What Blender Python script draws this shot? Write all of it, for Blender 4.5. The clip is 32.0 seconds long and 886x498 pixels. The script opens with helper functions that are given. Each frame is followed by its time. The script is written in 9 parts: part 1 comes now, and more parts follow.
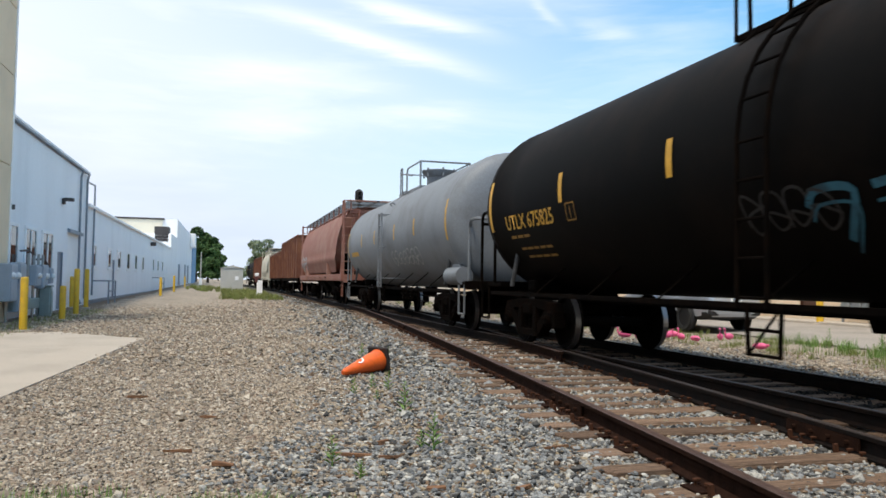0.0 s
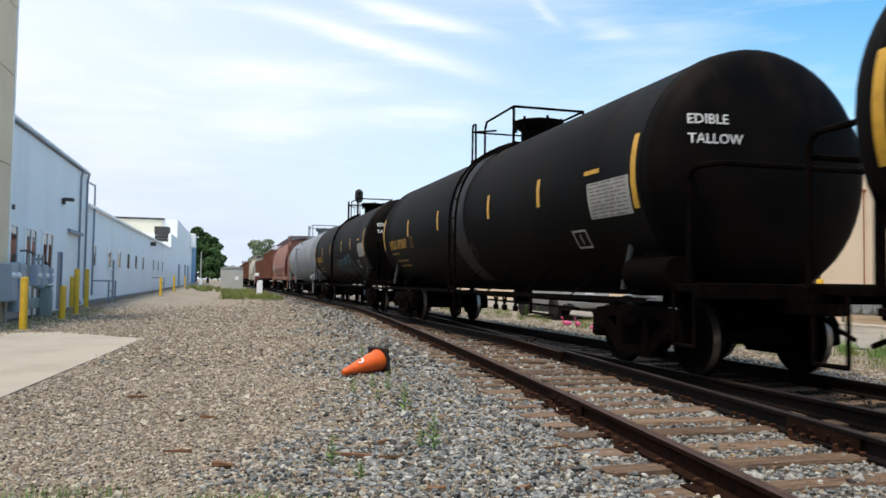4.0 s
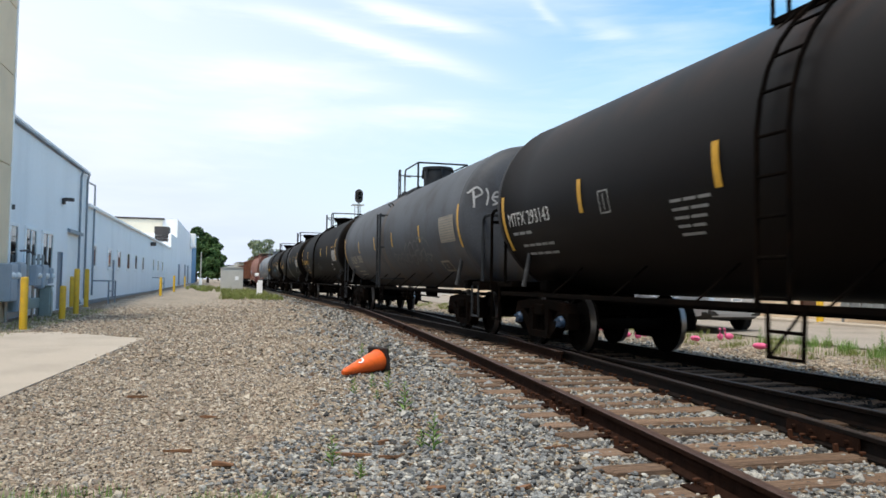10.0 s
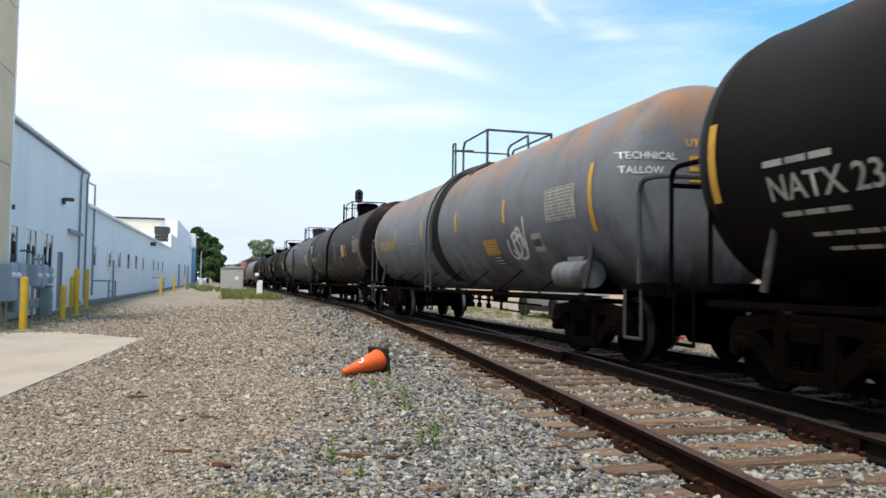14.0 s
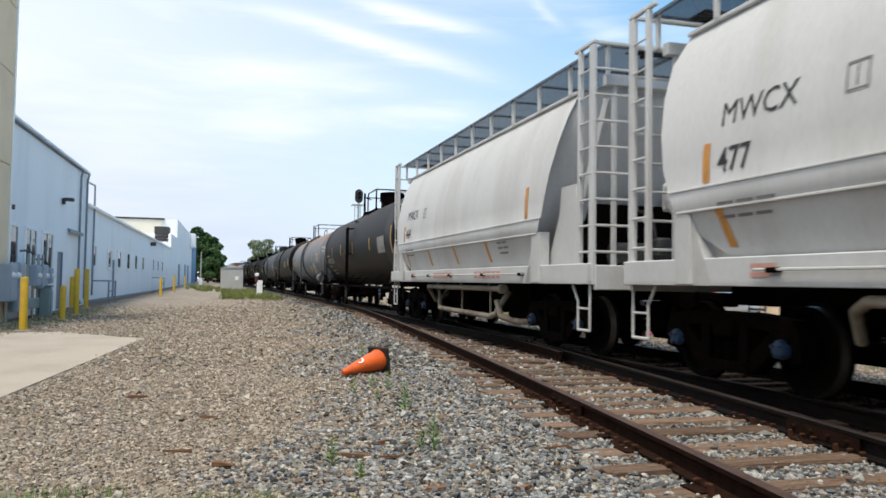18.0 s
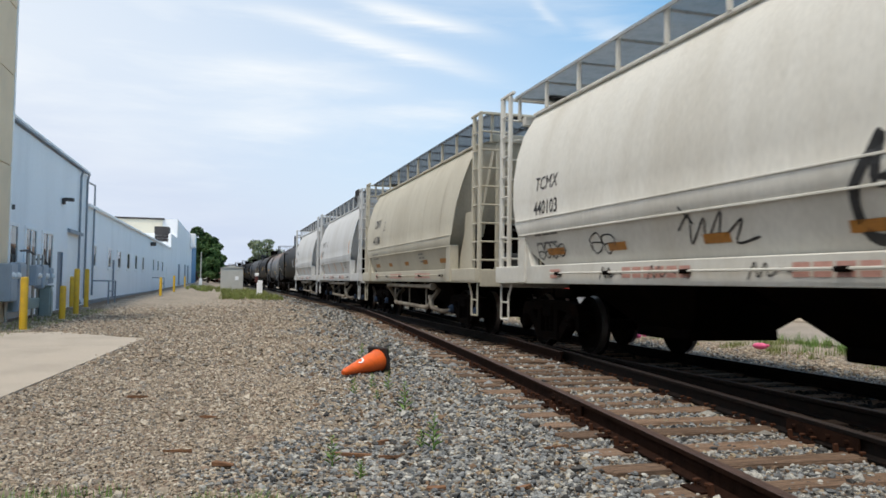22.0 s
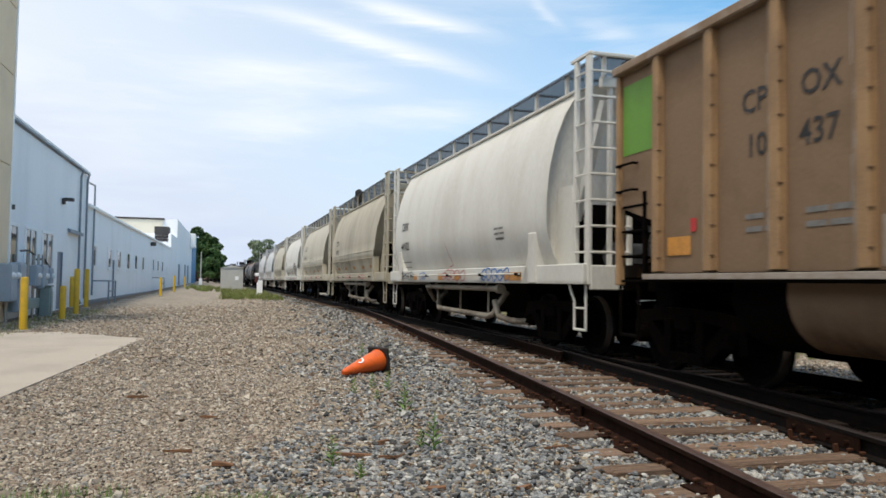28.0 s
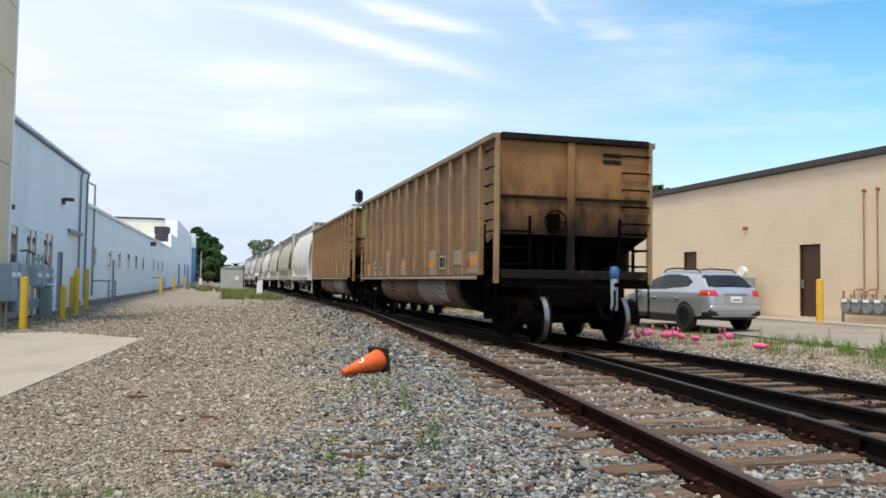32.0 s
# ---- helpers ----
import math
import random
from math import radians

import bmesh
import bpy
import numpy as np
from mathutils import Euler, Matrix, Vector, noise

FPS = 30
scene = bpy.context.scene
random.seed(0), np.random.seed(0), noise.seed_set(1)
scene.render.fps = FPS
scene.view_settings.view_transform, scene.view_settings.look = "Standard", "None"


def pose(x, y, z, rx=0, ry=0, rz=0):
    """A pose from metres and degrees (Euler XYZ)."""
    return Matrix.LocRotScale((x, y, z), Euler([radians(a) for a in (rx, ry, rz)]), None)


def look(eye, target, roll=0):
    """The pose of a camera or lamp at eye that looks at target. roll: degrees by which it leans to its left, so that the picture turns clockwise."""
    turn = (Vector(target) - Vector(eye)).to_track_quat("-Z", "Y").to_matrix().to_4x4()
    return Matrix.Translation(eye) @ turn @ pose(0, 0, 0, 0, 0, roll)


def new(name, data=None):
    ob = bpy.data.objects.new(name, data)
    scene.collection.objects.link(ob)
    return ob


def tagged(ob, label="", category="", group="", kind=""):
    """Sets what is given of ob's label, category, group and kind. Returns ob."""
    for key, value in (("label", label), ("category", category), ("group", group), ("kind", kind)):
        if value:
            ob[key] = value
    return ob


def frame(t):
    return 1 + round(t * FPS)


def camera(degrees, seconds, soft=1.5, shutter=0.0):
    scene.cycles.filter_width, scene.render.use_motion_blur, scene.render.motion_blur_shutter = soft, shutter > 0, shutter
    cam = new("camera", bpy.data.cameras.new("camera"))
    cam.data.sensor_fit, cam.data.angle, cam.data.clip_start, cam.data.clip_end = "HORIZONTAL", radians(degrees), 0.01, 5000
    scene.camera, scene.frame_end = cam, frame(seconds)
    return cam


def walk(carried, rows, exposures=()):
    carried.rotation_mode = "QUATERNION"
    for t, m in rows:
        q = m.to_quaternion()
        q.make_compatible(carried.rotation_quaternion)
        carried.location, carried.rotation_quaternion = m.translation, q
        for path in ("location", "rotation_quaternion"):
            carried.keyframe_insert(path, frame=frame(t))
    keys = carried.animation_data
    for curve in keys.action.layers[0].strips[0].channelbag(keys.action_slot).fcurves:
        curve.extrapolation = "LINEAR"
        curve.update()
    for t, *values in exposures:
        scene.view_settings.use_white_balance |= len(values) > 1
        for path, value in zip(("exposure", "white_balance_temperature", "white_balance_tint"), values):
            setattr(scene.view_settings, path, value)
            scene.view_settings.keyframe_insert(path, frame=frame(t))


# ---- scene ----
# the eye stands 1.22 m over the gravel, tilted up a little
cam = camera(58.804, 32.0, soft=1.6, shutter=0.2)
EYE = Vector((0, 0, 1.2226))
AIM = look(EYE, EYE + Vector((0, math.cos(radians(2.4274)), math.sin(radians(2.4274)))), 0.841)
walk(cam, [(0.0, AIM), (32.0, AIM)], exposures=[(0.0, 0.36), (6.0, 0.32), (9.0, 0.38), (13.0, 0.42), (14.5, 0.42), (17.0, 0.36), (19.0, 0.26), (20.0, 0.16), (21.0, 0.13), (25.0, 0.13), (28.0, 0.2), (30.0, 0.24), (32.0, 0.3)])

# ---- world and sun ----
SUN_ELEV, SUN_TURN = 64.0, 203.0
world = bpy.data.worlds.new("sky")
scene.world = world
world.use_nodes = True


def build_sky():
    nt = world.node_tree
    nt.nodes.clear()
    out = nt.nodes.new("ShaderNodeOutputWorld")
    bg = nt.nodes.new("ShaderNodeBackground")
    sky = nt.nodes.new("ShaderNodeTexSky")
    sky.sky_type = "NISHITA"
    sky.sun_disc = False
    sky.sun_elevation = radians(SUN_ELEV)
    sky.sun_rotation = radians(SUN_TURN)
    sky.air_density, sky.dust_density, sky.ozone_density = 1.1, 0.4, 1.5
    co = nt.nodes.new("ShaderNodeTexCoord")
    # thin cloud streaks, stretched along the horizon
    mp = nt.nodes.new("ShaderNodeMapping")
    mp.inputs["Rotation"].default_value = (0.0, radians(17), radians(0))
    mp.inputs["Scale"].default_value = (1.6, 1.6, 7.5)
    mp.inputs["Location"].default_value = (0.35, 0.1, 0.6)
    n1 = nt.nodes.new("ShaderNodeTexNoise")
    n1.inputs["Scale"].default_value, n1.inputs["Detail"].default_value = 2.1, 7.0
    n1.inputs["Roughness"].default_value, n1.inputs["Distortion"].default_value = 0.55, 0.35
    r1 = nt.nodes.new("ShaderNodeValToRGB")
    r1.color_ramp.elements[0].position, r1.color_ramp.elements[1].position = 0.47, 0.70
    # haze that thickens towards the horizon
    sep = nt.nodes.new("ShaderNodeSeparateXYZ")
    hz = nt.nodes.new("ShaderNodeMapRange")
    hz.inputs["From Min"].default_value, hz.inputs["From Max"].default_value = 0.0, 0.42
    hz.inputs["To Min"].default_value, hz.inputs["To Max"].default_value = 0.62, 0.02
    # the side of the sky away from the sun is clearer
    sd = nt.nodes.new("ShaderNodeMapRange")
    sd.inputs["From Min"].default_value, sd.inputs["From Max"].default_value = -0.5, 0.5
    sd.inputs["To Min"].default_value, sd.inputs["To Max"].default_value = 0.66, -0.14
    ln = nt.links.new
    ln(co.outputs["Generated"], mp.inputs["Vector"])
    ln(mp.outputs["Vector"], n1.inputs["Vector"])
    ln(n1.outputs[0], r1.inputs["Fac"])
    ln(co.outputs["Generated"], sep.inputs["Vector"])
    ln(sep.outputs["Z"], hz.inputs["Value"])
    ln(sep.outputs["X"], sd.inputs["Value"])

    def calc(kind, a, b, c=None, clamp=False):
        n = nt.nodes.new("ShaderNodeMath")
        n.operation, n.use_clamp = kind, clamp
        for i, v in enumerate((a, b, c)):
            if v is None:
                continue
            if isinstance(v, float):
                n.inputs[i].default_value = v
            else:
                ln(v, n.inputs[i])
        return n.outputs[0]

    def ramp_z(z0, z1, a, b):
        n = nt.nodes.new("ShaderNodeMapRange")
        n.inputs["From Min"].default_value, n.inputs["From Max"].default_value = z0, z1
        n.inputs["To Min"].default_value, n.inputs["To Max"].default_value = a, b
        ln(sep.outputs["Z"], n.inputs["Value"])
        return n.outputs[0]
    # finer wisps over the streaks
    mp2 = nt.nodes.new("ShaderNodeMapping")
    mp2.inputs["Rotation"].default_value = (0.0, radians(24), 0.0)
    mp2.inputs["Scale"].default_value = (2.2, 2.2, 19.0)
    mp2.inputs["Location"].default_value = (0.9, 0.4, 0.15)
    n2 = nt.nodes.new("ShaderNodeTexNoise")
    n2.inputs["Scale"].default_value, n2.inputs["Detail"].default_value, n2.inputs["Roughness"].default_value = 2.0, 6.0, 0.6
    r2 = nt.nodes.new("ShaderNodeValToRGB")
    r2.color_ramp.elements[0].position, r2.color_ramp.elements[1].position = 0.52, 0.72
    ln(co.outputs["Generated"], mp2.inputs["Vector"])
    ln(mp2.outputs["Vector"], n2.inputs["Vector"])
    ln(n2.outputs[0], r2.inputs["Fac"])
    # bluish haze low down, white cloud above it, and a thin veil overhead that softens the sun
    haze = nt.nodes.new("ShaderNodeMix")
    haze.data_type = "RGBA"
    haze.inputs[7].default_value = (4.75, 5.4, 6.65, 1)
    ln(calc("ADD", hz.outputs[0], sd.outputs[0], None, True), haze.inputs[0])
    mix = nt.nodes.new("ShaderNodeMix")
    mix.data_type = "RGBA"
    mix.inputs[7].default_value = (6.9, 7.25, 7.55, 1)
    streaks = calc("MULTIPLY", calc("MULTIPLY_ADD", r2.outputs["Color"], 0.5, r1.outputs["Color"]), 0.30)
    bank = calc("MULTIPLY", sd.outputs[0], ramp_z(0.04, 0.26, 0.0, 0.95))
    # a few long wisps over the far end of the line: tangents of azimuth and height at both ends, breadth, density
    up = calc("DIVIDE", sep.outputs["Z"], calc("MAXIMUM", sep.outputs["Y"], 0.05))
    side = calc("DIVIDE", sep.outputs["X"], calc("MAXIMUM", sep.outputs["Y"], 0.05))
    wobble = calc("MULTIPLY_ADD", n2.outputs[0], 0.030, -0.015)
    tuft = calc("MULTIPLY_ADD", n2.outputs[0], 1.6, -0.15)
    wisps = None
    for a0, e0, a1, e1, wide, dense in ((-0.22, 0.345, 0.045, 0.268, 0.012, 0.9), (-0.13, 0.365, 0.06, 0.318, 0.010, 0.75), (-0.30, 0.275, -0.06, 0.245, 0.016, 0.5), (-0.29, 0.195, -0.11, 0.205, 0.020, 0.45),
                                        (-0.10, 0.21, 0.04, 0.225, 0.018, 0.3), (0.17, 0.335, 0.24, 0.325, 0.012, 0.35), (0.10, 0.375, 0.15, 0.33, 0.007, 0.4)):
        l = math.hypot(a1 - a0, e1 - e0)
        ca, sa = (a1 - a0) / l, (e1 - e0) / l
        du, dv = calc("ADD", side, -a0), calc("ADD", up, -e0)
        w = calc("DIVIDE", calc("ADD", calc("SUBTRACT", calc("MULTIPLY", dv, ca), calc("MULTIPLY", du, sa)), wobble), wide)
        q = calc("DIVIDE", calc("ADD", calc("ADD", calc("MULTIPLY", du, ca), calc("MULTIPLY", dv, sa)), -l / 2), l / 2)
        r = calc("ADD", calc("MULTIPLY", w, w), calc("POWER", calc("ABSOLUTE", q, 0.0), 3.0))
        one = calc("MULTIPLY", calc("MULTIPLY", calc("POWER", 2.718, calc("MULTIPLY", r, -1.0)), tuft), dense)
        wisps = one if wisps is None else calc("ADD", wisps, one)
    streaks = calc("ADD", streaks, wisps)
    cloud = calc("ADD", calc("ADD", streaks, bank), ramp_z(0.36, 0.85, 0.0, 0.6), None, True)
    ln(cloud, mix.inputs[0])
    ln(haze.outputs[2], mix.inputs[6])
    vivid = nt.nodes.new("ShaderNodeHueSaturation")
    vivid.inputs["Saturation"].default_value, vivid.inputs["Value"].default_value = 1.4, 1.38
    vivid.inputs["Hue"].default_value = 0.486
    ln(sky.outputs["Color"], vivid.inputs["Color"])
    ln(vivid.outputs["Color"], haze.inputs[6])
    ln(mix.outputs[2], bg.inputs["Color"])
    bg.inputs["Strength"].default_value = 0.123
    ln(bg.outputs[0], out.inputs["Surface"])


build_sky()
sun = new("sun", bpy.data.lights.new("sun", "SUN"))
sun.data.energy, sun.data.angle, sun.data.color = 2.35, radians(12), (1.0, 0.90, 0.76)
# the sky's rotation counts from +y towards +x
_a, _e = radians(SUN_TURN), radians(SUN_ELEV)
sun.matrix_world = look((math.sin(_a) * math.cos(_e) * 50, math.cos(_a) * math.cos(_e) * 50, math.sin(_e) * 50), (0, 0, 0))

# ---- materials ----
MATS = {}


def mat(name, base, rough=0.7, metal=0.0, vary=0.25, scale=6.0, second=None, grain=0.15, gscale=60.0, bump=0.15, island=0.0,
        objvar=0.0, stretch=(1, 1, 1), spec=0.5, cover=0.45, coat=0.0):
    """A surface: base colour, clouded at a large scale towards `second`, grained at a small one, with fine relief."""
    if name in MATS:
        return MATS[name]
    m = bpy.data.materials.new(name)
    MATS[name] = m
    m.use_nodes = True
    nt = m.node_tree
    ln = nt.links.new
    b = nt.nodes["Principled BSDF"]
    b.inputs["Roughness"].default_value, b.inputs["Metallic"].default_value = rough, metal
    b.inputs["Specular IOR Level"].default_value = spec
    b.inputs["Coat Weight"].default_value = coat
    co = nt.nodes.new("ShaderNodeTexCoord")
    mp = nt.nodes.new("ShaderNodeMapping")
    mp.inputs["Scale"].default_value = stretch
    ln(co.outputs["Object"], mp.inputs["Vector"])
    big = nt.nodes.new("ShaderNodeTexNoise")
    big.inputs["Scale"].default_value, big.inputs["Detail"].default_value, big.inputs["Roughness"].default_value = scale, 6, 0.62
    ln(mp.outputs[0], big.inputs["Vector"])
    ramp = nt.nodes.new("ShaderNodeValToRGB")
    ramp.color_ramp.elements[0].position, ramp.color_ramp.elements[1].position = cover, min(1.0, cover + 0.22)
    ln(big.outputs[0], ramp.inputs["Fac"])
    second = second or tuple(c * (1 - vary) for c in base)
    mix = nt.nodes.new("ShaderNodeMix")
    mix.data_type = "RGBA"
    mix.inputs[6].default_value, mix.inputs[7].default_value = (*base, 1), (*second, 1)
    ln(ramp.outputs["Color"], mix.inputs[0])
    fine = nt.nodes.new("ShaderNodeTexNoise")
    fine.inputs["Scale"].default_value, fine.inputs["Detail"].default_value = gscale, 3
    ln(mp.outputs[0], fine.inputs["Vector"])
    mr = nt.nodes.new("ShaderNodeMapRange")
    mr.inputs["From Min"].default_value, mr.inputs["From Max"].default_value = 0.3, 0.7
    mr.inputs["To Min"].default_value, mr.inputs["To Max"].default_value = 1 - grain, 1 + grain
    ln(fine.outputs[0], mr.inputs["Value"])
    val = mr.outputs[0]
    for amount, kind, sock in ((island, "ShaderNodeNewGeometry", "Random Per Island"), (objvar, "ShaderNodeObjectInfo", "Random")):
        if amount:
            g = nt.nodes.new(kind)
            r2 = nt.nodes.new("ShaderNodeMapRange")
            r2.inputs["To Min"].default_value, r2.inputs["To Max"].default_value = 1 - amount, 1 + amount
            ln(g.outputs[sock], r2.inputs["Value"])
            mu = nt.nodes.new("ShaderNodeMath")
            mu.operation = "MULTIPLY"
            ln(val, mu.inputs[0])
            ln(r2.outputs[0], mu.inputs[1])
            val = mu.outputs[0]
    hsv = nt.nodes.new("ShaderNodeHueSaturation")
    ln(val, hsv.inputs["Value"])
    ln(mix.outputs[2], hsv.inputs["Color"])
    ln(hsv.outputs[0], b.inputs["Base Color"])
    if bump:
        bp = nt.nodes.new("ShaderNodeBump")
        bp.inputs["Strength"].default_value, bp.inputs["Distance"].default_value = bump, 0.01
        ln(fine.outputs[0], bp.inputs["Height"])
        ln(bp.outputs[0], b.inputs["Normal"])
    return m


def glass(name, tint=(0.02, 0.025, 0.03), rough=0.05):
    m = mat(name, tint, rough=rough, vary=0.1, grain=0.02, bump=0, spec=0.8)
    return m


# ---- mesh helpers ----
def part(name, bm, material, parent=None, label="", smooth=False):
    """Links a bmesh (or a mesh made before) as one mesh object under a thing or a part."""
    if isinstance(bm, bmesh.types.BMesh):
        me = bpy.data.meshes.new(name)
        bm.to_mesh(me)
        bm.free()
        if smooth:
            me.shade_smooth()
            me.set_sharp_from_angle(angle=radians(40))
    else:
        me = bm
    if not me.materials:
        me.materials.append(material)
    ob = new(name, me)
    if parent is not None:
        ob.parent = parent
    if label:
        tagged(ob, label)
    return ob


def thing(name, m, label, category, group="", kind=""):
    ob = new(name)
    ob.matrix_world = m
    return tagged(ob, label, category, group, kind)


def box(bm, c, s, bev=0.0, m=None):
    """A box of size s about c, its edges bevelled."""
    r = bmesh.ops.create_cube(bm, size=1.0)
    vs = r["verts"]
    for v in vs:
        v.co = Vector((v.co.x * s[0], v.co.y * s[1], v.co.z * s[2]))
    if bev:
        es = list({e for v in vs for e in v.link_edges})
        r = bmesh.ops.bevel(bm, geom=es, offset=bev, segments=1, affect="EDGES", profile=0.5)
        vs = list({v for f in r["faces"] for v in f.verts} | {v for v in vs if v.is_valid})
    for v in vs:
        v.co = v.co + Vector(c)
        if m is not None:
            v.co = m @ v.co
    return bm


def rod(bm, a, b, r, seg=8, r2=None, cap=True):
    """A round bar from a to b."""
    a, b = Vector(a), Vector(b)
    d = b - a
    if d.length < 1e-6:
        return bm
    m = Matrix.Translation((a + b) / 2) @ d.to_track_quat("Z", "Y").to_matrix().to_4x4()
    bmesh.ops.create_cone(bm, cap_ends=cap, segments=seg, radius1=r, radius2=r if r2 is None else r2, depth=d.length, matrix=m)
    return bm


def pipe(bm, pts, r, seg=6):
    """A bent round bar through pts."""
    for a, b in zip(pts, pts[1:]):
        rod(bm, a, b, r, seg)
    for p in pts[1:-1]:
        bmesh.ops.create_icosphere(bm, subdivisions=1, radius=r * 1.02, matrix=Matrix.Translation(p))
    return bm


def prism(bm, poly, a, b, axis="y"):
    """A polygon in the plane across `axis`, drawn out from a to b. poly: (u, v); y: (x, z), x: (y, z), z: (x, y)."""
    put = {"y": lambda u, v, w: (u, w, v), "x": lambda u, v, w: (w, u, v), "z": lambda u, v, w: (u, v, w)}[axis]
    lo = [bm.verts.new(put(u, v, a)) for u, v in poly]
    hi = [bm.verts.new(put(u, v, b)) for u, v in poly]
    n = len(poly)
    fs = [bm.faces.new(lo), bm.faces.new(hi)]
    for i in range(n):
        fs.append(bm.faces.new((lo[i], lo[(i + 1) % n], hi[(i + 1) % n], hi[i])))
    bmesh.ops.recalc_face_normals(bm, faces=fs)
    return bm


def lathe(bm, prof, seg=24, m=None, closed=False):
    """A profile of (r, z) turned round z, carried by m."""
    rings = []
    for r, z in prof:
        rings.append([bm.verts.new((r * math.cos(2 * math.pi * i / seg), r * math.sin(2 * math.pi * i / seg), z)) for i in range(seg)])
    fs = []
    pairs = list(zip(rings, rings[1:])) + ([(rings[-1], rings[0])] if closed else [])
    for p, q in pairs:
        for i in range(seg):
            j = (i + 1) % seg
            fs.append(bm.faces.new((p[i], p[j], q[j], q[i])))
    if not closed:
        for ring, (r, z) in ((rings[0], prof[0]), (rings[-1], prof[-1])):
            if r > 1e-4:
                fs.append(bm.faces.new(ring))
    if m is not None:
        for ring in rings:
            for v in ring:
                v.co = m @ v.co
    bmesh.ops.remove_doubles(bm, verts=[v for ring in (rings[0], rings[-1]) for v in ring], dist=1e-4)
    bmesh.ops.recalc_face_normals(bm, faces=[f for f in fs if f.is_valid])
    return bm


def B():
    return bmesh.new()


# ---- the main track's line: metres along it, away from the eye ----
RAIL_TOP = 0.17
HALF_GAUGE = 0.7826
KNOTS = [(-15, 0.0), (-12, 0.00317), (8, -0.0011), (25, 0.00049), (45, -0.00026), (70, 0.00048), (110, 0.00069), (170, 0.00065), (300, 0.0)]
_s = np.arange(-320, 620, 0.25)
_k = np.interp(_s, [a for a, b in KNOTS], [b for a, b in KNOTS])
_h = np.concatenate([[0], np.cumsum((_k[1:] + _k[:-1]) / 2 * 0.25)])
_i0 = int(np.argmin(abs(_s)))
_h = _h - _h[_i0] + 0.2787
_x = np.concatenate([[0], np.cumsum(-(np.sin(_h[1:]) + np.sin(_h[:-1])) / 2 * 0.25)])
_y = np.concatenate([[0], np.cumsum((np.cos(_h[1:]) + np.cos(_h[:-1])) / 2 * 0.25)])
_x, _y = _x - _x[_i0] + 3.15858, _y - _y[_i0] + 11.86385


def track(s, lat=0.0):
    """The place (x, y) at s along the main track, lat metres to its right, and the heading there."""
    x, y, h = np.interp(s, _s, _x), np.interp(s, _s, _y), np.interp(s, _s, _h)
    return x + math.cos(h) * lat, y + math.sin(h) * lat, h


def turnout(s):
    """How far the side track's middle lies right of the main track's."""
    d = -1.8437 + 0.10809 * s - 0.00113622 * s * s
    if s > 21:
        d = -0.073 * max(0.0, 1 - (s - 21) / 7.0)
    return d


def beside(s, lat, z=0.0, turn=0.0):
    """A pose beside the main track, its x along the track."""
    x, y, h = track(s, lat)
    return pose(x, y, z, 0, 0, 90 + math.degrees(h) + turn)


def train_s(s20, t):
    return s20 + 7.949 * (t - 20) + 0.0255358 * (t - 20) ** 2


# the wall line of the buildings on the near side
WALL_TURN = 15.2


def along(d, l, z=0.0):
    """d metres right of the eye, across the wall line, and l metres along it."""
    a = radians(WALL_TURN)
    return Vector((math.cos(a) * d - math.sin(a) * l, math.sin(a) * d + math.cos(a) * l, z))


def wall_pose(d, l, z=0.0, turn=0.0):
    """x runs along the wall line away from the eye, y to the left of it."""
    p = along(d, l)
    return pose(p.x, p.y, z, 0, 0, 90 + WALL_TURN + turn)

# ---- the surfaces of the place ----
M_GRAVEL = mat("gravel_path", (0.29, 0.245, 0.19), 0.95, vary=0.3, scale=0.55, second=(0.19, 0.155, 0.115), grain=0.55, gscale=14, bump=1.0)
M_BALLAST = mat("ballast_bed", (0.052, 0.046, 0.038), 0.95, vary=0.35, scale=3, grain=0.5, gscale=35, bump=1.0)
M_CONCRETE = mat("pad_concrete", (0.43, 0.375, 0.31), 0.9, vary=0.15, scale=0.8, grain=0.12, gscale=80, bump=0.25)
M_ASPHALT = mat("lot_asphalt", (0.30, 0.27, 0.235), 0.9, vary=0.25, scale=0.5, grain=0.2, gscale=90, bump=0.4)
M_RAIL = mat("rusty_rail", (0.021, 0.0095, 0.006), 0.85, spec=0.06, vary=0.45, scale=9, grain=0.25, gscale=70, bump=0.3)
M_HEAD = mat("worn_rail_head", (0.085, 0.052, 0.042), 0.6, spec=0.3, metal=0.2, vary=0.35, scale=6, grain=0.15, bump=0.1)
M_DARKHEAD = mat("dark_rail_head", (0.032, 0.022, 0.018), 0.5, spec=0.4, metal=0.3, vary=0.3, scale=4, grain=0.12, bump=0.05)
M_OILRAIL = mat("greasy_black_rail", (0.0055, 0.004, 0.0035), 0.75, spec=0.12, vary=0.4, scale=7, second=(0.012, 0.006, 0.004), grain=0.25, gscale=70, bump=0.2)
M_TIE = mat("tie_wood", (0.19, 0.128, 0.09), 0.95, spec=0.15, vary=0.45, scale=3, second=(0.085, 0.058, 0.042), grain=0.45, gscale=20, bump=0.8, stretch=(8, 0.7, 8), objvar=0.35)
M_SPIKE = mat("rusty_spike", (0.07, 0.03, 0.017), 0.85, spec=0.1, vary=0.4, scale=20)


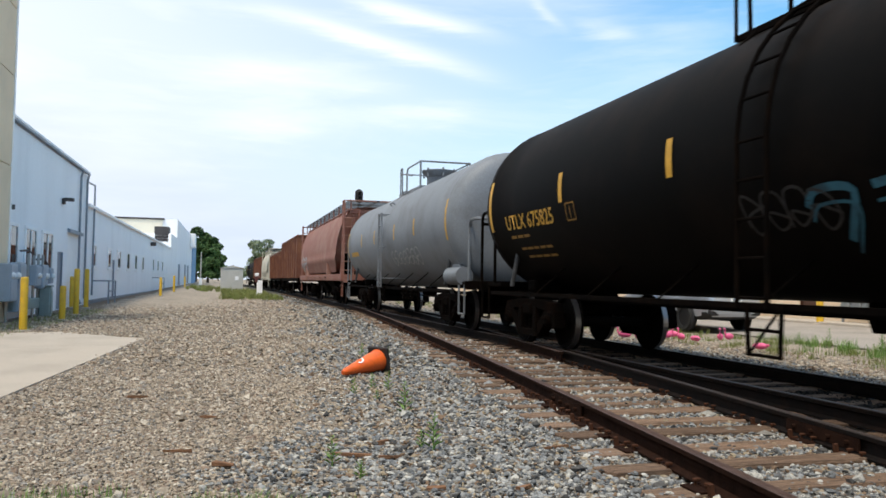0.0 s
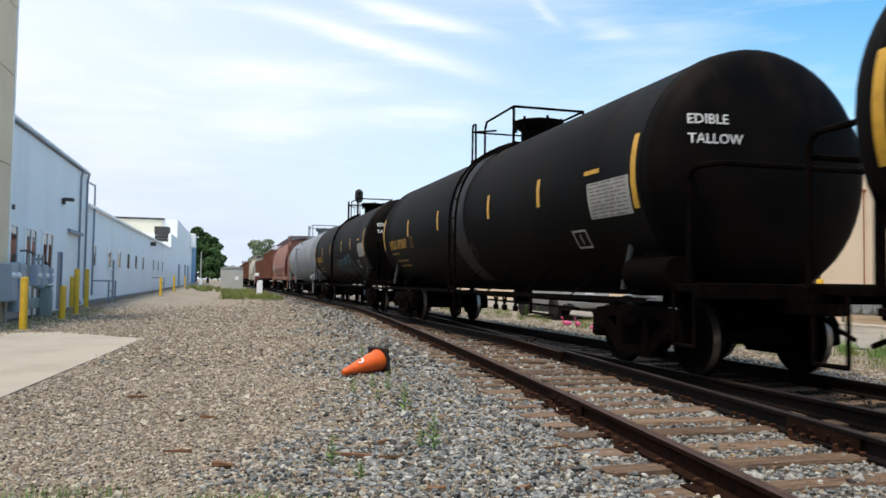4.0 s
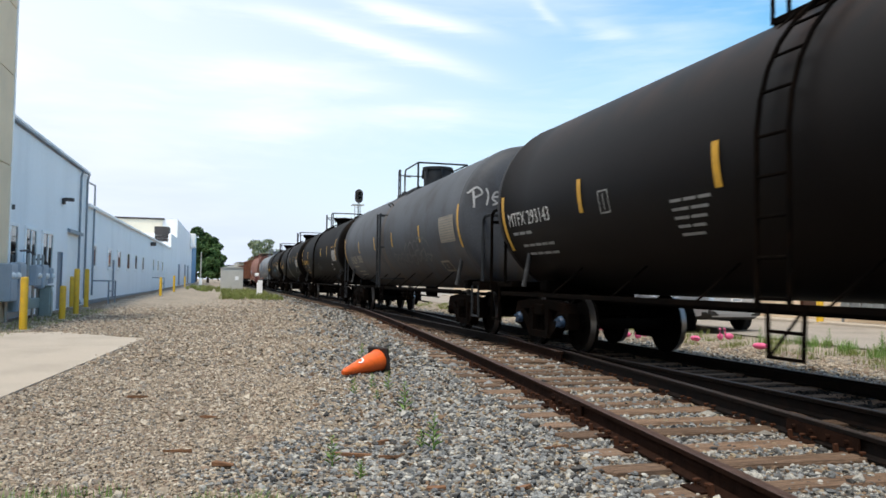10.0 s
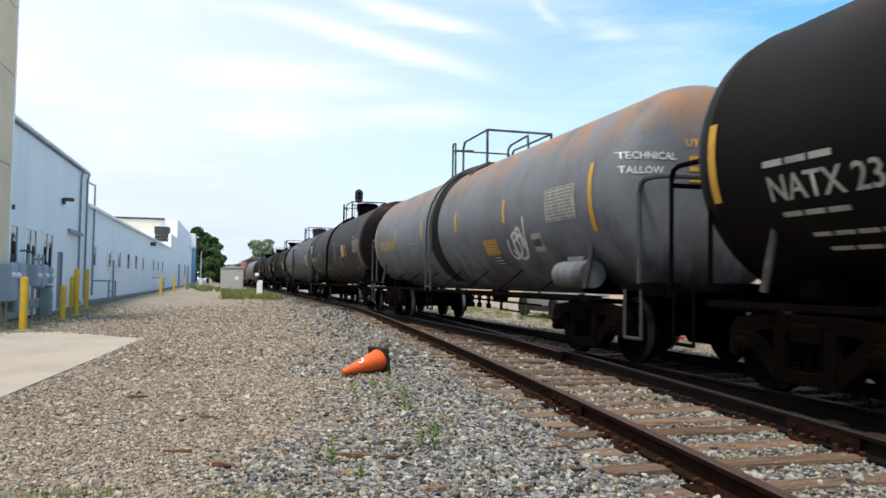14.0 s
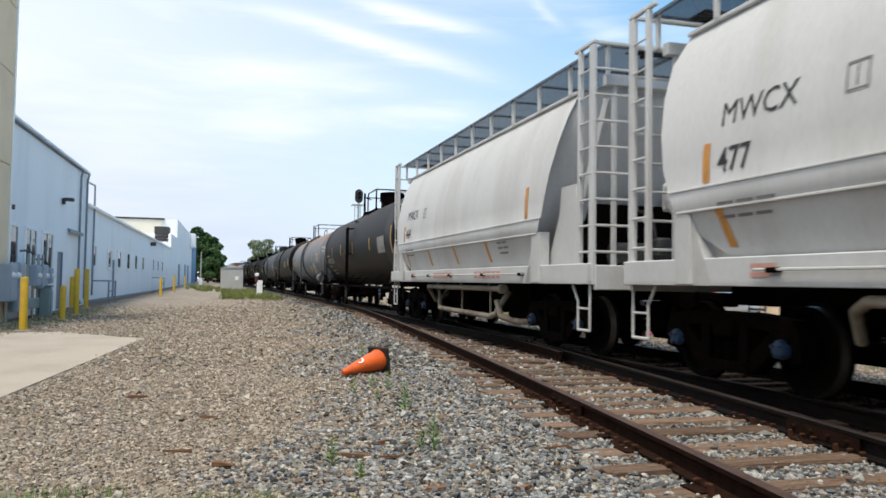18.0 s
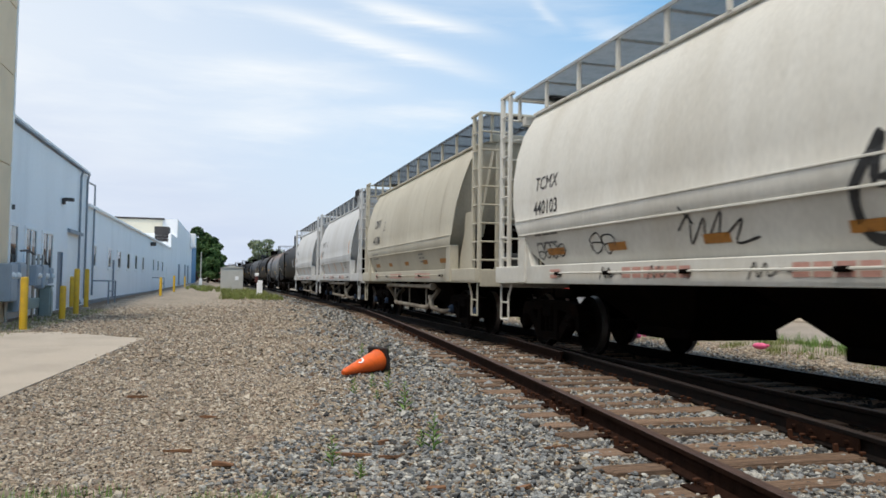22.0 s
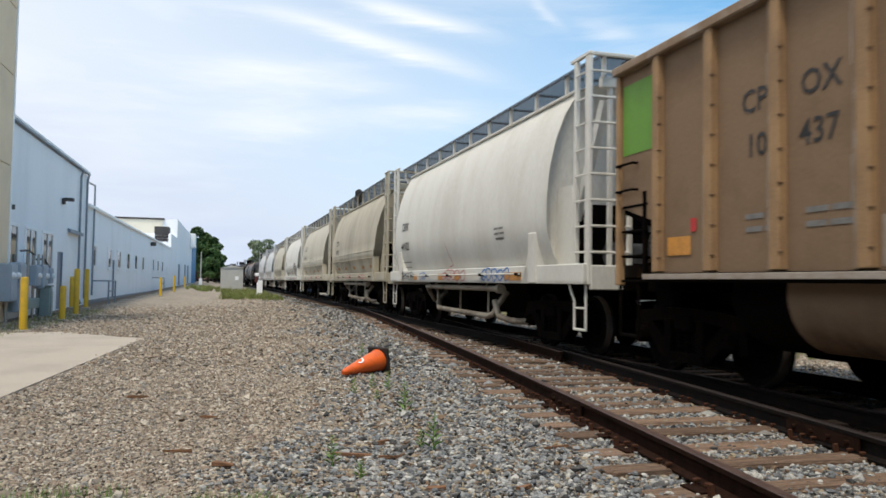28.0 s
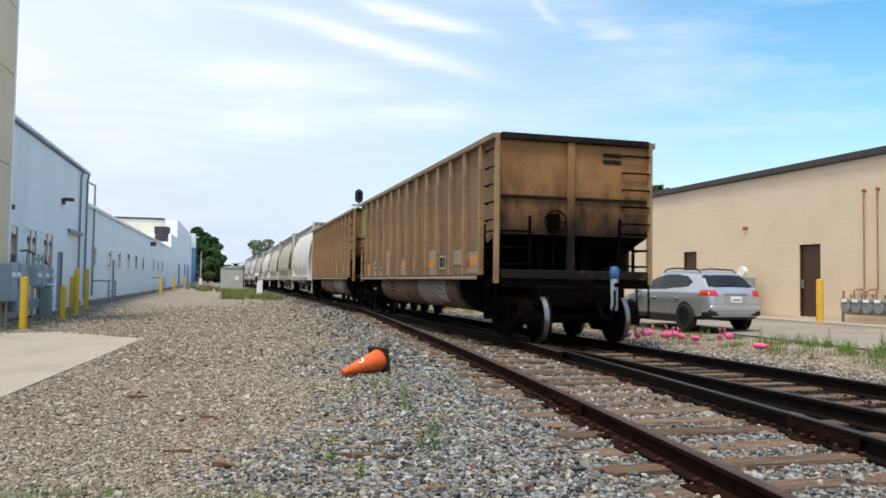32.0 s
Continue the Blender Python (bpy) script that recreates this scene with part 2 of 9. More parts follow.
def stone_mat(name, colours, rough=0.9):
    """Loose stones: each takes a colour of its own, with a little grain."""
    m = bpy.data.materials.new(name)
    m.use_nodes = True
    nt = m.node_tree
    ln = nt.links.new
    b = nt.nodes["Principled BSDF"]
    b.inputs["Roughness"].default_value = rough
    b.inputs["Specular IOR Level"].default_value = 0.3
    g = nt.nodes.new("ShaderNodeNewGeometry")
    r = nt.nodes.new("ShaderNodeValToRGB")
    r.color_ramp.interpolation = "CONSTANT"
    els = r.color_ramp.elements
    els.remove(els[1])
    els[0].position, els[0].color = 0.0, (*colours[0], 1)
    for i, c in enumerate(colours[1:], 1):
        els.new(i / len(colours)).color = (*c, 1)
    ln(g.outputs["Random Per Island"], r.inputs["Fac"])
    co = nt.nodes.new("ShaderNodeTexCoord")
    n = nt.nodes.new("ShaderNodeTexNoise")
    n.inputs["Scale"].default_value, n.inputs["Detail"].default_value = 60, 3
    ln(co.outputs["Object"], n.inputs["Vector"])
    mr = nt.nodes.new("ShaderNodeMapRange")
    mr.inputs["From Min"].default_value, mr.inputs["From Max"].default_value = 0.3, 0.7
    mr.inputs["To Min"].default_value, mr.inputs["To Max"].default_value = 0.75, 1.25
    ln(n.outputs[0], mr.inputs["Value"])
    h = nt.nodes.new("ShaderNodeHueSaturation")
    ln(mr.outputs[0], h.inputs["Value"])
    ln(r.outputs["Color"], h.inputs["Color"])
    ln(h.outputs[0], b.inputs["Base Color"])
    return m


def ground_z(x, y):
    """The ground climbs a little towards the far end on the near side, and towards the lot's building on the other."""
    a = radians(16)
    d = math.cos(a) * x + math.sin(a) * y
    l = -math.sin(a) * x + math.cos(a) * y
    near = max(0.0, min(1.0, (2.0 - d) / 5.0)) * 0.0048 * min(120, max(0.0, l - 30))
    far = max(0.0, min(1.0, (d - 9.5) / 7.0)) * 0.16
    return near + far - 0.03


def sheet(name, xs, ys, f, material, label, category, dz=0.0):
    bm = B()
    vs = [[bm.verts.new((x, y, f(x, y) + dz)) for x in xs] for y in ys]
    for r, q in zip(vs, vs[1:]):
        for i in range(len(xs) - 1):
            bm.faces.new((r[i], r[i + 1], q[i + 1], q[i]))
    return tagged(part(name, bm, material), label, category, kind="structure")


def spread(lo, hi, fine, n):
    """Coordinates that lie close together within `fine` of nought and far apart beyond."""
    inner = np.linspace(-fine, fine, n)
    return [lo, lo / 3, lo / 9] + list(inner) + [hi / 9, hi / 3, hi]


sheet("ground", spread(-3000, 3000, 150, 101), [-900, -200, -60] + list(np.linspace(-20, 220, 97)) + [350, 700, 1500, 4000], ground_z, M_GRAVEL,
      "tan and grey gravel yard with patches of dirt", "ground")


def ribbon(s0, s1, lat0, lat1, z, step=2.0, off=None):
    """A strip along the main track between two offsets."""
    bm = B()
    n = max(2, int((s1 - s0) / step))
    rows = []
    for i in range(n + 1):
        s = s0 + (s1 - s0) * i / n
        o = off(s) if off else 0.0
        rows.append([bm.verts.new((*track(s, lt + (o if lt < 0 else 0))[:2], z)) for lt in (lat0, lat1)])
    for a, b in zip(rows, rows[1:]):
        bm.faces.new((a[0], a[1], b[1], b[0]))
    return bm




def ballast_sheet():
    """The ballast bed, its near edge ragged where stone runs out over the gravel."""
    bm = B()
    rows = []
    rnd = random.Random(5)
    for i in range(340):
        s = -60 + i * (0.5 if i < 200 else 1.0)
        s = -60 + 0.5 * i if i < 200 else 40 + (i - 200) * 1.6
        o = min(0.0, turnout(min(s, 30)))
        lo = -2.2 + o * 0.95 + rnd.uniform(-0.28, 0.22)
        hi = 2.2 + rnd.uniform(-0.2, 0.3)
        row = []
        for lt, z in ((lo, 0.0), (o - 1.75, 0.003), (o * 0.5, 0.004), (1.75, 0.003), (hi, 0.0)):
            x, y, _ = track(s, lt)
            row.append(bm.verts.new((x, y, ground_z(x, y) + 0.004 + z)))
        rows.append(row)
    for a, b in zip(rows, rows[1:]):
        for i in range(4):
            bm.faces.new((a[i], a[i + 1], b[i + 1], b[i]))
    return tagged(part("ballast", bm, M_BALLAST), "grey crushed stone ballast under the tracks", "ballast", kind="structure")


ballast_sheet()

# bare dirt along the foot of the wall, its edge ragged
M_DIRT = mat("wall_foot_dirt", (0.15, 0.108, 0.072), 0.95, vary=0.4, scale=1.6, second=(0.085, 0.062, 0.043), grain=0.4, gscale=25, bump=0.8)


def dirt_strip():
    bm, rows, rnd = B(), [], random.Random(31)
    for i in range(120):
        l = 16 + 0.65 * i
        row = []
        for d in (-6.1, -5.5, -4.75 + rnd.uniform(-0.35, 0.35) - 0.6 * (i > 30)):
            q = along(d, l)
            row.append(bm.verts.new((q.x, q.y, ground_z(q.x, q.y) + 0.012 - 0.02 * (d > -5.3))))
        rows.append(row)
    for a, b in zip(rows, rows[1:]):
        for i in range(2):
            bm.faces.new((a[i], a[i + 1], b[i + 1], b[i]))
    bmesh.ops.recalc_face_normals(bm, faces=bm.faces)
    tagged(part("dirt_strip", bm, M_DIRT), "bare brown dirt along the foot of the wall", "dirt", kind="structure")


dirt_strip()

# concrete pad at the near side
bm = B()
prism(bm, [(-3.7, 4.4), (-4.41, 7.92), (-5.25, 12.1), (-6.01, 15.86), (-8.4, 17.4), (-9.4, 16.9), (-16, 16.5), (-16, 3.0)], -0.1, 0.006, "z")
tagged(part("concrete_pad", bm, M_CONCRETE), "pale tan concrete apron with a worn edge", "concrete pad", kind="structure")


# ---- rails: foot, web and head, drawn out along the line ----
def rail_object(name, s0, s1, lat, label, parent=None, head=None, step=1.0, side=None):
    prof = [(-0.07, 0.0), (-0.07, 0.012), (-0.012, 0.03), (-0.009, 0.12), (-0.036, 0.128), (-0.036, 0.158), (-0.028, 0.165),
            (0.028, 0.165), (0.036, 0.158), (0.036, 0.128), (0.009, 0.12), (0.012, 0.03), (0.07, 0.012), (0.07, 0.0)]
    bm = B()
    n = max(2, int(abs(s1 - s0) / step))
    rows = []
    for i in range(n + 1):
        s = s0 + (s1 - s0) * i / n
        lt = lat(s) if callable(lat) else lat
        rows.append([bm.verts.new((*track(s, lt + u)[:2], RAIL_TOP - 0.165 + v)) for u, v in prof])
    m = len(prof)
    for a, b in zip(rows, rows[1:]):
        for i in range(m):
            f = bm.faces.new((a[i], a[(i + 1) % m], b[(i + 1) % m], b[i]))
            f.material_index = 1 if i in (5, 6, 7) else 0
    bm.faces.new(rows[0])
    bm.faces.new(list(reversed(rows[-1])))
    bmesh.ops.recalc_face_normals(bm, faces=bm.faces)
    ob = part(name, bm, side or M_RAIL)
    ob.data.materials.append(head or M_HEAD)
    ob.parent = parent
    return tagged(ob, label)


main_track = tagged(new("main_track"), "main railway track, rusty rails on weathered ties", "railway track", kind="structure")
side_track = tagged(new("side_track"), "rusty side track that joins the main track", "railway track", kind="structure")
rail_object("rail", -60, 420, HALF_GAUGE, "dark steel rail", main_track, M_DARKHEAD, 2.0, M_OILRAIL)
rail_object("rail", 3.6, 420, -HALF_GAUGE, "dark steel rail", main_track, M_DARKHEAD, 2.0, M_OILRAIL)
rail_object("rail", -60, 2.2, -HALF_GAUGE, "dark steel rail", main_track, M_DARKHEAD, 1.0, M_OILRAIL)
rail_object("rail", -30, 23.5, lambda s: turnout(s) - HALF_GAUGE, "brown rusty steel rail", side_track, M_HEAD, 0.5)
rail_object("rail", -30, 2.6, lambda s: turnout(s) + HALF_GAUGE, "steel rail with a worn edge", side_track, M_DARKHEAD, 0.5, M_OILRAIL)
rail_object("closure_rail", 3.2, 20.5, lambda s: turnout(s) + HALF_GAUGE, "brown rusty steel rail", side_track, M_DARKHEAD, 0.5, M_OILRAIL)
# frog: the wing rails
rail_object("wing_rail", 0.8, 4.6, lambda s: turnout(s) + HALF_GAUGE - 0.13, "brown cast frog wing", side_track, M_HEAD, 0.5)

# ---- ties, plates, spikes ----
def bm_tie(length):
    bm = B()
    box(bm, (0, 0, -0.085), (0.23, length, 0.17), 0.012)
    rnd = random.Random(int(length * 100))
    for v in bm.verts:
        v.co += Vector((rnd.uniform(-0.012, 0.012), rnd.uniform(-0.05, 0.05), rnd.uniform(-0.008, 0.004)))
    return bm


TIE_MESH = {}


def tie(parent, s, lat, length, rnd):
    key = (round(length * 4) / 4, rnd.randrange(3))
    if key not in TIE_MESH:
        me = bpy.data.meshes.new("tie")
        bm = bm_tie(key[0] + key[1] * 0.02)
        bm.to_mesh(me)
        bm.free()
        me.materials.append(M_TIE)
        TIE_MESH[key] = me
    ob = part("tie", TIE_MESH[key], None, parent)
    ob.matrix_world = beside(s, lat + rnd.uniform(-0.06, 0.06), 0.014 + rnd.uniform(-0.012, 0.006), rnd.uniform(-2.0, 2.0))


def bm_plate():
    bm = B()
    box(bm, (0, 0, 0.006), (0.2, 0.34, 0.016), 0.004)
    return bm


def bm_spikes():
    bm = B()
    for x, y in ((-0.06, 0.085), (0.06, 0.085), (-0.06, -0.085), (0.06, -0.085)):
        rod(bm, (x, y, 0), (x, y, 0.045), 0.009, 6)
        box(bm, (x, y * 0.9, 0.045), (0.03, 0.045, 0.018), 0.004)
    return bm


def bm_anchor():
    """A clip gripped under the rail's foot, its end turned up."""
    bm = B()
    box(bm, (0, 0, -0.005), (0.03, 0.2, 0.02), 0.003)
    prism(bm, [(0.1, -0.015), (0.13, -0.01), (0.135, 0.06), (0.11, 0.065)], -0.016, 0.016, "x")
    prism(bm, [(-0.1, -0.015), (-0.13, -0.01), (-0.135, 0.06), (-0.11, 0.065)], -0.016, 0.016, "x")
    return bm


def ties():
    rnd = random.Random(3)
    me = {}
    for n, make, m in (("tie_plate", bm_plate, M_RAIL), ("spike_heads", bm_spikes, M_SPIKE), ("rail_anchor", bm_anchor, M_SPIKE)):
        me[n] = bpy.data.meshes.new(n)
        b = make()
        b.to_mesh(me[n])
        b.free()
        me[n].materials.append(m)
    s = -16.0
    while s < 60:
        d = turnout(s)
        if s < -2.5:
            tie(side_track, s, d, 2.55, rnd)
            tie(main_track, s + 0.1, 0.0, 2.5, rnd)
        elif s < 21:
            a, b = d - HALF_GAUGE - 0.5, HALF_GAUGE + 0.5
            tie(main_track, s, (a + b) / 2, b - a, rnd)
        else:
            tie(main_track, s, 0.0, 2.55, rnd)
        if s < 14:
            for lt in (d - HALF_GAUGE, d + HALF_GAUGE) if s < 1.5 else (d - HALF_GAUGE,):
                for n in ("tie_plate", "spike_heads"):
                    ob = part(n, me[n], None, side_track)
                    ob.matrix_world = beside(s, lt, 0.0)
                if rnd.random() < 0.55:
                    ob = part("rail_anchor", me["rail_anchor"], None, side_track, "rusty rail anchor clip")
                    ob.matrix_world = beside(s + rnd.choice((-0.15, 0.15)), lt, 0.008)
        s += 0.53 + rnd.uniform(-0.05, 0.05)


ties()


def joint_bar(s, lat, parent):
    """Two bars bolted through the web where two rails meet."""
    bm = B()
    for sg in (1, -1):
        prism(bm, [(sg * 0.03, 0.035), (sg * 0.045, 0.03), (sg * 0.04, 0.125), (sg * 0.018, 0.12)], -0.45, 0.45, "x")
        for k in range(4):
            x = -0.33 + 0.22 * k
            rod(bm, (x, sg * 0.03, 0.078), (x, sg * 0.075, 0.078), 0.018, 6)
    x, y, h = track(s, lat)
    ob = part("joint_bar", bm, M_RAIL, parent, "bolted rail joint bar")
    d = math.degrees(math.atan(turnout(s) - turnout(s - 1)))
    ob.matrix_world = pose(x, y, RAIL_TOP - 0.165, 0, 0, 90 + math.degrees(h) - d)


joint_bar(-3.6, turnout(-3.6) - HALF_GAUGE, side_track)
joint_bar(9.0, turnout(9.0) - HALF_GAUGE, side_track)
joint_bar(-5.4, turnout(-5.4) + HALF_GAUGE, side_track)

# ---- loose stones ----
M_LOOSE = stone_mat("loose_ballast", [(0.15, 0.158, 0.163), (0.24, 0.25, 0.255), (0.05, 0.05, 0.05), (0.44, 0.43, 0.395), (0.19, 0.2, 0.205), (0.08, 0.078, 0.075), (0.29, 0.235, 0.16), (0.17, 0.115, 0.075), (0.33, 0.325, 0.30), (0.12, 0.127, 0.133), (0.20, 0.19, 0.17), (0.27, 0.275, 0.27)])
M_PATHSTONE = stone_mat("loose_path_stone", [(0.343, 0.284, 0.213), (0.231, 0.193, 0.149), (0.426, 0.364, 0.286), (0.155, 0.132, 0.106), (0.299, 0.235, 0.173), (0.245, 0.227, 0.202), (0.267, 0.218, 0.168), (0.491, 0.434, 0.356), (0.226, 0.168, 0.126), (0.370, 0.310, 0.239)])
# oily stones, their colours lowered further to hold the train's shadow
M_OILYSHADE = stone_mat("oily_ballast", [(0.012, 0.0095, 0.0075), (0.021, 0.016, 0.012), (0.007, 0.006, 0.005), (0.036, 0.029, 0.023), (0.022, 0.013, 0.008), (0.01, 0.0085, 0.007)])
_r5 = (1 + 5 ** 0.5) / 2
ICO_V = np.array([(-1, _r5, 0), (1, _r5, 0), (-1, -_r5, 0), (1, -_r5, 0), (0, -1, _r5), (0, 1, _r5), (0, -1, -_r5), (0, 1, -_r5), (_r5, 0, -1), (_r5, 0, 1), (-_r5, 0, -1), (-_r5, 0, 1)]) / 1.9
ICO_F = np.array([(0, 11, 5), (0, 5, 1), (0, 1, 7), (0, 7, 10), (0, 10, 11), (1, 5, 9), (5, 11, 4), (11, 10, 2), (10, 7, 6), (7, 1, 8), (3, 9, 4), (3, 4, 2), (3, 2, 6), (3, 6, 8),
                  (3, 8, 9), (4, 9, 5), (2, 4, 11), (6, 2, 10), (8, 6, 7), (9, 8, 1)])
OCT_V = np.array([(1, 0, 0), (-1, 0, 0), (0, 1, 0), (0, -1, 0), (0, 0, 1), (0, 0, -1.0)])
OCT_F = np.array([(0, 2, 4), (2, 1, 4), (1, 3, 4), (3, 0, 4), (2, 0, 5), (1, 2, 5), (3, 1, 5), (0, 3, 5)])


def stones(name, xyz, size, material, label, rng, fine=True):
    """Many loose stones in one mesh: each a rough lump, turned and squashed its own way."""
    n = len(xyz)
    bv, bf = (ICO_V, ICO_F) if fine else (OCT_V, OCT_F)
    v = bv[None] * rng.uniform(0.6, 1.35, (n, len(bv), 1))
    v = v * np.stack([rng.uniform(0.75, 1.35, n), rng.uniform(0.6, 1.0, n), rng.uniform(0.4, 0.8, n)], 1)[:, None, :]
    a, b = rng.uniform(0, 6.283, n), rng.normal(0, 0.4, n)
    x, y, z = v[..., 0], v[..., 1], v[..., 2]
    y, z = y * np.cos(b)[:, None] - z * np.sin(b)[:, None], y * np.sin(b)[:, None] + z * np.cos(b)[:, None]
    x, y = x * np.cos(a)[:, None] - y * np.sin(a)[:, None], x * np.sin(a)[:, None] + y * np.cos(a)[:, None]
    v = np.stack([x, y, z], -1) * size[:, None, None] + xyz[:, None, :]
    f = bf[None] + (np.arange(n) * len(bv))[:, None, None]
    me = bpy.data.meshes.new(name)
    me.from_pydata(v.reshape(-1, 3), [], f.reshape(-1, 3))
    me.materials.append(material)
    ob = new(name, me)
    return tagged(ob, label, "stones", kind="stuff")


def ballast_share(x, y):
    """How far a place belongs to the ballast: 1 in it, 0 out on the path."""
    h = 0.28
    s = -(x - 3.16) * math.sin(h) + (y - 11.86) * math.cos(h)
    lat = (x - 3.16) * math.cos(h) + (y - 11.86) * math.sin(h)
    d = -1.8437 + 0.10809 * s - 0.00113622 * s * s
    d = np.where(s > 21, 0, d)
    wob = 0.35 * np.sin(s * 0.9) + 0.25 * np.sin(s * 2.3 + 1.0)
    near = (lat - (d * 0.95 - 2.75) + wob) / 1.9
    return np.clip(near + 0.5, 0, 1), s, lat, d


def scatter_stones():
    rng = np.random.default_rng(7)

    def wedge(n, y0, y1):
        y = np.sqrt(rng.uniform(y0 * y0, y1 * y1, n))
        x = rng.uniform(-0.585, 0.6, n) * y
        return x, y
    for k, (n, y0, y1, fine, sz, szb) in enumerate(((52000, 4.0, 6.6, True, 0.0115, 0.0155), (68000, 6.6, 11.0, False, 0.016, 0.021), (60000, 11.0, 21.0, False, 0.024, 0.029), (36000, 21.0, 36.0, False, 0.032, 0.04), (36000, 36.0, 70.0, False, 0.038, 0.045))):
        x, y = wedge(n, y0, y1)
        share, s, lat, d = ballast_share(x, y)
        bal = (rng.uniform(0, 1, n) < share) & (lat < 2.3 + rng.normal(0, 0.4, n))
        on_pad = (x < -6.01 + (15.86 - y) * 0.2015 - 0.04 + rng.uniform(-0.06, 0.06, n)) & (y < 16.6)
        # under the rails, and past the ballast's far edge, none
        keep = ~on_pad & (lat < 5.9) & (x * 0.965 + y * 0.262 > -5.6)
        for r in (d - HALF_GAUGE, d + HALF_GAUGE, -HALF_GAUGE + 0 * d, HALF_GAUGE + 0 * d):
            keep &= abs(lat - r) > 0.09
        bed = (lat > d - 1.35) & (lat < 1.5)
        # the strip whose stones carry the painted shadow of the train
        oily_shade = bal & (lat > -1.2 + rng.normal(0, 0.12, n)) & (lat < 1.6)
        for which, material, nm, lb in ((2, M_OILYSHADE, "oily_ballast_stones", "black oil-stained ballast stones under the train"), (True, M_LOOSE, "ballast_stones", "grey and white crushed ballast stones"), (False, M_PATHSTONE, "path_stones", "tan and grey path gravel stones")):
            m = keep & oily_shade if which == 2 else keep & ~oily_shade & (bal == which)
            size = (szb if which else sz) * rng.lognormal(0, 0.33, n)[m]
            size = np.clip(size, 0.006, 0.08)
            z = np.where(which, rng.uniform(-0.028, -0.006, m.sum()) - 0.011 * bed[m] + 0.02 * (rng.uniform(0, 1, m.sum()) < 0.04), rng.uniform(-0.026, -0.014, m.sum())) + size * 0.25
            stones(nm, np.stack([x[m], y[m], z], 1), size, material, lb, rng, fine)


scatter_stones()


def stones_behind():
    """The same gravel goes on round and behind the eye."""
    rng = np.random.default_rng(8)
    n = 22000
    x, y = rng.uniform(-7, 9, n), rng.uniform(-9, 4.6, n)
    keep = (y < 4.0) | (abs(x) > y * 0.585)
    share, s, lat, d = ballast_share(x, y)
    bal = rng.uniform(0, 1, n) < share
    for r in (d - HALF_GAUGE, d + HALF_GAUGE, -HALF_GAUGE + 0 * d, HALF_GAUGE + 0 * d):
        keep &= abs(lat - r) > 0.09
    for which, material, nm, lb in ((True, M_LOOSE, "ballast_stones", "grey and white crushed ballast stones"), (False, M_PATHSTONE, "path_stones", "tan and grey path gravel stones")):
        m = keep & (bal == which) & ~((x < -3.6) & (y > 2.9))
        size = np.clip((0.032 if which else 0.024) * rng.lognormal(0, 0.33, n)[m], 0.008, 0.07)
        z = rng.uniform(-0.028, -0.012, m.sum()) + size * 0.25 - 0.006 * ((lat > d - 1.35) & (lat < 1.5))[m]
        stones(nm, np.stack([x[m], y[m], z], 1), size, material, lb, rng, False)


stones_behind()
# ---- lot on the other side of the tracks ----
def lot():
    bm = B()
    rows = []
    rnd = random.Random(9)
    for i in range(60):
        s = -40 + 2.5 * i
        row = []
        for k, lt in enumerate((5.9 + rnd.uniform(-0.15, 0.15) + 0.02 * max(0, -s), 9.0, 12.5, 15.3)):
            x, y, _ = track(s, lt)
            row.append(bm.verts.new((x, y, ground_z(x, y) + 0.03)))
        rows.append(row)
    for a, b in zip(rows, rows[1:]):
        for i in range(3):
            bm.faces.new((a[i], a[i + 1], b[i + 1], b[i]))
    return tagged(part("pavement", bm, M_ASPHALT), "worn tan-grey asphalt parking lot", "pavement", kind="structure")


lot()

# ---- freight cars: x forward along the line, y to the near side, z from the rail head ----
M_BLACK = mat("tank_black", (0.0016, 0.0013, 0.0012), 0.6, spec=0.05, vary=0.4, scale=0.9, second=(0.0056, 0.0037, 0.0028), grain=0.12, gscale=30, bump=0.01)
M_GREYTANK = mat("tank_grey", (0.17, 0.19, 0.215), 0.55, vary=0.25, scale=0.9, second=(0.12, 0.125, 0.135), grain=0.1, gscale=30, bump=0.01)
M_DARKTANK = mat("tank_slate", (0.060, 0.067, 0.080), 0.55, spec=0.2, vary=0.3, scale=0.8, second=(0.033, 0.032, 0.034), grain=0.12, gscale=30, bump=0.01)
M_BROWNTANK = mat("tank_brown_black", (0.0058, 0.0043, 0.004), 0.5, spec=0.11, vary=0.3, scale=0.8, second=(0.0042, 0.0031, 0.0028), grain=0.12, gscale=30, bump=0.01)
M_RUSTGREY = mat("tank_rusty_grey", (0.155, 0.172, 0.198), 0.6, vary=0.3, scale=0.7, second=(0.11, 0.115, 0.125), grain=0.12, gscale=30, bump=0.01)


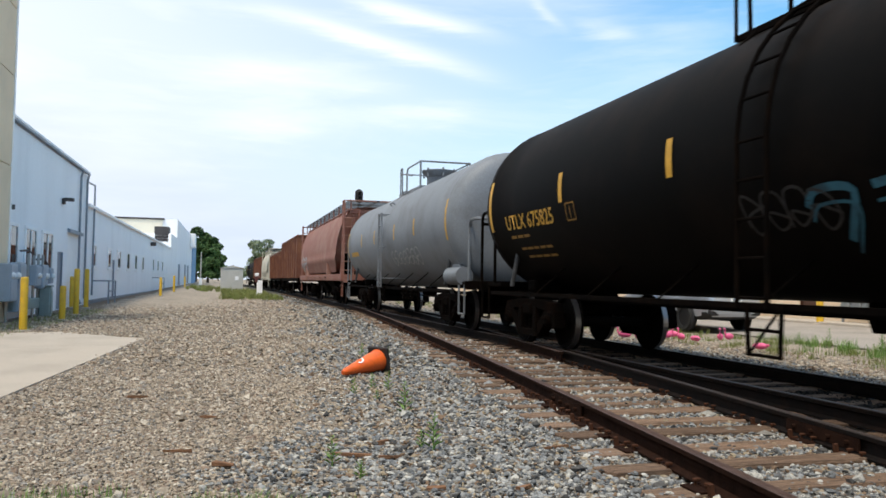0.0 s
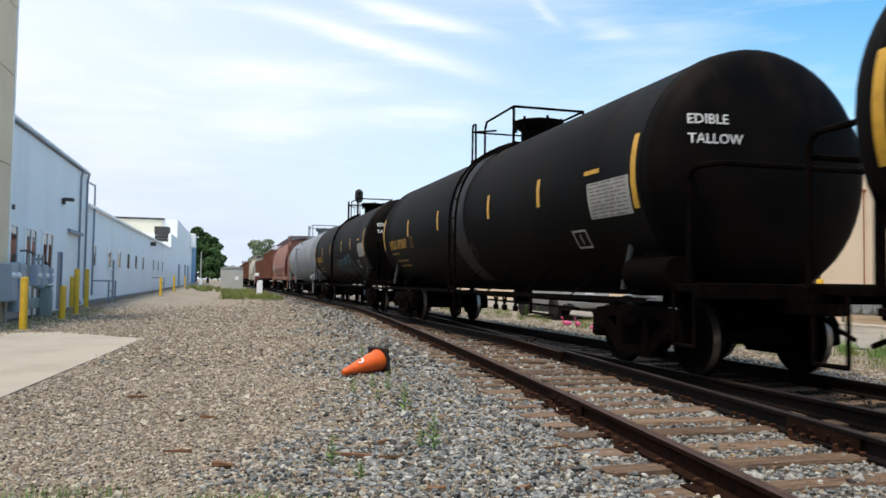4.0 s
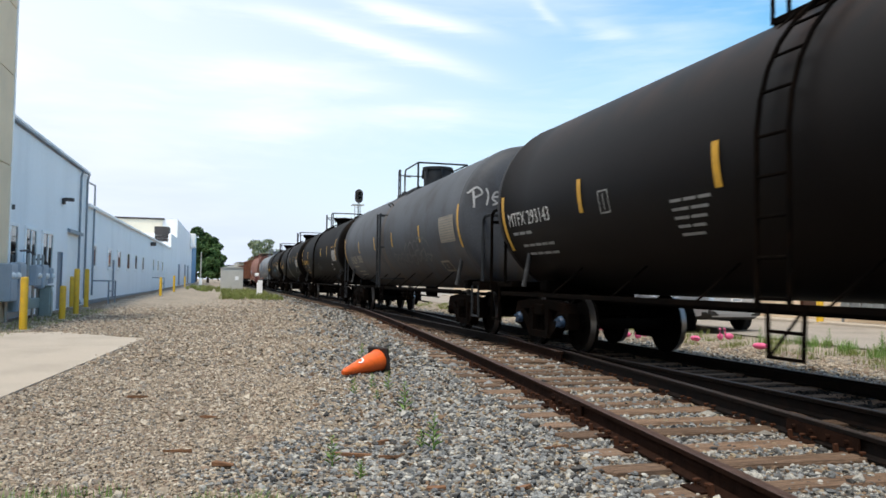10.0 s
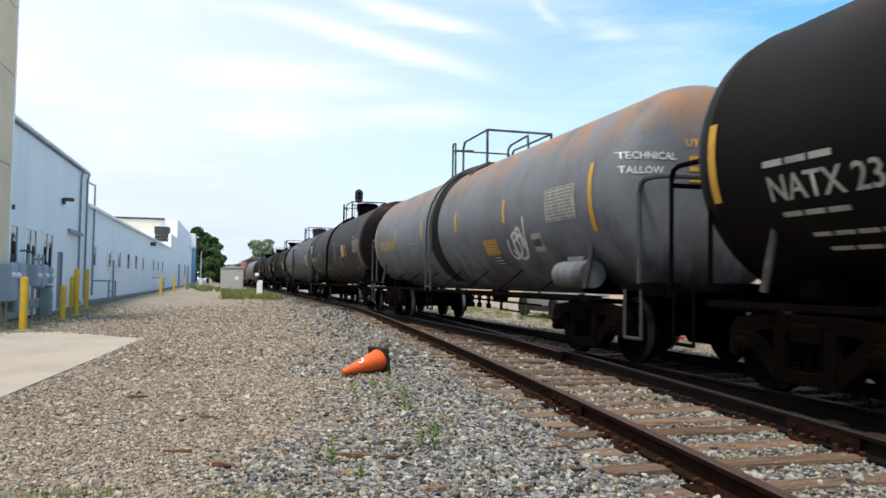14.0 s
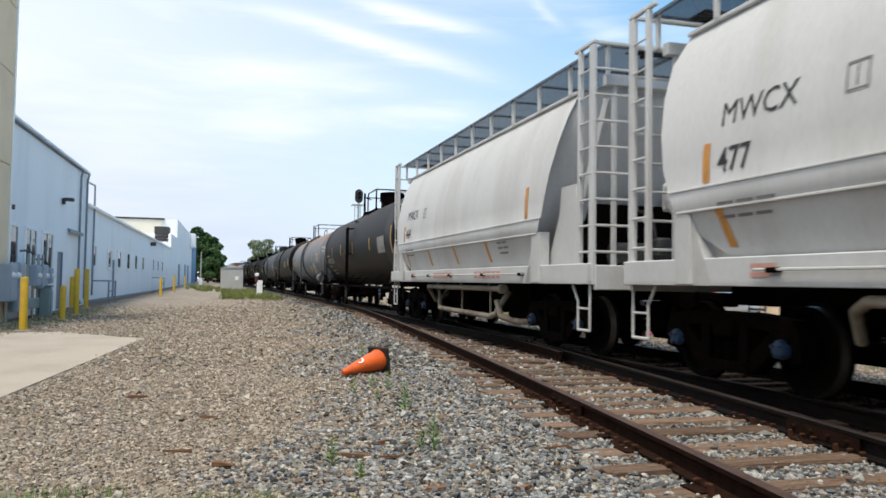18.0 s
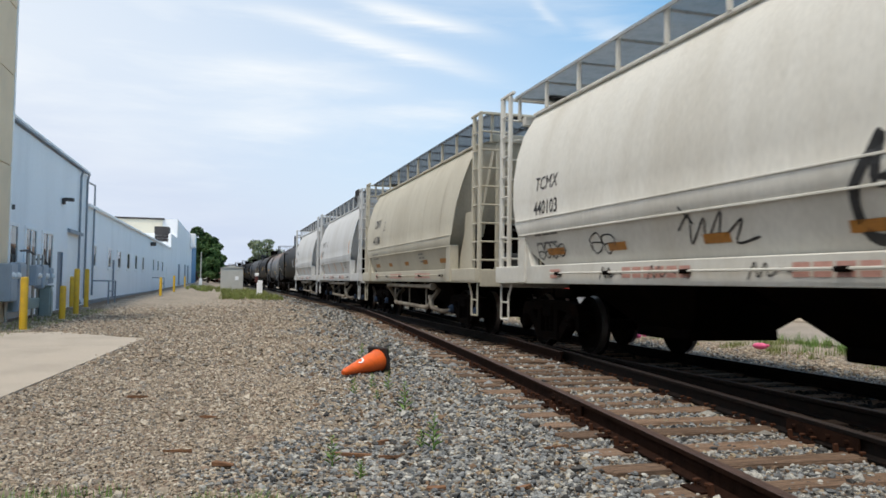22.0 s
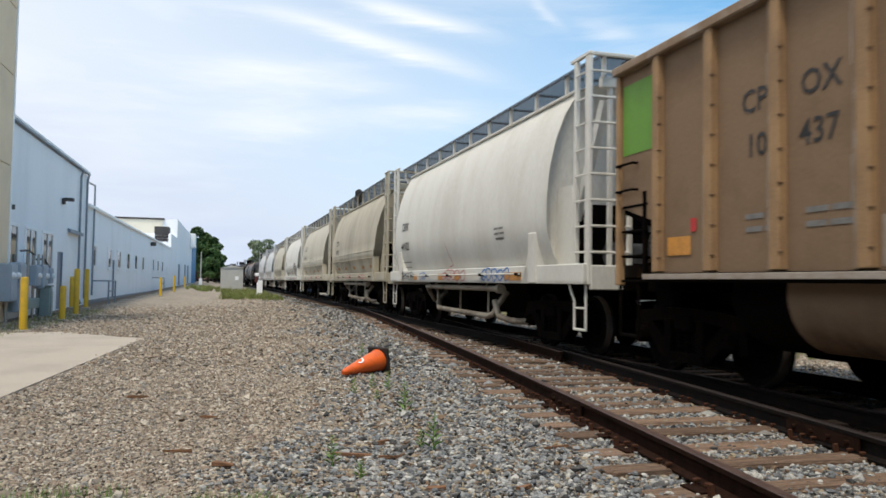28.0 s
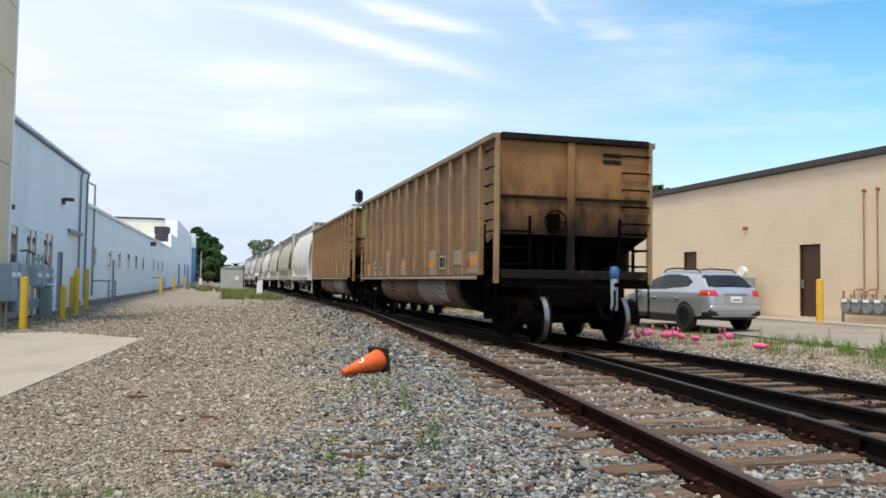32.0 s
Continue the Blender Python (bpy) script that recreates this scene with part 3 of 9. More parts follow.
def add_height_tint(m, colour, z0, z1, thin=0.42):
    """A second colour in patches, thinning from z1 to z0: crown rust, soot, painted shade."""
    nt = m.node_tree
    ln = nt.links.new
    b = nt.nodes["Principled BSDF"]
    old = b.inputs["Base Color"].links[0].from_socket
    co = nt.nodes.new("ShaderNodeTexCoord")
    sp = nt.nodes.new("ShaderNodeSeparateXYZ")
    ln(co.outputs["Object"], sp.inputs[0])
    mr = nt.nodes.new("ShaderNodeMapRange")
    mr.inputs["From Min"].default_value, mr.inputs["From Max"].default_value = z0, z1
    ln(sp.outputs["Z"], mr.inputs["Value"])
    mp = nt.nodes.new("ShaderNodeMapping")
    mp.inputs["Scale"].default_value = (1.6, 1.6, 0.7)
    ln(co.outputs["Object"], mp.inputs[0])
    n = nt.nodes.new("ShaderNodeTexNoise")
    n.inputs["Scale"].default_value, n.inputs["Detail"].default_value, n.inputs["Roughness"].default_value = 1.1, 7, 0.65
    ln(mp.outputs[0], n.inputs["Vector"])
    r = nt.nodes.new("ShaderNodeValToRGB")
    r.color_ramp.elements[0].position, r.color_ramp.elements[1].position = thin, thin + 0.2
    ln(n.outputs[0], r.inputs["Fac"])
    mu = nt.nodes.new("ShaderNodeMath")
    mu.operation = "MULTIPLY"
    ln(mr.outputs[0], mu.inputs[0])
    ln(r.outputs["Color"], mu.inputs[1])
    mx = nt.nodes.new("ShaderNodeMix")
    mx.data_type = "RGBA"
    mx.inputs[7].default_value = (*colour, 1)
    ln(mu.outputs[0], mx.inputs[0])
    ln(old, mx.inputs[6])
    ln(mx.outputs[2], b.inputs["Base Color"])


add_height_tint(M_RUSTGREY, (0.36, 0.165, 0.055), 2.75, 3.6)
# the shade on the barrel's lower half, tinted into its colour
add_height_tint(M_RUSTGREY, (0.05, 0.05, 0.055), 2.2, 1.3)
add_height_tint(M_BLACK, (0.017, 0.0105, 0.0075), 2.9, 3.9, 0.46)
add_height_tint(M_BROWNTANK, (0.04, 0.018, 0.009), 3.0, 4.0)
add_height_tint(M_DARKTANK, (0.062, 0.066, 0.074), 2.4, 4.0)
add_height_tint(M_DARKTANK, (0.075, 0.062, 0.052), 2.0, 1.3)
# grimy steel; the deep shade under the cars is put into these near-blacks
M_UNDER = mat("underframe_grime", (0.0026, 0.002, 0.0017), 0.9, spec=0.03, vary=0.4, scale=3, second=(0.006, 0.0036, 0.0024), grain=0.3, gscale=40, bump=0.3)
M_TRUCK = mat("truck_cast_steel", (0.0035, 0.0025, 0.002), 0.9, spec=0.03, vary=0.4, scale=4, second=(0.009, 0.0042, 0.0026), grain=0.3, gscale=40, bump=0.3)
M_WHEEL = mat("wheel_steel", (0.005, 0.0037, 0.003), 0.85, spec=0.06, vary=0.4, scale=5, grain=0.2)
M_TREAD = mat("wheel_tread", (0.30, 0.28, 0.27), 0.4, metal=0.9, vary=0.2, scale=8, grain=0.1, bump=0.05)
M_YELLOW = mat("reflective_yellow", (0.62, 0.34, 0.02), 0.5, vary=0.25, scale=8, grain=0.1, bump=0)
M_BLUECAP = mat("blue_bearing_cap", (0.018, 0.05, 0.11), 0.5, vary=0.3, scale=20)
M_WHITECAR = mat("hopper_white", (0.56, 0.57, 0.575), 0.55, stretch=(1.2, 1, 0.3), vary=0.12, scale=0.8, second=(0.48, 0.48, 0.47), grain=0.05, gscale=30, bump=0.04)
M_CREAMCAR = mat("hopper_cream", (0.49, 0.46, 0.375), 0.6, stretch=(1.2, 1, 0.3), vary=0.15, scale=0.7, second=(0.41, 0.375, 0.295), grain=0.07, gscale=30, bump=0.04)
M_TANCAR = mat("hopper_tan", (0.43, 0.39, 0.30), 0.6, stretch=(1.2, 1, 0.3), vary=0.15, scale=0.7, second=(0.295, 0.26, 0.19), grain=0.07, gscale=30, bump=0.04)
M_PALECAR = mat("hopper_pale", (0.64, 0.63, 0.585), 0.6, stretch=(1.2, 1, 0.3), vary=0.15, scale=0.7, second=(0.55, 0.53, 0.475), grain=0.07, gscale=30, bump=0.04)
M_GONDOLA = mat("gondola_brown", (0.225, 0.15, 0.094), 0.75, spec=0.2, vary=0.25, scale=0.9, second=(0.175, 0.114, 0.072), grain=0.06, gscale=30, bump=0.02)
M_POST = mat("gondola_post", (0.34, 0.208, 0.10), 0.7, vary=0.25, scale=2, second=(0.24, 0.145, 0.075), grain=0.12, bump=0.08)
M_REDHOP = mat("hopper_oxide_red", (0.22, 0.085, 0.06), 0.7, vary=0.3, scale=1, second=(0.27, 0.15, 0.115), grain=0.1, bump=0.08)
M_OXIDE = mat("car_oxide", (0.13, 0.045, 0.025), 0.8, vary=0.4, scale=1.5, second=(0.20, 0.085, 0.04), grain=0.2, bump=0.1)
M_WALKGREY = mat("walk_grating", (0.035, 0.036, 0.039), 0.7, spec=0.2, vary=0.2, scale=6, bump=0.05)
M_LETTER_W = mat("lettering_white", (0.7, 0.7, 0.68), 0.6, vary=0.15, scale=10, bump=0)
M_LETTER_K = mat("lettering_black", (0.022, 0.022, 0.024), 0.6, vary=0.15, scale=10, bump=0)
M_LETTER_Y = mat("lettering_yellow", (0.60, 0.33, 0.03), 0.6, vary=0.2, scale=10, bump=0)
M_MESHBOARD = mat("perforated_board", (0.10, 0.103, 0.115), 0.7, spec=0.2, vary=0.2, scale=6, bump=0.0)


def add_holes(m, share):
    """Punched holes too fine to draw one by one let that share of the light through."""
    nt = m.node_tree
    out = nt.nodes["Material Output"]
    mix, clear = nt.nodes.new("ShaderNodeMixShader"), nt.nodes.new("ShaderNodeBsdfTransparent")
    mix.inputs[0].default_value = share
    nt.links.new(nt.nodes["Principled BSDF"].outputs[0], mix.inputs[1])
    nt.links.new(clear.outputs[0], mix.inputs[2])
    nt.links.new(mix.outputs[0], out.inputs["Surface"])


add_holes(M_MESHBOARD, 0.42)
M_MESHPALE = mat("pale_perforated_board", (0.42, 0.42, 0.40), 0.7, spec=0.2, vary=0.2, scale=6, bump=0.0)
add_holes(M_MESHPALE, 0.4)
CACHE = {}


def cached(key, make, material, smooth=False):
    """A mesh that alike parts share."""
    if key not in CACHE:
        bm = make()
        me = bpy.data.meshes.new(key)
        bm.to_mesh(me)
        bm.free()
        if smooth:
            me.shade_smooth()
            me.set_sharp_from_angle(angle=radians(40))
        for m in material if isinstance(material, (list, tuple)) else [material]:
            me.materials.append(m)
        CACHE[key] = me
    return CACHE[key]


def cpart(name, key, make, material, parent, at=(0, 0, 0), turn=0.0, label="", smooth=False):
    ob = part(name, cached(key, make, material, smooth), None, parent, label)
    ob.matrix_local = pose(*at, 0, 0, turn)
    return ob


WHEEL_R = 0.44
AXLES = []


def bm_wheelset():
    bm = B()
    for sgn in (1, -1):
        m = Matrix.Translation((0, sgn * 0.765, 0)) @ Matrix.Rotation(radians(-90 * sgn), 4, "X")
        prof = [(0.09, -0.09), (0.13, -0.09), (0.15, -0.05), (0.33, -0.045), (0.37, -0.075), (WHEEL_R + 0.028, -0.07), (WHEEL_R + 0.026, -0.045),
                (WHEEL_R, -0.03), (WHEEL_R - 0.006, 0.06), (0.385, 0.062), (0.35, 0.0), (0.16, 0.01), (0.14, 0.07), (0.09, 0.07)]
        n0 = len(bm.faces)
        lathe(bm, prof, 28, m, closed=True)
        bm.faces.ensure_lookup_table()
        for i, f in enumerate(list(bm.faces)[n0:]):
            if (i // 28) in (7,):
                f.material_index = 1
    rod(bm, (0, -0.98, 0), (0, 0.98, 0), 0.085, 12)
    return bm


def bm_side_frame():
    bm = B()
    t0, t1 = -0.09, 0.09
    prism(bm, [(-1.12, 0.60), (-1.02, 0.74), (-0.45, 0.79), (0.45, 0.79), (1.02, 0.74), (1.12, 0.60), (0.86, 0.60), (0.5, 0.64), (-0.5, 0.64), (-0.86, 0.60)], t0, t1)
    for sg in (1, -1):
        q = [(sg * 1.12, 0.60), (sg * 1.14, 0.36), (sg * 1.02, 0.33), (sg * 1.0, 0.60)]
        prism(bm, q, t0, t1)
        q = [(sg * 0.86, 0.62), (sg * 0.72, 0.62), (sg * 0.30, 0.30), (sg * 0.20, 0.17), (sg * 0.42, 0.17), (sg * 0.80, 0.46)]
        prism(bm, q, t0, t1)
        q = [(sg * 0.40, 0.66), (sg * 0.26, 0.66), (sg * 0.26, 0.24), (sg * 0.40, 0.28)]
        prism(bm, q, t0 * 1.25, t1 * 1.25)
        box(bm, (sg * 0.89, 0, 0.56), (0.26, 0.2, 0.1), 0.02)
    prism(bm, [(-0.42, 0.17), (0.42, 0.17), (0.36, 0.28), (-0.36, 0.28)], t0 * 1.3, t1 * 1.3)
    return bm


def bm_spring():
    """One coil spring, its turns as ridges."""
    bm = B()
    prof = [(0.0, 0.285)]
    for k in range(6):
        z = 0.30 + k * 0.043
        prof += [(0.055, z - 0.02), (0.075, z - 0.008), (0.075, z + 0.008), (0.055, z + 0.02)]
    lathe(bm, prof + [(0.0, 0.55)], 12)
    return bm


def bm_truck_bolster():
    bm = B()
    box(bm, (0, 0, 0.62), (0.38, 2.3, 0.2), 0.03)
    box(bm, (0, 0, 0.78), (0.4, 0.6, 0.14), 0.03)
    for sg in (1, -1):
        box(bm, (sg * 0.42, 0, 0.4), (0.08, 1.7, 0.14), 0.01)
    return bm


def bm_cap():
    bm = B()
    m = Matrix.Rotation(radians(-90), 4, "X")
    lathe(bm, [(0.095, 0), (0.095, 0.05), (0.08, 0.08), (0.045, 0.09), (0.0, 0.09)], 16, m)
    for k in range(3):
        a = k * 2.094 + 0.5
        rod(bm, (0.06 * math.cos(a), 0.08, 0.06 * math.sin(a)), (0.06 * math.cos(a), 0.115, 0.06 * math.sin(a)), 0.017, 6)
    return bm


def truck(car, x, blue=False):
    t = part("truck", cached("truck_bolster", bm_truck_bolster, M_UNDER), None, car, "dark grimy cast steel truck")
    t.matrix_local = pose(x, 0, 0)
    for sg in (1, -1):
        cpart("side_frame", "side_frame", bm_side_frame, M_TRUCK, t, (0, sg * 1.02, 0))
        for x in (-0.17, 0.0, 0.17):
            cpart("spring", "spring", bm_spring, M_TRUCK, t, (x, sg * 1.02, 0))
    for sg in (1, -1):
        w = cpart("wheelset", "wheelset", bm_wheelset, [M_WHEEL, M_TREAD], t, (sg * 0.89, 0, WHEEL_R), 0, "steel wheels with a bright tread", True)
        AXLES.append(w)
        cpart("bearing_cap", "bearing_cap_blue" if blue else "bearing_cap", bm_cap, M_BLUECAP if blue else M_TRUCK, t, (sg * 0.89, 1.09, 0.46),
              0, "blue bearing end cap" if blue else "", True)
    return t


def bm_coupler():
    bm = B()
    box(bm, (-0.35, 0, 0.88), (0.7, 0.16, 0.18), 0.02)
    prism(bm, [(0.0, 0.12), (0.28, 0.15), (0.36, 0.02), (0.22, -0.02), (0.26, -0.12), (0.0, -0.13)], 0.75, 1.02, "z")
    pipe(bm, [(-0.4, 0.3, 0.85), (0.0, 0.32, 0.6), (0.3, 0.28, 0.5)], 0.03)
    return bm


def coupler(car, x, turn):
    return cpart("coupler", "coupler", bm_coupler, M_TRUCK, car, (x, 0, 0), turn)


def text_verts(text, size):
    cu = bpy.data.curves.new("lettering", "FONT")
    cu.body, cu.size, cu.resolution_u, cu.offset = text, size, 2, 0.0 if "M" in text else size * 0.01
    ob = bpy.data.objects.new("lettering", cu)
    me = bpy.data.meshes.new_from_object(ob)
    bpy.data.objects.remove(ob)
    bpy.data.curves.remove(cu)
    return me


def lettering(text, size, put, material, parent, name="lettering", label="", wide=1.0):
    """Letters whose points (u to the reader's right, v up) are laid on a surface by put(u, v)."""
    me = text_verts(text, size)
    for v in me.vertices:
        v.co = put(v.co.x * wide, v.co.y)
    return part(name, me, material, parent, label)


def quad_strip(put, u0, u1, v0, v1, nu=1, nv=6):
    """A patch laid on a surface by put(u, v)."""
    bm = B()
    vs = [[bm.verts.new(put(u0 + (u1 - u0) * i / nu, v0 + (v1 - v0) * j / nv)) for i in range(nu + 1)] for j in range(nv + 1)]
    for a, b in zip(vs, vs[1:]):
        for i in range(nu):
            bm.faces.new((a[i], a[i + 1], b[i + 1], b[i]))
    return bm


TANK_R, TANK_Z = 1.53, 2.435
HEAD_N, HEAD_D = 2.9, 0.44  # the dish of a tank head


def on_tank(x0, a0=0.0, r=None, lift=0.008):
    """Lays (u, v) on the near side of a barrel: u towards the rear from x0, v up from the height a0 over its middle."""
    r, zc = r or TANK_R, TANK_Z

    def put(u, v):
        a = (a0 + v) / r
        return Vector((x0 - u, (r + lift) * math.cos(a), zc + (r + lift) * math.sin(a)))
    return put


def bm_barrel(half):
    bm = B()
    r = TANK_R
    prof = []
    dish = [(r * math.sin(math.pi / 2 * k / 10) ** (2 / HEAD_N), HEAD_D * math.cos(math.pi / 2 * k / 10) ** (2 / HEAD_N)) for k in range(11)]
    prof += [(q, -half - d) for q, d in dish]
    # the weld bead where the head meets the barrel
    prof += [(r, -half + 0.03), (r + 0.007, -half + 0.045), (r + 0.007, -half + 0.075), (r, -half + 0.09)]
    for k in range(1, 12):
        prof.append((r, -half + 2 * half * k / 12))
    prof += [(r, half - 0.09), (r + 0.007, half - 0.075), (r + 0.007, half - 0.045), (r, half - 0.03)]
    prof += [(q, half + d) for q, d in reversed(dish)]
    prof[0], prof[-1] = (0.0, prof[0][1]), (0.0, prof[-1][1])
    lathe(bm, prof, 48, Matrix.Translation((0, 0, TANK_Z)) @ Matrix.Rotation(radians(90), 4, "Y"))
    return bm


CARS = []


def start_car(name, s20, length, label, group):
    """s20: where the car's middle stands along the line at 20 s."""
    car = thing(name, pose(0, 0, RAIL_TOP), label, "freight car", group)
    CARS.append((car, s20, length))
    return car


def bm_stub_sill(half):
    bm = B()
    box(bm, (half - 0.2, 0, 0.92), (2.9, 0.5, 0.34), 0.02)
    return bm


def bm_saddle(tc):
    """Bolster over the truck and the saddle that cradles the barrel."""
    bm = B()
    box(bm, (tc, 0, 1.02), (0.35, 2.1, 0.2), 0.03)
    prism(bm, [(-0.8, 1.0), (0.8, 1.0), (0.75, 1.36), (0.6, 1.28), (0.0, 1.15), (-0.6, 1.28), (-0.75, 1.36)], tc - 0.16, tc + 0.16, "x")
    return bm


def bm_end_platform(half):
    bm = B()
    box(bm, (half + 0.48, 0, 1.03), (0.82, 2.5, 0.09), 0.01)
    box(bm, (half + 0.88, 0, 1.0), (0.06, 2.76, 0.18), 0.01)
    return bm


def bm_train_line(half):
    bm = B()
    rod(bm, (-half, 0.45, 0.8), (half, 0.45, 0.8), 0.04, 6)
    return bm


def bm_outlet():
    bm = B()
    lathe(bm, [(0.0, 0.62), (0.16, 0.62), (0.2, 0.75), (0.2, 1.1)], 12)
    return bm


def bm_rigging():
    """The step frame under the ladder, and the brake gear hung under the barrel's middle."""
    bm = B()
    for x in (-0.24, 0.24):
        rod(bm, (x, 1.5, 0.9), (x * 0.9, 1.5, 0.42), 0.022, 6)
    rod(bm, (-0.24, 1.5, 0.88), (0.2, 1.5, 0.44), 0.014, 6)
    for z in (0.43, 0.66):
        rod(bm, (-0.24, 1.5, z), (0.24, 1.5, z), 0.016, 6)
    return bm


def bm_brake_gear():
    """Levers, pendants and a rod below the sill rail."""
    bm = B()
    for x in (-1.9, -2.35, -2.9):
        rod(bm, (x - 0.12, 1.3, 0.9), (x, 1.3, 0.64), 0.02, 6)
        rod(bm, (x + 0.12, 1.3, 0.9), (x, 1.3, 0.64), 0.02, 6)
        box(bm, (x, 1.3, 0.62), (0.1, 0.08, 0.1), 0.015)
    rod(bm, (-1.5, 1.3, 0.74), (-5.2, 1.2, 0.7), 0.018, 6)
    rod(bm, (-3.6, 1.3, 0.9), (-3.6, 1.3, 0.56), 0.03, 6)
    rod(bm, (-3.6, 1.3, 0.58), (-4.4, 1.25, 0.56), 0.016, 6)
    return bm


def bm_brake_tank():
    bm = B()
    rod(bm, (-0.5, 0, 0), (0.5, 0, 0), 0.2, 14)
    box(bm, (0, 0, 0.2), (0.5, 0.1, 0.12), 0.01)
    return bm


def bm_running_rail(half):
    """The angle bar along the side at sill height, stayed to the barrel."""
    bm = B()
    box(bm, (0, 1.44, 0.9), (2 * half, 0.055, 0.012), 0.002)
    box(bm, (0, 1.465, 0.875), (2 * half, 0.012, 0.06), 0.002)
    y = math.sqrt(max(0.2, TANK_R ** 2 - (TANK_Z - 1.3) ** 2))
    for k in range(7):
        x = half * (-0.72 + 0.24 * k)
        rod(bm, (x, 1.44, 0.9), (x - 0.16, y, 1.3), 0.013, 6)
    return bm


def bm_ladder(w=0.42):
    """A bent-bar ladder that follows the barrel up to its crown."""
    bm = B()
    r = TANK_R
    for sg in (1, -1):
        pts = [(sg * w / 2, r + 0.1, 0.86), (sg * w / 2, r + 0.1, TANK_Z)]
        for k in range(1, 8):
            a = math.pi / 2 * k / 8.5
            pts.append((sg * w / 2, (r + 0.09) * math.cos(a), TANK_Z + (r + 0.09) * math.sin(a)))
        for a, b in zip(pts, pts[1:]):
            rod(bm, a, b, 0.026, 6)
    for k in range(5):
        z = 0.95 + k * 0.36
        rod(bm, (-w / 2, r + 0.1, z), (w / 2, r + 0.1, z), 0.016, 6)
    for k in range(1, 6):
        a = math.pi / 2 * k / 7
        q = ((r + 0.09) * math.cos(a), TANK_Z + (r + 0.09) * math.sin(a))
        rod(bm, (-w / 2, *q), (w / 2, *q), 0.016, 6)
    return bm


def bm_side_ladder(w=0.42):
    """An upright ladder of flat bars held off the barrel, with grab irons above it."""
    bm = B()
    y, top = TANK_R + 0.09, 3.12
    for sg in (1, -1):
        box(bm, (sg * w / 2, y, (0.88 + top) / 2), (0.024, 0.06, top - 0.88), 0.004)
        for z in (1.15, 2.1, top - 0.05):
            b = math.sqrt(max(0.1, TANK_R ** 2 - (z - TANK_Z) ** 2))
            rod(bm, (sg * w / 2, y, z), (sg * w / 2, b - 0.02, z), 0.018, 6)
    for k in range(7):
        z = 1.0 + k * 0.345
        rod(bm, (-w / 2, y, z), (w / 2, y, z), 0.016, 6)
    for a in (38, 58):
        c, d = math.cos(radians(a)), math.sin(radians(a))
        pts = [(sg * w * 0.52, (TANK_R + e) * c, TANK_Z + (TANK_R + e) * d) for sg, e in ((-1, -0.01), (-1, 0.1), (1, 0.1), (1, -0.01))]
        pipe(bm, pts, 0.017)
    return bm


def bm_platform(l=2.3, w=1.5):
    bm = B()
    z = TANK_Z + TANK_R - 0.16
    for sg in (1, -1):
        box(bm, (1.15 if sg > 0 else -1.5, 0, z), (0.06, w + 0.1, 0.07), 0.008)
        box(bm, (-0.18, sg * w / 2, z), (l + 0.42, 0.05, 0.08), 0.008)
        for x in (0.85, -0.85):
            rod(bm, (x, sg * w / 2, z), (x, sg * 0.95, z - 0.2), 0.03, 6)
    return bm


def bm_handrails(cross=True, h=0.0):
    """Rails round the top platform: a low gate before the ladder, and the high rail about the manway."""
    bm = B()
    z, y = TANK_Z + TANK_R - 0.16, 0.75
    pipe(bm, [(1.2, y, z), (1.2, y, z + 0.8), (1.13, y, z + 0.86), (0.98, y, z + 0.84), (0.95, y, z)], 0.024)
    rod(bm, (1.15, y, z + 0.7), (-0.4, y, z + 0.45), 0.02, 6)
    pipe(bm, [(0.32 + h, y, z), (0.32 + h, y, z + 0.62), (0.2 + h, y, z + 0.75), (-1.42, y, z + 0.75), (-1.42, -y, z + 0.75), (0.9, -y, z + 0.75), (1.0, -y, z + 0.65), (1.0, -y, z)], 0.026)
    for sg in (1, -1):
        rod(bm, (-1.42, sg * y, z - 0.06), (-1.42, sg * y, z + 0.75), 0.03, 6)
    if not cross:
        pipe(bm, [(-1.9, 0.45, z + 0.05), (-1.9, 0.45, z + 0.24), (-2.05, 0.45, z + 0.32), (-3.0, 0.45, z + 0.36), (-3.05, 0.45, z + 0.05)], 0.024)
    rod(bm, (1.2, -y, z + 0.7), (1.2, y, z + 0.7), 0.02, 6)
    rod(bm, (1.2, -y, z), (1.2, -y, z + 0.7), 0.02, 6)
    return bm


def bm_manway(big=True):
    bm = B()
    z = TANK_Z + TANK_R - 0.08
    if big:
        lathe(bm, [(0.42, z), (0.42, z + 0.52), (0.46, z + 0.54), (0.46, z + 0.62), (0.2, z + 0.66), (0, z + 0.66)], 20)
    else:
        lathe(bm, [(0.36, z), (0.36, z + 0.3), (0.5, z + 0.42), (0.52, z + 0.5), (0.3, z + 0.54), (0, z + 0.54)], 20)
    return bm


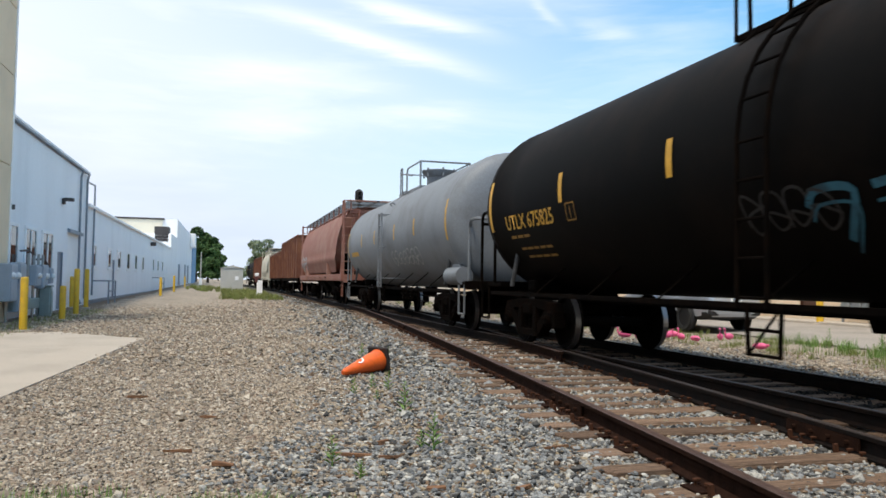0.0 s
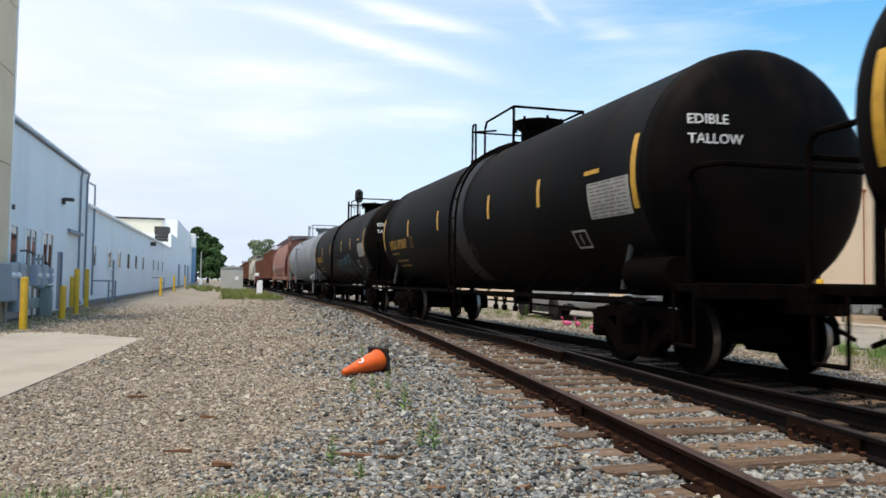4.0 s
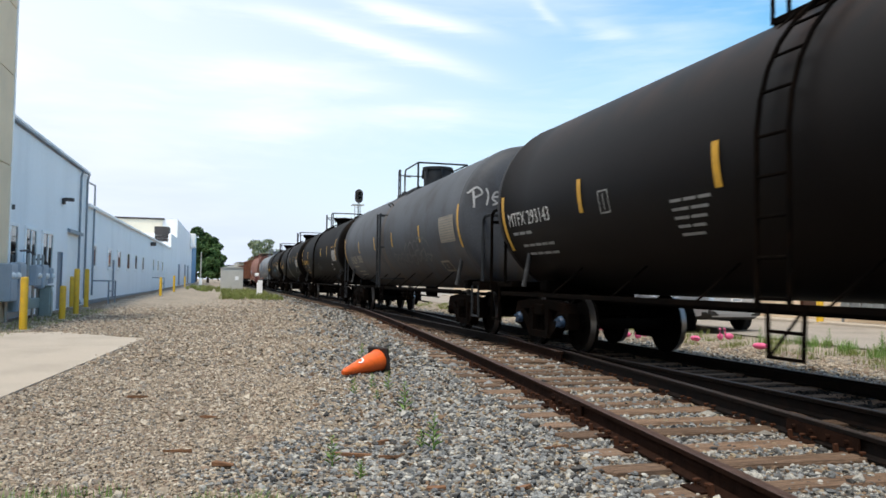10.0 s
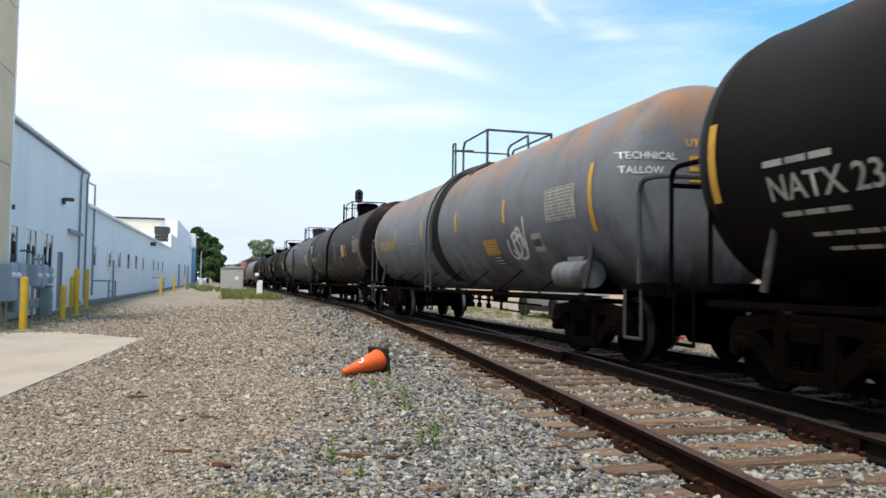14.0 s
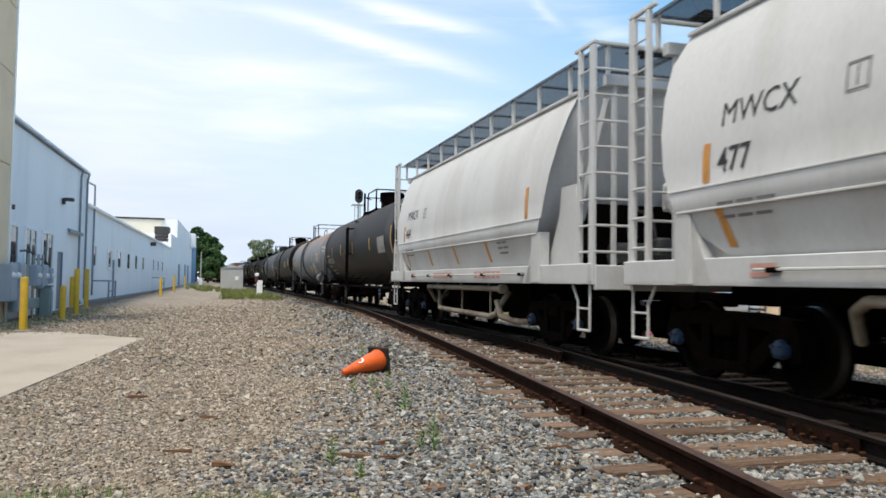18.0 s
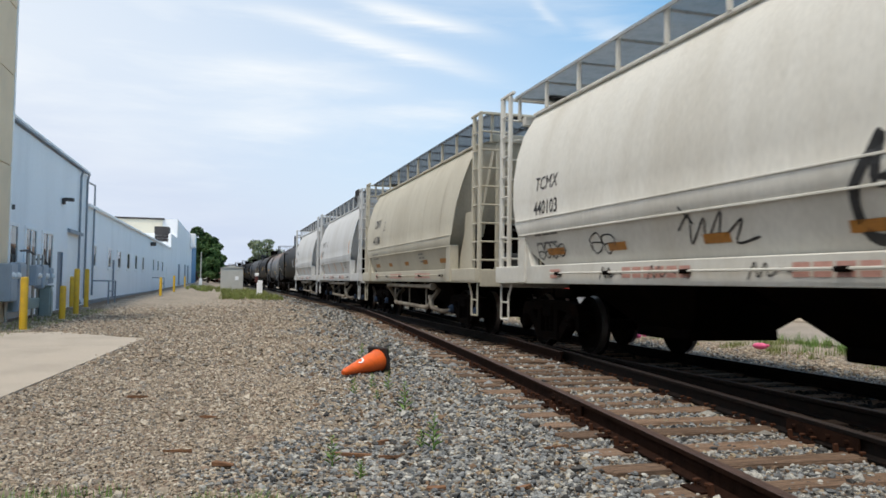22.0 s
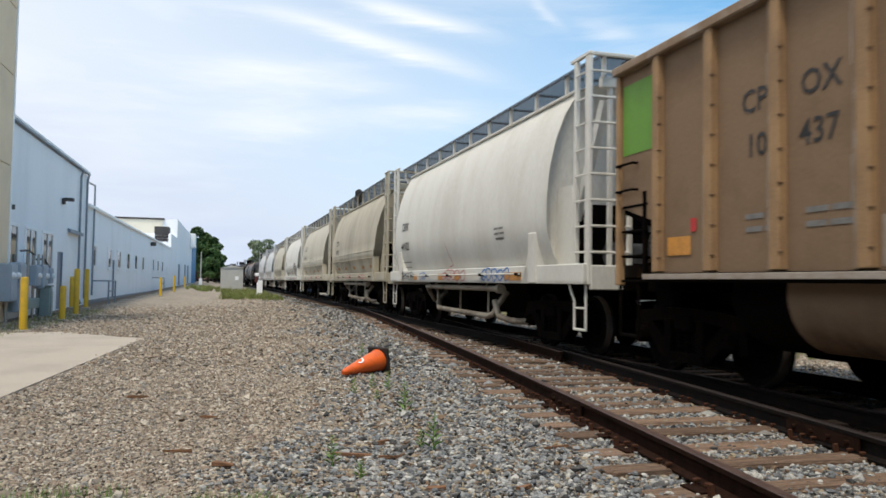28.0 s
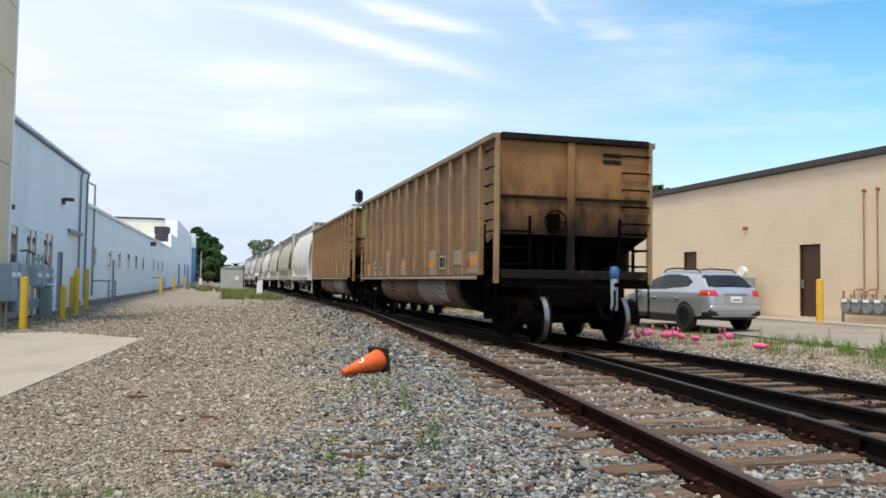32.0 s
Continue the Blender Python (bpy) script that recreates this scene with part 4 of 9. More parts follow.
def bm_end_rail(half, front):
    """The bent grab rail on the end platform."""
    bm = B()
    x0, x1, y = half + (0.1 if front else 0.34), half + 0.86, 1.36 if front else 1.12
    near = [(x0, y, 1.05), (x0, y, 2.24), (x0 + 0.05, y, 2.35), (x0 + 0.16, y, 2.4), (x1 - 0.14, y, 2.4), (x1 - 0.04, y, 2.36), (x1, y, 2.26)]
    if front:
        pipe(bm, near + [(x1, 1.36, 1.05)], 0.03)
        pipe(bm, [(x1, 1.36, 2.2), (x1, -1.3, 2.2), (x1, -1.36, 2.14), (x1, -1.36, 1.05)], 0.03)
    else:
        pipe(bm, near[:5] + [(x1 - 0.05, y - 0.03, 2.4), (x1, y - 0.1, 2.4), (x1, -1.0, 2.4), (x1, -1.08, 2.36), (x1, -1.12, 2.26), (x1, -1.12, 1.05)], 0.034)
    pipe(bm, [(x1 - 0.05, 1.36, 1.0), (x1 - 0.05, 1.36, 0.4), (x1 - 0.45, 1.36, 0.4), (x1 - 0.45, 1.36, 1.0)], 0.022)
    return bm


def bm_saddle_brace():
    bm = B()
    rod(bm, (0.05, 1.32, 1.0), (0, 1.2, 1.72), 0.04, 8)
    box(bm, (0, 1.2, 1.74), (0.14, 0.1, 0.1), 0.02)
    return bm


def bm_band(w, lift=0.004, a0=-60, a1=90):
    bm = B()
    r = TANK_R
    vs = []
    n = 24
    for k in range(n + 1):
        a = radians(a0 + (a1 - a0) * k / n)
        vs.append([bm.verts.new((x, (r + lift) * math.cos(a), TANK_Z + (r + lift) * math.sin(a))) for x in (-w / 2, w / 2)])
    for p, q in zip(vs, vs[1:]):
        bm.faces.new((p[0], p[1], q[1], q[0]))
    return bm


def bars(car, rows, x0, v0, material, label, put=None):
    """Lines of writing too small to read: plain bars. rows: (u, v, width, height)."""
    put = put or on_tank(x0, v0)
    for u, v, w, h in rows:
        bm = B()
        n = max(1, int(w / 0.25))
        for k in range(n):
            a = [put(u + w * (k + i) / n - (0 if i == 0 else 0.04), v + j * h) for i, j in ((0, 0), (1, 0), (1, 1), (0, 1))]
            bm.faces.new([bm.verts.new(p) for p in a])
        part("lettering_line", bm, material, car, label)


def strokes(parent, put, lines, width, material, name="graffiti", label="spray-painted graffiti strokes"):
    """Sprayed lines laid on a surface: each a smooth ribbon through its points."""
    bm = B()
    for pts in lines:
        p = [Vector((u, v, 0)) for u, v in pts]
        q = []
        for i in range(len(p) - 1):
            a, b, c, d = p[max(i - 1, 0)], p[i], p[i + 1], p[min(i + 2, len(p) - 1)]
            for k in range(5):
                t = k / 5
                q.append(0.5 * ((2 * b) + (c - a) * t + (2 * a - 5 * b + 4 * c - d) * t * t + (3 * b - a - 3 * c + d) * t ** 3))
        q.append(p[-1])
        prev = None
        for i, v in enumerate(q):
            d = (q[min(i + 1, len(q) - 1)] - q[max(i - 1, 0)])
            d = d.normalized() if d.length > 1e-6 else Vector((1, 0, 0))
            n = Vector((-d.y, d.x, 0)) * width / 2
            row = [bm.verts.new(put(v.x + n.x, v.y + n.y)), bm.verts.new(put(v.x - n.x, v.y - n.y))]
            if prev:
                bm.faces.new((prev[0], prev[1], row[1], row[0]))
            prev = row
    return part(name, bm, material, parent, label)


def scrawl(rnd, w, h, n):
    """Loops of a hurried hand across w by h."""
    out = []
    for k in range(n):
        x = w * k / n
        out.append([(x + rnd.uniform(0, 0.3) * w / n, h * rnd.uniform(0.1, 0.4)), (x + 0.2 * w / n, h * rnd.uniform(0.6, 1.0)), (x + 0.9 * w / n, h * rnd.uniform(0.75, 1.0)), (x + 1.1 * w / n, h * rnd.uniform(0.3, 0.5)),
                    (x + 0.5 * w / n, h * rnd.uniform(0.0, 0.2)), (x + 0.3 * w / n, h * rnd.uniform(0.4, 0.6)), (x + 1.2 * w / n, h * rnd.uniform(0.3, 0.7))])
    return out


def placard(car, x0, x1, z0, z1, back, ink, lines=6, label="white placard with lines of small print", frame_only=False, put=None, lift=0.009, line=0.05):
    """A painted panel on the near side, with its lines of print as bars. x0 is its end nearer the head of the train."""
    v0 = TANK_R * math.asin((z0 - TANK_Z) / TANK_R)
    v1 = TANK_R * math.asin((z1 - TANK_Z) / TANK_R)
    put = put or on_tank(x0, 0.0, lift=lift)
    w = x0 - x1
    if frame_only:
        t = line
        for a, b, c, d in ((0, w, v0, v0 + t), (0, w, v1 - t, v1), (0, t, v0 + t, v1 - t), (w - t, w, v0 + t, v1 - t), (w * 0.45, w * 0.45 + t, v0 + 2 * t, v1 - 2 * t)):
            part("panel_frame", quad_strip(put, a, b, c, d, 1, 2), back, car, label)
        return
    p = part("placard", quad_strip(put, 0, w, v0, v1, 1, 6), back, car, label)
    lines = lines + 3 if lines > 5 else lines
    rnd = random.Random(int(x0 * 10) + lines)
    put2 = on_tank(x0, 0.0, lift=lift + 0.004)
    for k in range(lines):
        v = v0 + (v1 - v0) * (k + 0.5) / lines
        # each line in words of uneven length
        u, h = w * 0.06, (v1 - v0) / lines * (0.12 if back is M_YELLOW else 0.2)
        ink = M_INKGREY if ink is M_LETTER_K else ink
        bm = B()
        while u < w * 0.92:
            e = min(w * 0.94, u + w * rnd.uniform(0.08, 0.3))
            bm.faces.new([bm.verts.new(put2(a, b)) for a, b in ((u, v - h), (e, v - h), (e, v + h), (u, v + h))])
            u = e + w * 0.04
        part("print_line", bm, ink, p)


def on_head(half, z0=0.0, u0=0.0, lift=0.012):
    """Lays (u to the reader's right, v up) on the barrel's rear head."""
    r, zc = TANK_R, TANK_Z

    def put(u, v):
        y, z = -(u0 + u), z0 + v
        q = min(0.995, math.hypot(y, z - zc) / r)
        return Vector((-(half + HEAD_D * (1 - q ** HEAD_N) ** (1 / HEAD_N)) - lift, y, z))
    return put


def tank_v(z):
    """Height over the rail as a way up round the barrel from its middle."""
    return TANK_R * math.asin((z - TANK_Z) / TANK_R)


M_STRUT = mat("worn_strut", (0.06, 0.062, 0.066), 0.6, spec=0.2, vary=0.4, scale=5, second=(0.02, 0.02, 0.021), bump=0.1)
M_DIMPRINT = {"lettering_yellow": mat("dim_yellow_print", (0.26, 0.135, 0.016), 0.7, vary=0.3, scale=10, bump=0), "lettering_white": mat("dim_white_print", (0.30, 0.30, 0.29), 0.7, vary=0.3, scale=10, bump=0)}


def tank_car(s20, body, label, half=7.85, tc=6.85, marks="", mark_mat=None, mark_at=6.7, mark_size=0.35, mark_z=1.97, stripe=(4.15, 1.6, -1.75, -4.2), big=True, cross=True, stripe_z=(2.24, 2.67), end_z=(1.98, 2.88), tank_mat=None,
             band=None, blue=False, metal=None, dome=True, platform_x=0.0, wide=1.0, stripe_mat=None, ladder_x=0.06, man_x=-0.7, bent=False, end_x=None, res_x=0.22, hoop=0.0):
    tank_mat = tank_mat or M_UNDER
    car = start_car("tank_car", s20, 18.25, label, "cars of the freight train")
    metal = metal or M_UNDER
    stripe_mat = stripe_mat or M_YELLOW
    cpart("barrel", "barrel%.2f%.2f%s" % (half, TANK_R, body.name), lambda: bm_barrel(half), body, car, smooth=True)
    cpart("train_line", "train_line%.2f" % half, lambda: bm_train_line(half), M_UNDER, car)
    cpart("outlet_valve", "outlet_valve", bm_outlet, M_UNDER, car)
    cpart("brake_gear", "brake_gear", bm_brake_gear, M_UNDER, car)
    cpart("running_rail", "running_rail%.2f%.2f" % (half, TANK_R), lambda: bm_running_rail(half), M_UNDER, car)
    if res_x is not None:
        cpart("brake_reservoir", "brake_tank" + tank_mat.name, bm_brake_tank, tank_mat, car, (-half + res_x, 1.2, 1.2), smooth=True)
    lx = ladder_x
    cpart("ladder", "ladder%.2f%d%s" % (TANK_R, bent, metal.name), bm_ladder if bent else bm_side_ladder, metal, car, (lx, 0, 0))
    cpart("step_frame", "rigging", bm_rigging, M_UNDER, car, (lx, 0, 0))
    cpart("platform", "platform%.2f" % TANK_R + metal.name, bm_platform, metal, car, (platform_x, 0, 0))
    for k in (0, 1, 7, 8):
        cpart("platform_slat", "platform_slat" + metal.name, lambda: box(B(), (0, 0, 0), (2.3, 0.1, 0.03)), metal, car, (platform_x, (-0.75 + 0.1875 * k) * 0.96, TANK_Z + TANK_R - 0.14))
    cpart("handrail", "handrails%d%.2f%.2f%s" % (cross, hoop, TANK_R, metal.name), lambda: bm_handrails(cross, hoop), metal, car, (platform_x, 0, 0))
    if dome:
        lid = cpart("manway", "manway%d%.2f%s" % (big, TANK_R, metal.name), lambda: bm_manway(big), metal, car, (man_x, 0, 0), smooth=True)
        for k in range(6):
            cpart("eye_bolt", "eye_bolt" + metal.name, lambda: rod(B(), (0.465, 0, 0.22), (0.465, 0, 0.48), 0.03, 6), metal, lid, (0, 0, TANK_Z + TANK_R), 60.0 * k)
    for sg, turn in ((1, 0), (-1, 180)):
        cpart("stub_sill", "stub_sill%.2f" % half, lambda: bm_stub_sill(half), M_UNDER, car, (0, 0, 0), turn)
        cpart("saddle", "saddle%.2f" % tc, lambda: bm_saddle(tc), M_UNDER, car, (0, 0, 0), turn)
        cpart("end_platform", "end_platform%.2f" % half, lambda: bm_end_platform(half), M_UNDER, car, (0, 0, 0), turn)
        e = cpart("end_rail", "end_rail%.2f%s%d" % (half, metal.name, sg), lambda: bm_end_rail(half, True) if sg > 0 else mirrored(bm_end_rail(half, False)), metal, car, (0, 0, 0), turn)
        coupler(car, sg * (half + 1.0), turn)
        cpart("saddle_brace", "saddle_brace", bm_saddle_brace, M_STRUT, car, (sg * (half - 0.75), 0, 0))
        truck(car, sg * tc, blue)
        # tall stripe at each end of the barrel
        part("end_stripe", quad_strip(on_tank((end_x[sg < 0] if end_x else sg * (half - 0.12)) + 0.06, 0.0), 0, 0.12, tank_v(end_z[0]), tank_v(end_z[1]), 1, 8), stripe_mat, car, "yellow reflective stripe")
    for x in stripe:
        part("side_stripe", quad_strip(on_tank(x + 0.06, 0.0), 0, 0.12, tank_v(stripe_z[0]), tank_v(stripe_z[1]), 1, 5), stripe_mat, car, "yellow reflective stripe")
    if band:
        part("barrel_band", bm_band(band[0]), band[1], car, "dark stained band round the barrel").matrix_local = pose(lx - 0.05, 0, 0)
    if marks:
        lettering(marks, mark_size, on_tank(mark_at, tank_v(mark_z)), mark_mat, car, label="painted car number", wide=wide)
        bars(car, [(0.1, -0.16, 0.85, 0.05), (0.35, -0.38, 1.3, 0.045), (0.45, -0.54, 1.2, 0.045)], mark_at, tank_v(mark_z), M_DIMPRINT.get(mark_mat.name, mark_mat), "small painted lines of writing")
    return car


# ---- covered hopper ----
M_INKGREY = mat("faded_print", (0.19, 0.185, 0.178), 0.7, vary=0.3, scale=10, bump=0)
M_SEAM = mat("dirty_weld_seam", (0.36, 0.32, 0.25), 0.7, vary=0.3, scale=1.5, second=(0.27, 0.225, 0.165), bump=0.05)
HOP_SMOOTH = [(0.0, 4.2, 5.4), (0.6, 4.16, 5.4), (0.98, 4.06, 5.4), (1.06, 3.99, 5.36), (1.26, 3.64, 5.32), (1.40, 3.24, 5.3), (1.49, 2.8, 5.28), (1.53, 2.4, 5.28), (1.54, 2.1, 5.28), (1.53, 1.9, 5.28), (1.49, 1.7, 5.29),
              (1.43, 1.5, 5.32), (1.37, 1.34, 5.38)]
HOP = [(0.0, 4.16, 5.25), (0.6, 4.12, 5.25), (0.98, 4.02, 5.25), (1.06, 3.95, 5.27), (1.26, 3.6, 5.33), (1.40, 3.2, 5.28), (1.50, 2.75, 5.18), (1.542, 2.35, 5.07), (1.545, 2.09, 4.97),
       (1.562, 2.05, 4.95), (1.545, 1.84, 4.82), (1.515, 1.8, 4.78), (1.44, 1.53, 4.4), (1.37, 1.34, 4.05)]


HOP_LONG = [(y, z + 0.1, x + 2.6) for y, z, x in HOP]


def bm_hopper_body(hop):
    bm = B()
    nx = 10
    sec = [(y, z, x) for y, z, x in hop] + [(-y, z, x) for y, z, x in reversed(hop[1:])]
    rows = []
    for k in range(nx + 1):
        f = -1 + 2 * k / nx
        rows.append([bm.verts.new((f * x, y, z)) for y, z, x in sec])
    m = len(sec)
    for a, b in zip(rows, rows[1:]):
        for i in range(m):
            bm.faces.new((a[i], a[(i + 1) % m], b[(i + 1) % m], b[i]))
    # ends: the sloping sheet set back under the roof
    for row, sg in ((rows[0], -1), (rows[-1], 1)):
        h = m // 2
        inner = []
        for i in range(len(hop)):
            y, z, x = hop[i]
            inner.append((sg * (x - 0.05 - 0.08 * max(0.0, 3.85 - z)), z))
        lt = [bm.verts.new((inner[i][0], hop[i][0] * 0.96, hop[i][1])) for i in range(1, len(hop))]
        rt = [bm.verts.new((inner[i][0], -hop[i][0] * 0.96, hop[i][1])) for i in range(1, len(hop))]
        left = [row[i] for i in range(1, len(hop))]
        right = [row[m - i] for i in range(1, len(hop))]
        for i in range(len(lt) - 1):
            bm.faces.new((left[i], left[i + 1], lt[i + 1], lt[i]))
            bm.faces.new((right[i], right[i + 1], rt[i + 1], rt[i]))
            bm.faces.new((lt[i], lt[i + 1], rt[i + 1], rt[i]))
        bm.faces.new((row[0], left[0], lt[0], rt[0], right[0]))
    bmesh.ops.recalc_face_normals(bm, faces=bm.faces)
    return bm


def on_hopper(x0, z0, hop=HOP, lift=0.008):
    zs = [z for y, z, x in hop[::-1]]
    ys = [y for y, z, x in hop[::-1]]

    def put(u, v):
        return Vector((x0 - u, float(np.interp(z0 + v, zs, ys)) + lift, z0 + v))
    return put


def bm_hopper_sill(pitch):
    bm = B()
    e = pitch / 2 - 0.55
    box(bm, (0, 1.45, 1.2), (2 * e, 0.1, 0.28), 0.012)
    box(bm, (0, 1.38, 1.08), (2 * e, 0.24, 0.05), 0.008)
    return bm


def bm_hopper_deck(pitch):
    """End sill and the deck plate behind it."""
    bm = B()
    e = pitch / 2 - 0.55
    box(bm, (e - 0.55, 0, 1.17), (1.1, 2.74, 0.1), 0.01)
    box(bm, (e, 0, 1.15), (0.08, 2.78, 0.34), 0.012)
    return bm


def bm_centre_sill():
    bm = B()
    box(bm, (0, 0, 0.98), (11.4, 0.45, 0.3), 0.02)
    return bm


def bm_hopper_under():
    bm = B()
    vs = [bm.verts.new((sx * w, sy * d, z)) for z, w, d in ((1.34, 1.85, 1.3), (0.48, 0.62, 0.6)) for sx, sy in ((-1, -1), (1, -1), (1, 1), (-1, 1))]
    for i in range(4):
        bm.faces.new((vs[i], vs[(i + 1) % 4], vs[4 + (i + 1) % 4], vs[4 + i]))
    bm.faces.new(vs[4:])
    bmesh.ops.recalc_face_normals(bm, faces=bm.faces)
    box(bm, (0, 0, 0.44), (1.3, 1.3, 0.14), 0.02)
    return bm


def bm_discharge_pipe():
    bm = B()
    pipe(bm, [(2.75, 1.05, 0.6), (2.6, 1.25, 0.86), (2.35, 1.36, 0.95), (-2.7, 1.36, 0.95)], 0.052, 10)
    pipe(bm, [(2.2, 0.9, 0.85), (1.9, 1.2, 0.62), (1.5, 1.3, 0.46), (-2.0, 1.3, 0.42), (-2.3, 1.3, 0.48), (-2.42, 1.25, 0.66), (-2.5, 1.1, 0.9)], 0.055, 10)
    pipe(bm, [(-2.35, 1.3, 0.72), (-2.6, 1.3, 0.44), (-3.2, 1.25, 0.38), (-3.6, 1.15, 0.4)], 0.055, 10)
    rod(bm, (-2.7, 1.36, 0.95), (-2.88, 1.36, 0.95), 0.085, 12)
    for x in (1.6, -0.2, -2.0):
        rod(bm, (x, 1.36, 0.95), (x, 1.3, 1.15), 0.022, 6)
        rod(bm, (x, 1.3, 0.45), (x, 1.3, 0.95), 0.022, 6)
    return bm


def bm_corner_ladder(pitch, top=4.36):
    """The corner post of the ladders, with the cap rails and the stirrup."""
    bm = B()
    e = pitch / 2 - 0.55
    box(bm, (e - 0.04, 1.4, (1.05 + top) / 2), (0.13, 0.06, top - 1.05), 0.01)
    return bm


def ladder_bits(ld, pitch, f, paint, top=4.36):
    """Stiles, cap rails, rungs and stirrup that hang on a corner post."""
    e, p = pitch / 2 - 0.55, paint.name
    cpart("stile", "ladder_stile%.2f%s" % (top, p), lambda: box(B(), (0, 0, 0), (0.07, 0.07, top - 1.05), 0.01), paint, ld, (e - 0.42, f * 1.4, (1.05 + top) / 2))
    cpart("stile", "ladder_end_stile" + p, lambda: box(B(), (0, 0, 0), (0.07, 0.07, 2.95), 0.01), paint, ld, (e - 0.02, f * 0.78, 2.525))
    cpart("cap_rail", "ladder_cap" + p, lambda: box(B(), (0, 0, 0), (0.62, 0.06, 0.05), 0.008), paint, ld, (e - 0.28, f * 1.4, top + 0.03))
    cpart("cap_rail", "ladder_end_cap" + p, lambda: box(B(), (0, 0, 0), (0.06, 1.3, 0.05), 0.008), paint, ld, (e - 0.02, f * 0.7, top + 0.03))
    cpart("stirrup", "hopper_stirrup" + p, lambda: pipe(B(), [(0.2, 0, 0.63), (0.2, 0, 0), (-0.16, 0, 0), (-0.16, 0, 0.4), (-0.34, 0, 0.63)], 0.019), paint, ld, (e - 0.28, f * 1.41, 0.42))
    cpart("rung", "stirrup_rung" + p, lambda: rod(B(), (-0.17, 0, 0), (0.2, 0, 0), 0.015, 6), paint, ld, (e - 0.28, f * 1.41, 0.72))
    for k in range(8):
        z = 1.5 + k * 0.36
        cpart("rung", "side_rung" + p, lambda: rod(B(), (-0.2, 0, 0), (0.2, 0, 0), 0.016, 6), paint, ld, (e - 0.22, f * 1.42, z))
        cpart("rung", "end_rung" + p, lambda: rod(B(), (0, -0.31, 0), (0, 0.31, 0), 0.018, 6), paint, ld, (e + 0.02, f * 1.09, z))


def bm_hand_brake():
    bm = B()
    lathe(bm, [(0.26, 0.02), (0.29, 0.02), (0.29, 0.06), (0.26, 0.06)], 18, Matrix.Rotation(radians(90), 4, "Y"), closed=True)
    for k in range(5):
        a = k * 1.2566
        rod(bm, (0.04, 0, 0), (0.04, 0.275 * math.cos(a), 0.275 * math.sin(a)), 0.018, 6)
    rod(bm, (0.0, 0, 0), (0.07, 0, 0), 0.05, 10)
    box(bm, (-0.12, 0, 0), (0.22, 0.3, 0.4), 0.03)
    rod(bm, (-0.1, 0, -0.2), (-0.1, 0, -1.1), 0.02, 6)
    return bm


def bm_roof_walk(pitch, top=4.42):
    """The perforated running boards, held out from the roof on brackets, with their edge angles and cross bearers."""
    bm = B()
    e = pitch / 2 - 0.62
    for sg in (1, -1):
        box(bm, (0, sg * 0.6, top), (2 * e, 1.12, 0.008))
        for y in (0.04, 1.17):
            box(bm, (0, sg * y, top - 0.01), (2 * e, 0.03, 0.05))
        for k in range(11):
            box(bm, (-e + 0.08 + (2 * e - 0.16) * k / 10, sg * 0.6, top - 0.025), (0.04, 1.12, 0.03))
    return bm


def bm_walk_bracket(top=4.42):
    bm = B()
    box(bm, (0, 1.12, (top + 4.0) / 2), (0.06, 0.05, top - 3.96), 0.004)
    return bm


def bm_walk_end(pitch, top=4.42):
    bm = B()
    e = pitch / 2 - 0.62
    for k in range(4):
        box(bm, (e - 0.04 - 0.11 * k, 0, top + 0.002), (0.07, 1.34, 0.022))
    for y in (0.4, -0.4):
        box(bm, (e - 0.2, y, top - 0.03), (0.46, 0.05, 0.04))
    return bm


def bm_hatch():
    bm = B()
    lathe(bm, [(0.3, 4.08), (0.3, 4.24), (0.36, 4.26), (0.36, 4.31), (0.1, 4.34), (0, 4.34)], 14)
    return bm


def bm_jack_pad():
    """The upright bolster post at the body's lower corner, with its gusset towards the middle."""
    bm = B()
    box(bm, (-0.02, 1.44, 1.46), (0.3, 0.2, 0.8), 0.015)
    prism(bm, [(-0.5, 1.06), (-0.17, 1.06), (-0.17, 1.8), (-0.22, 1.62)], 1.36, 1.5)
    return bm


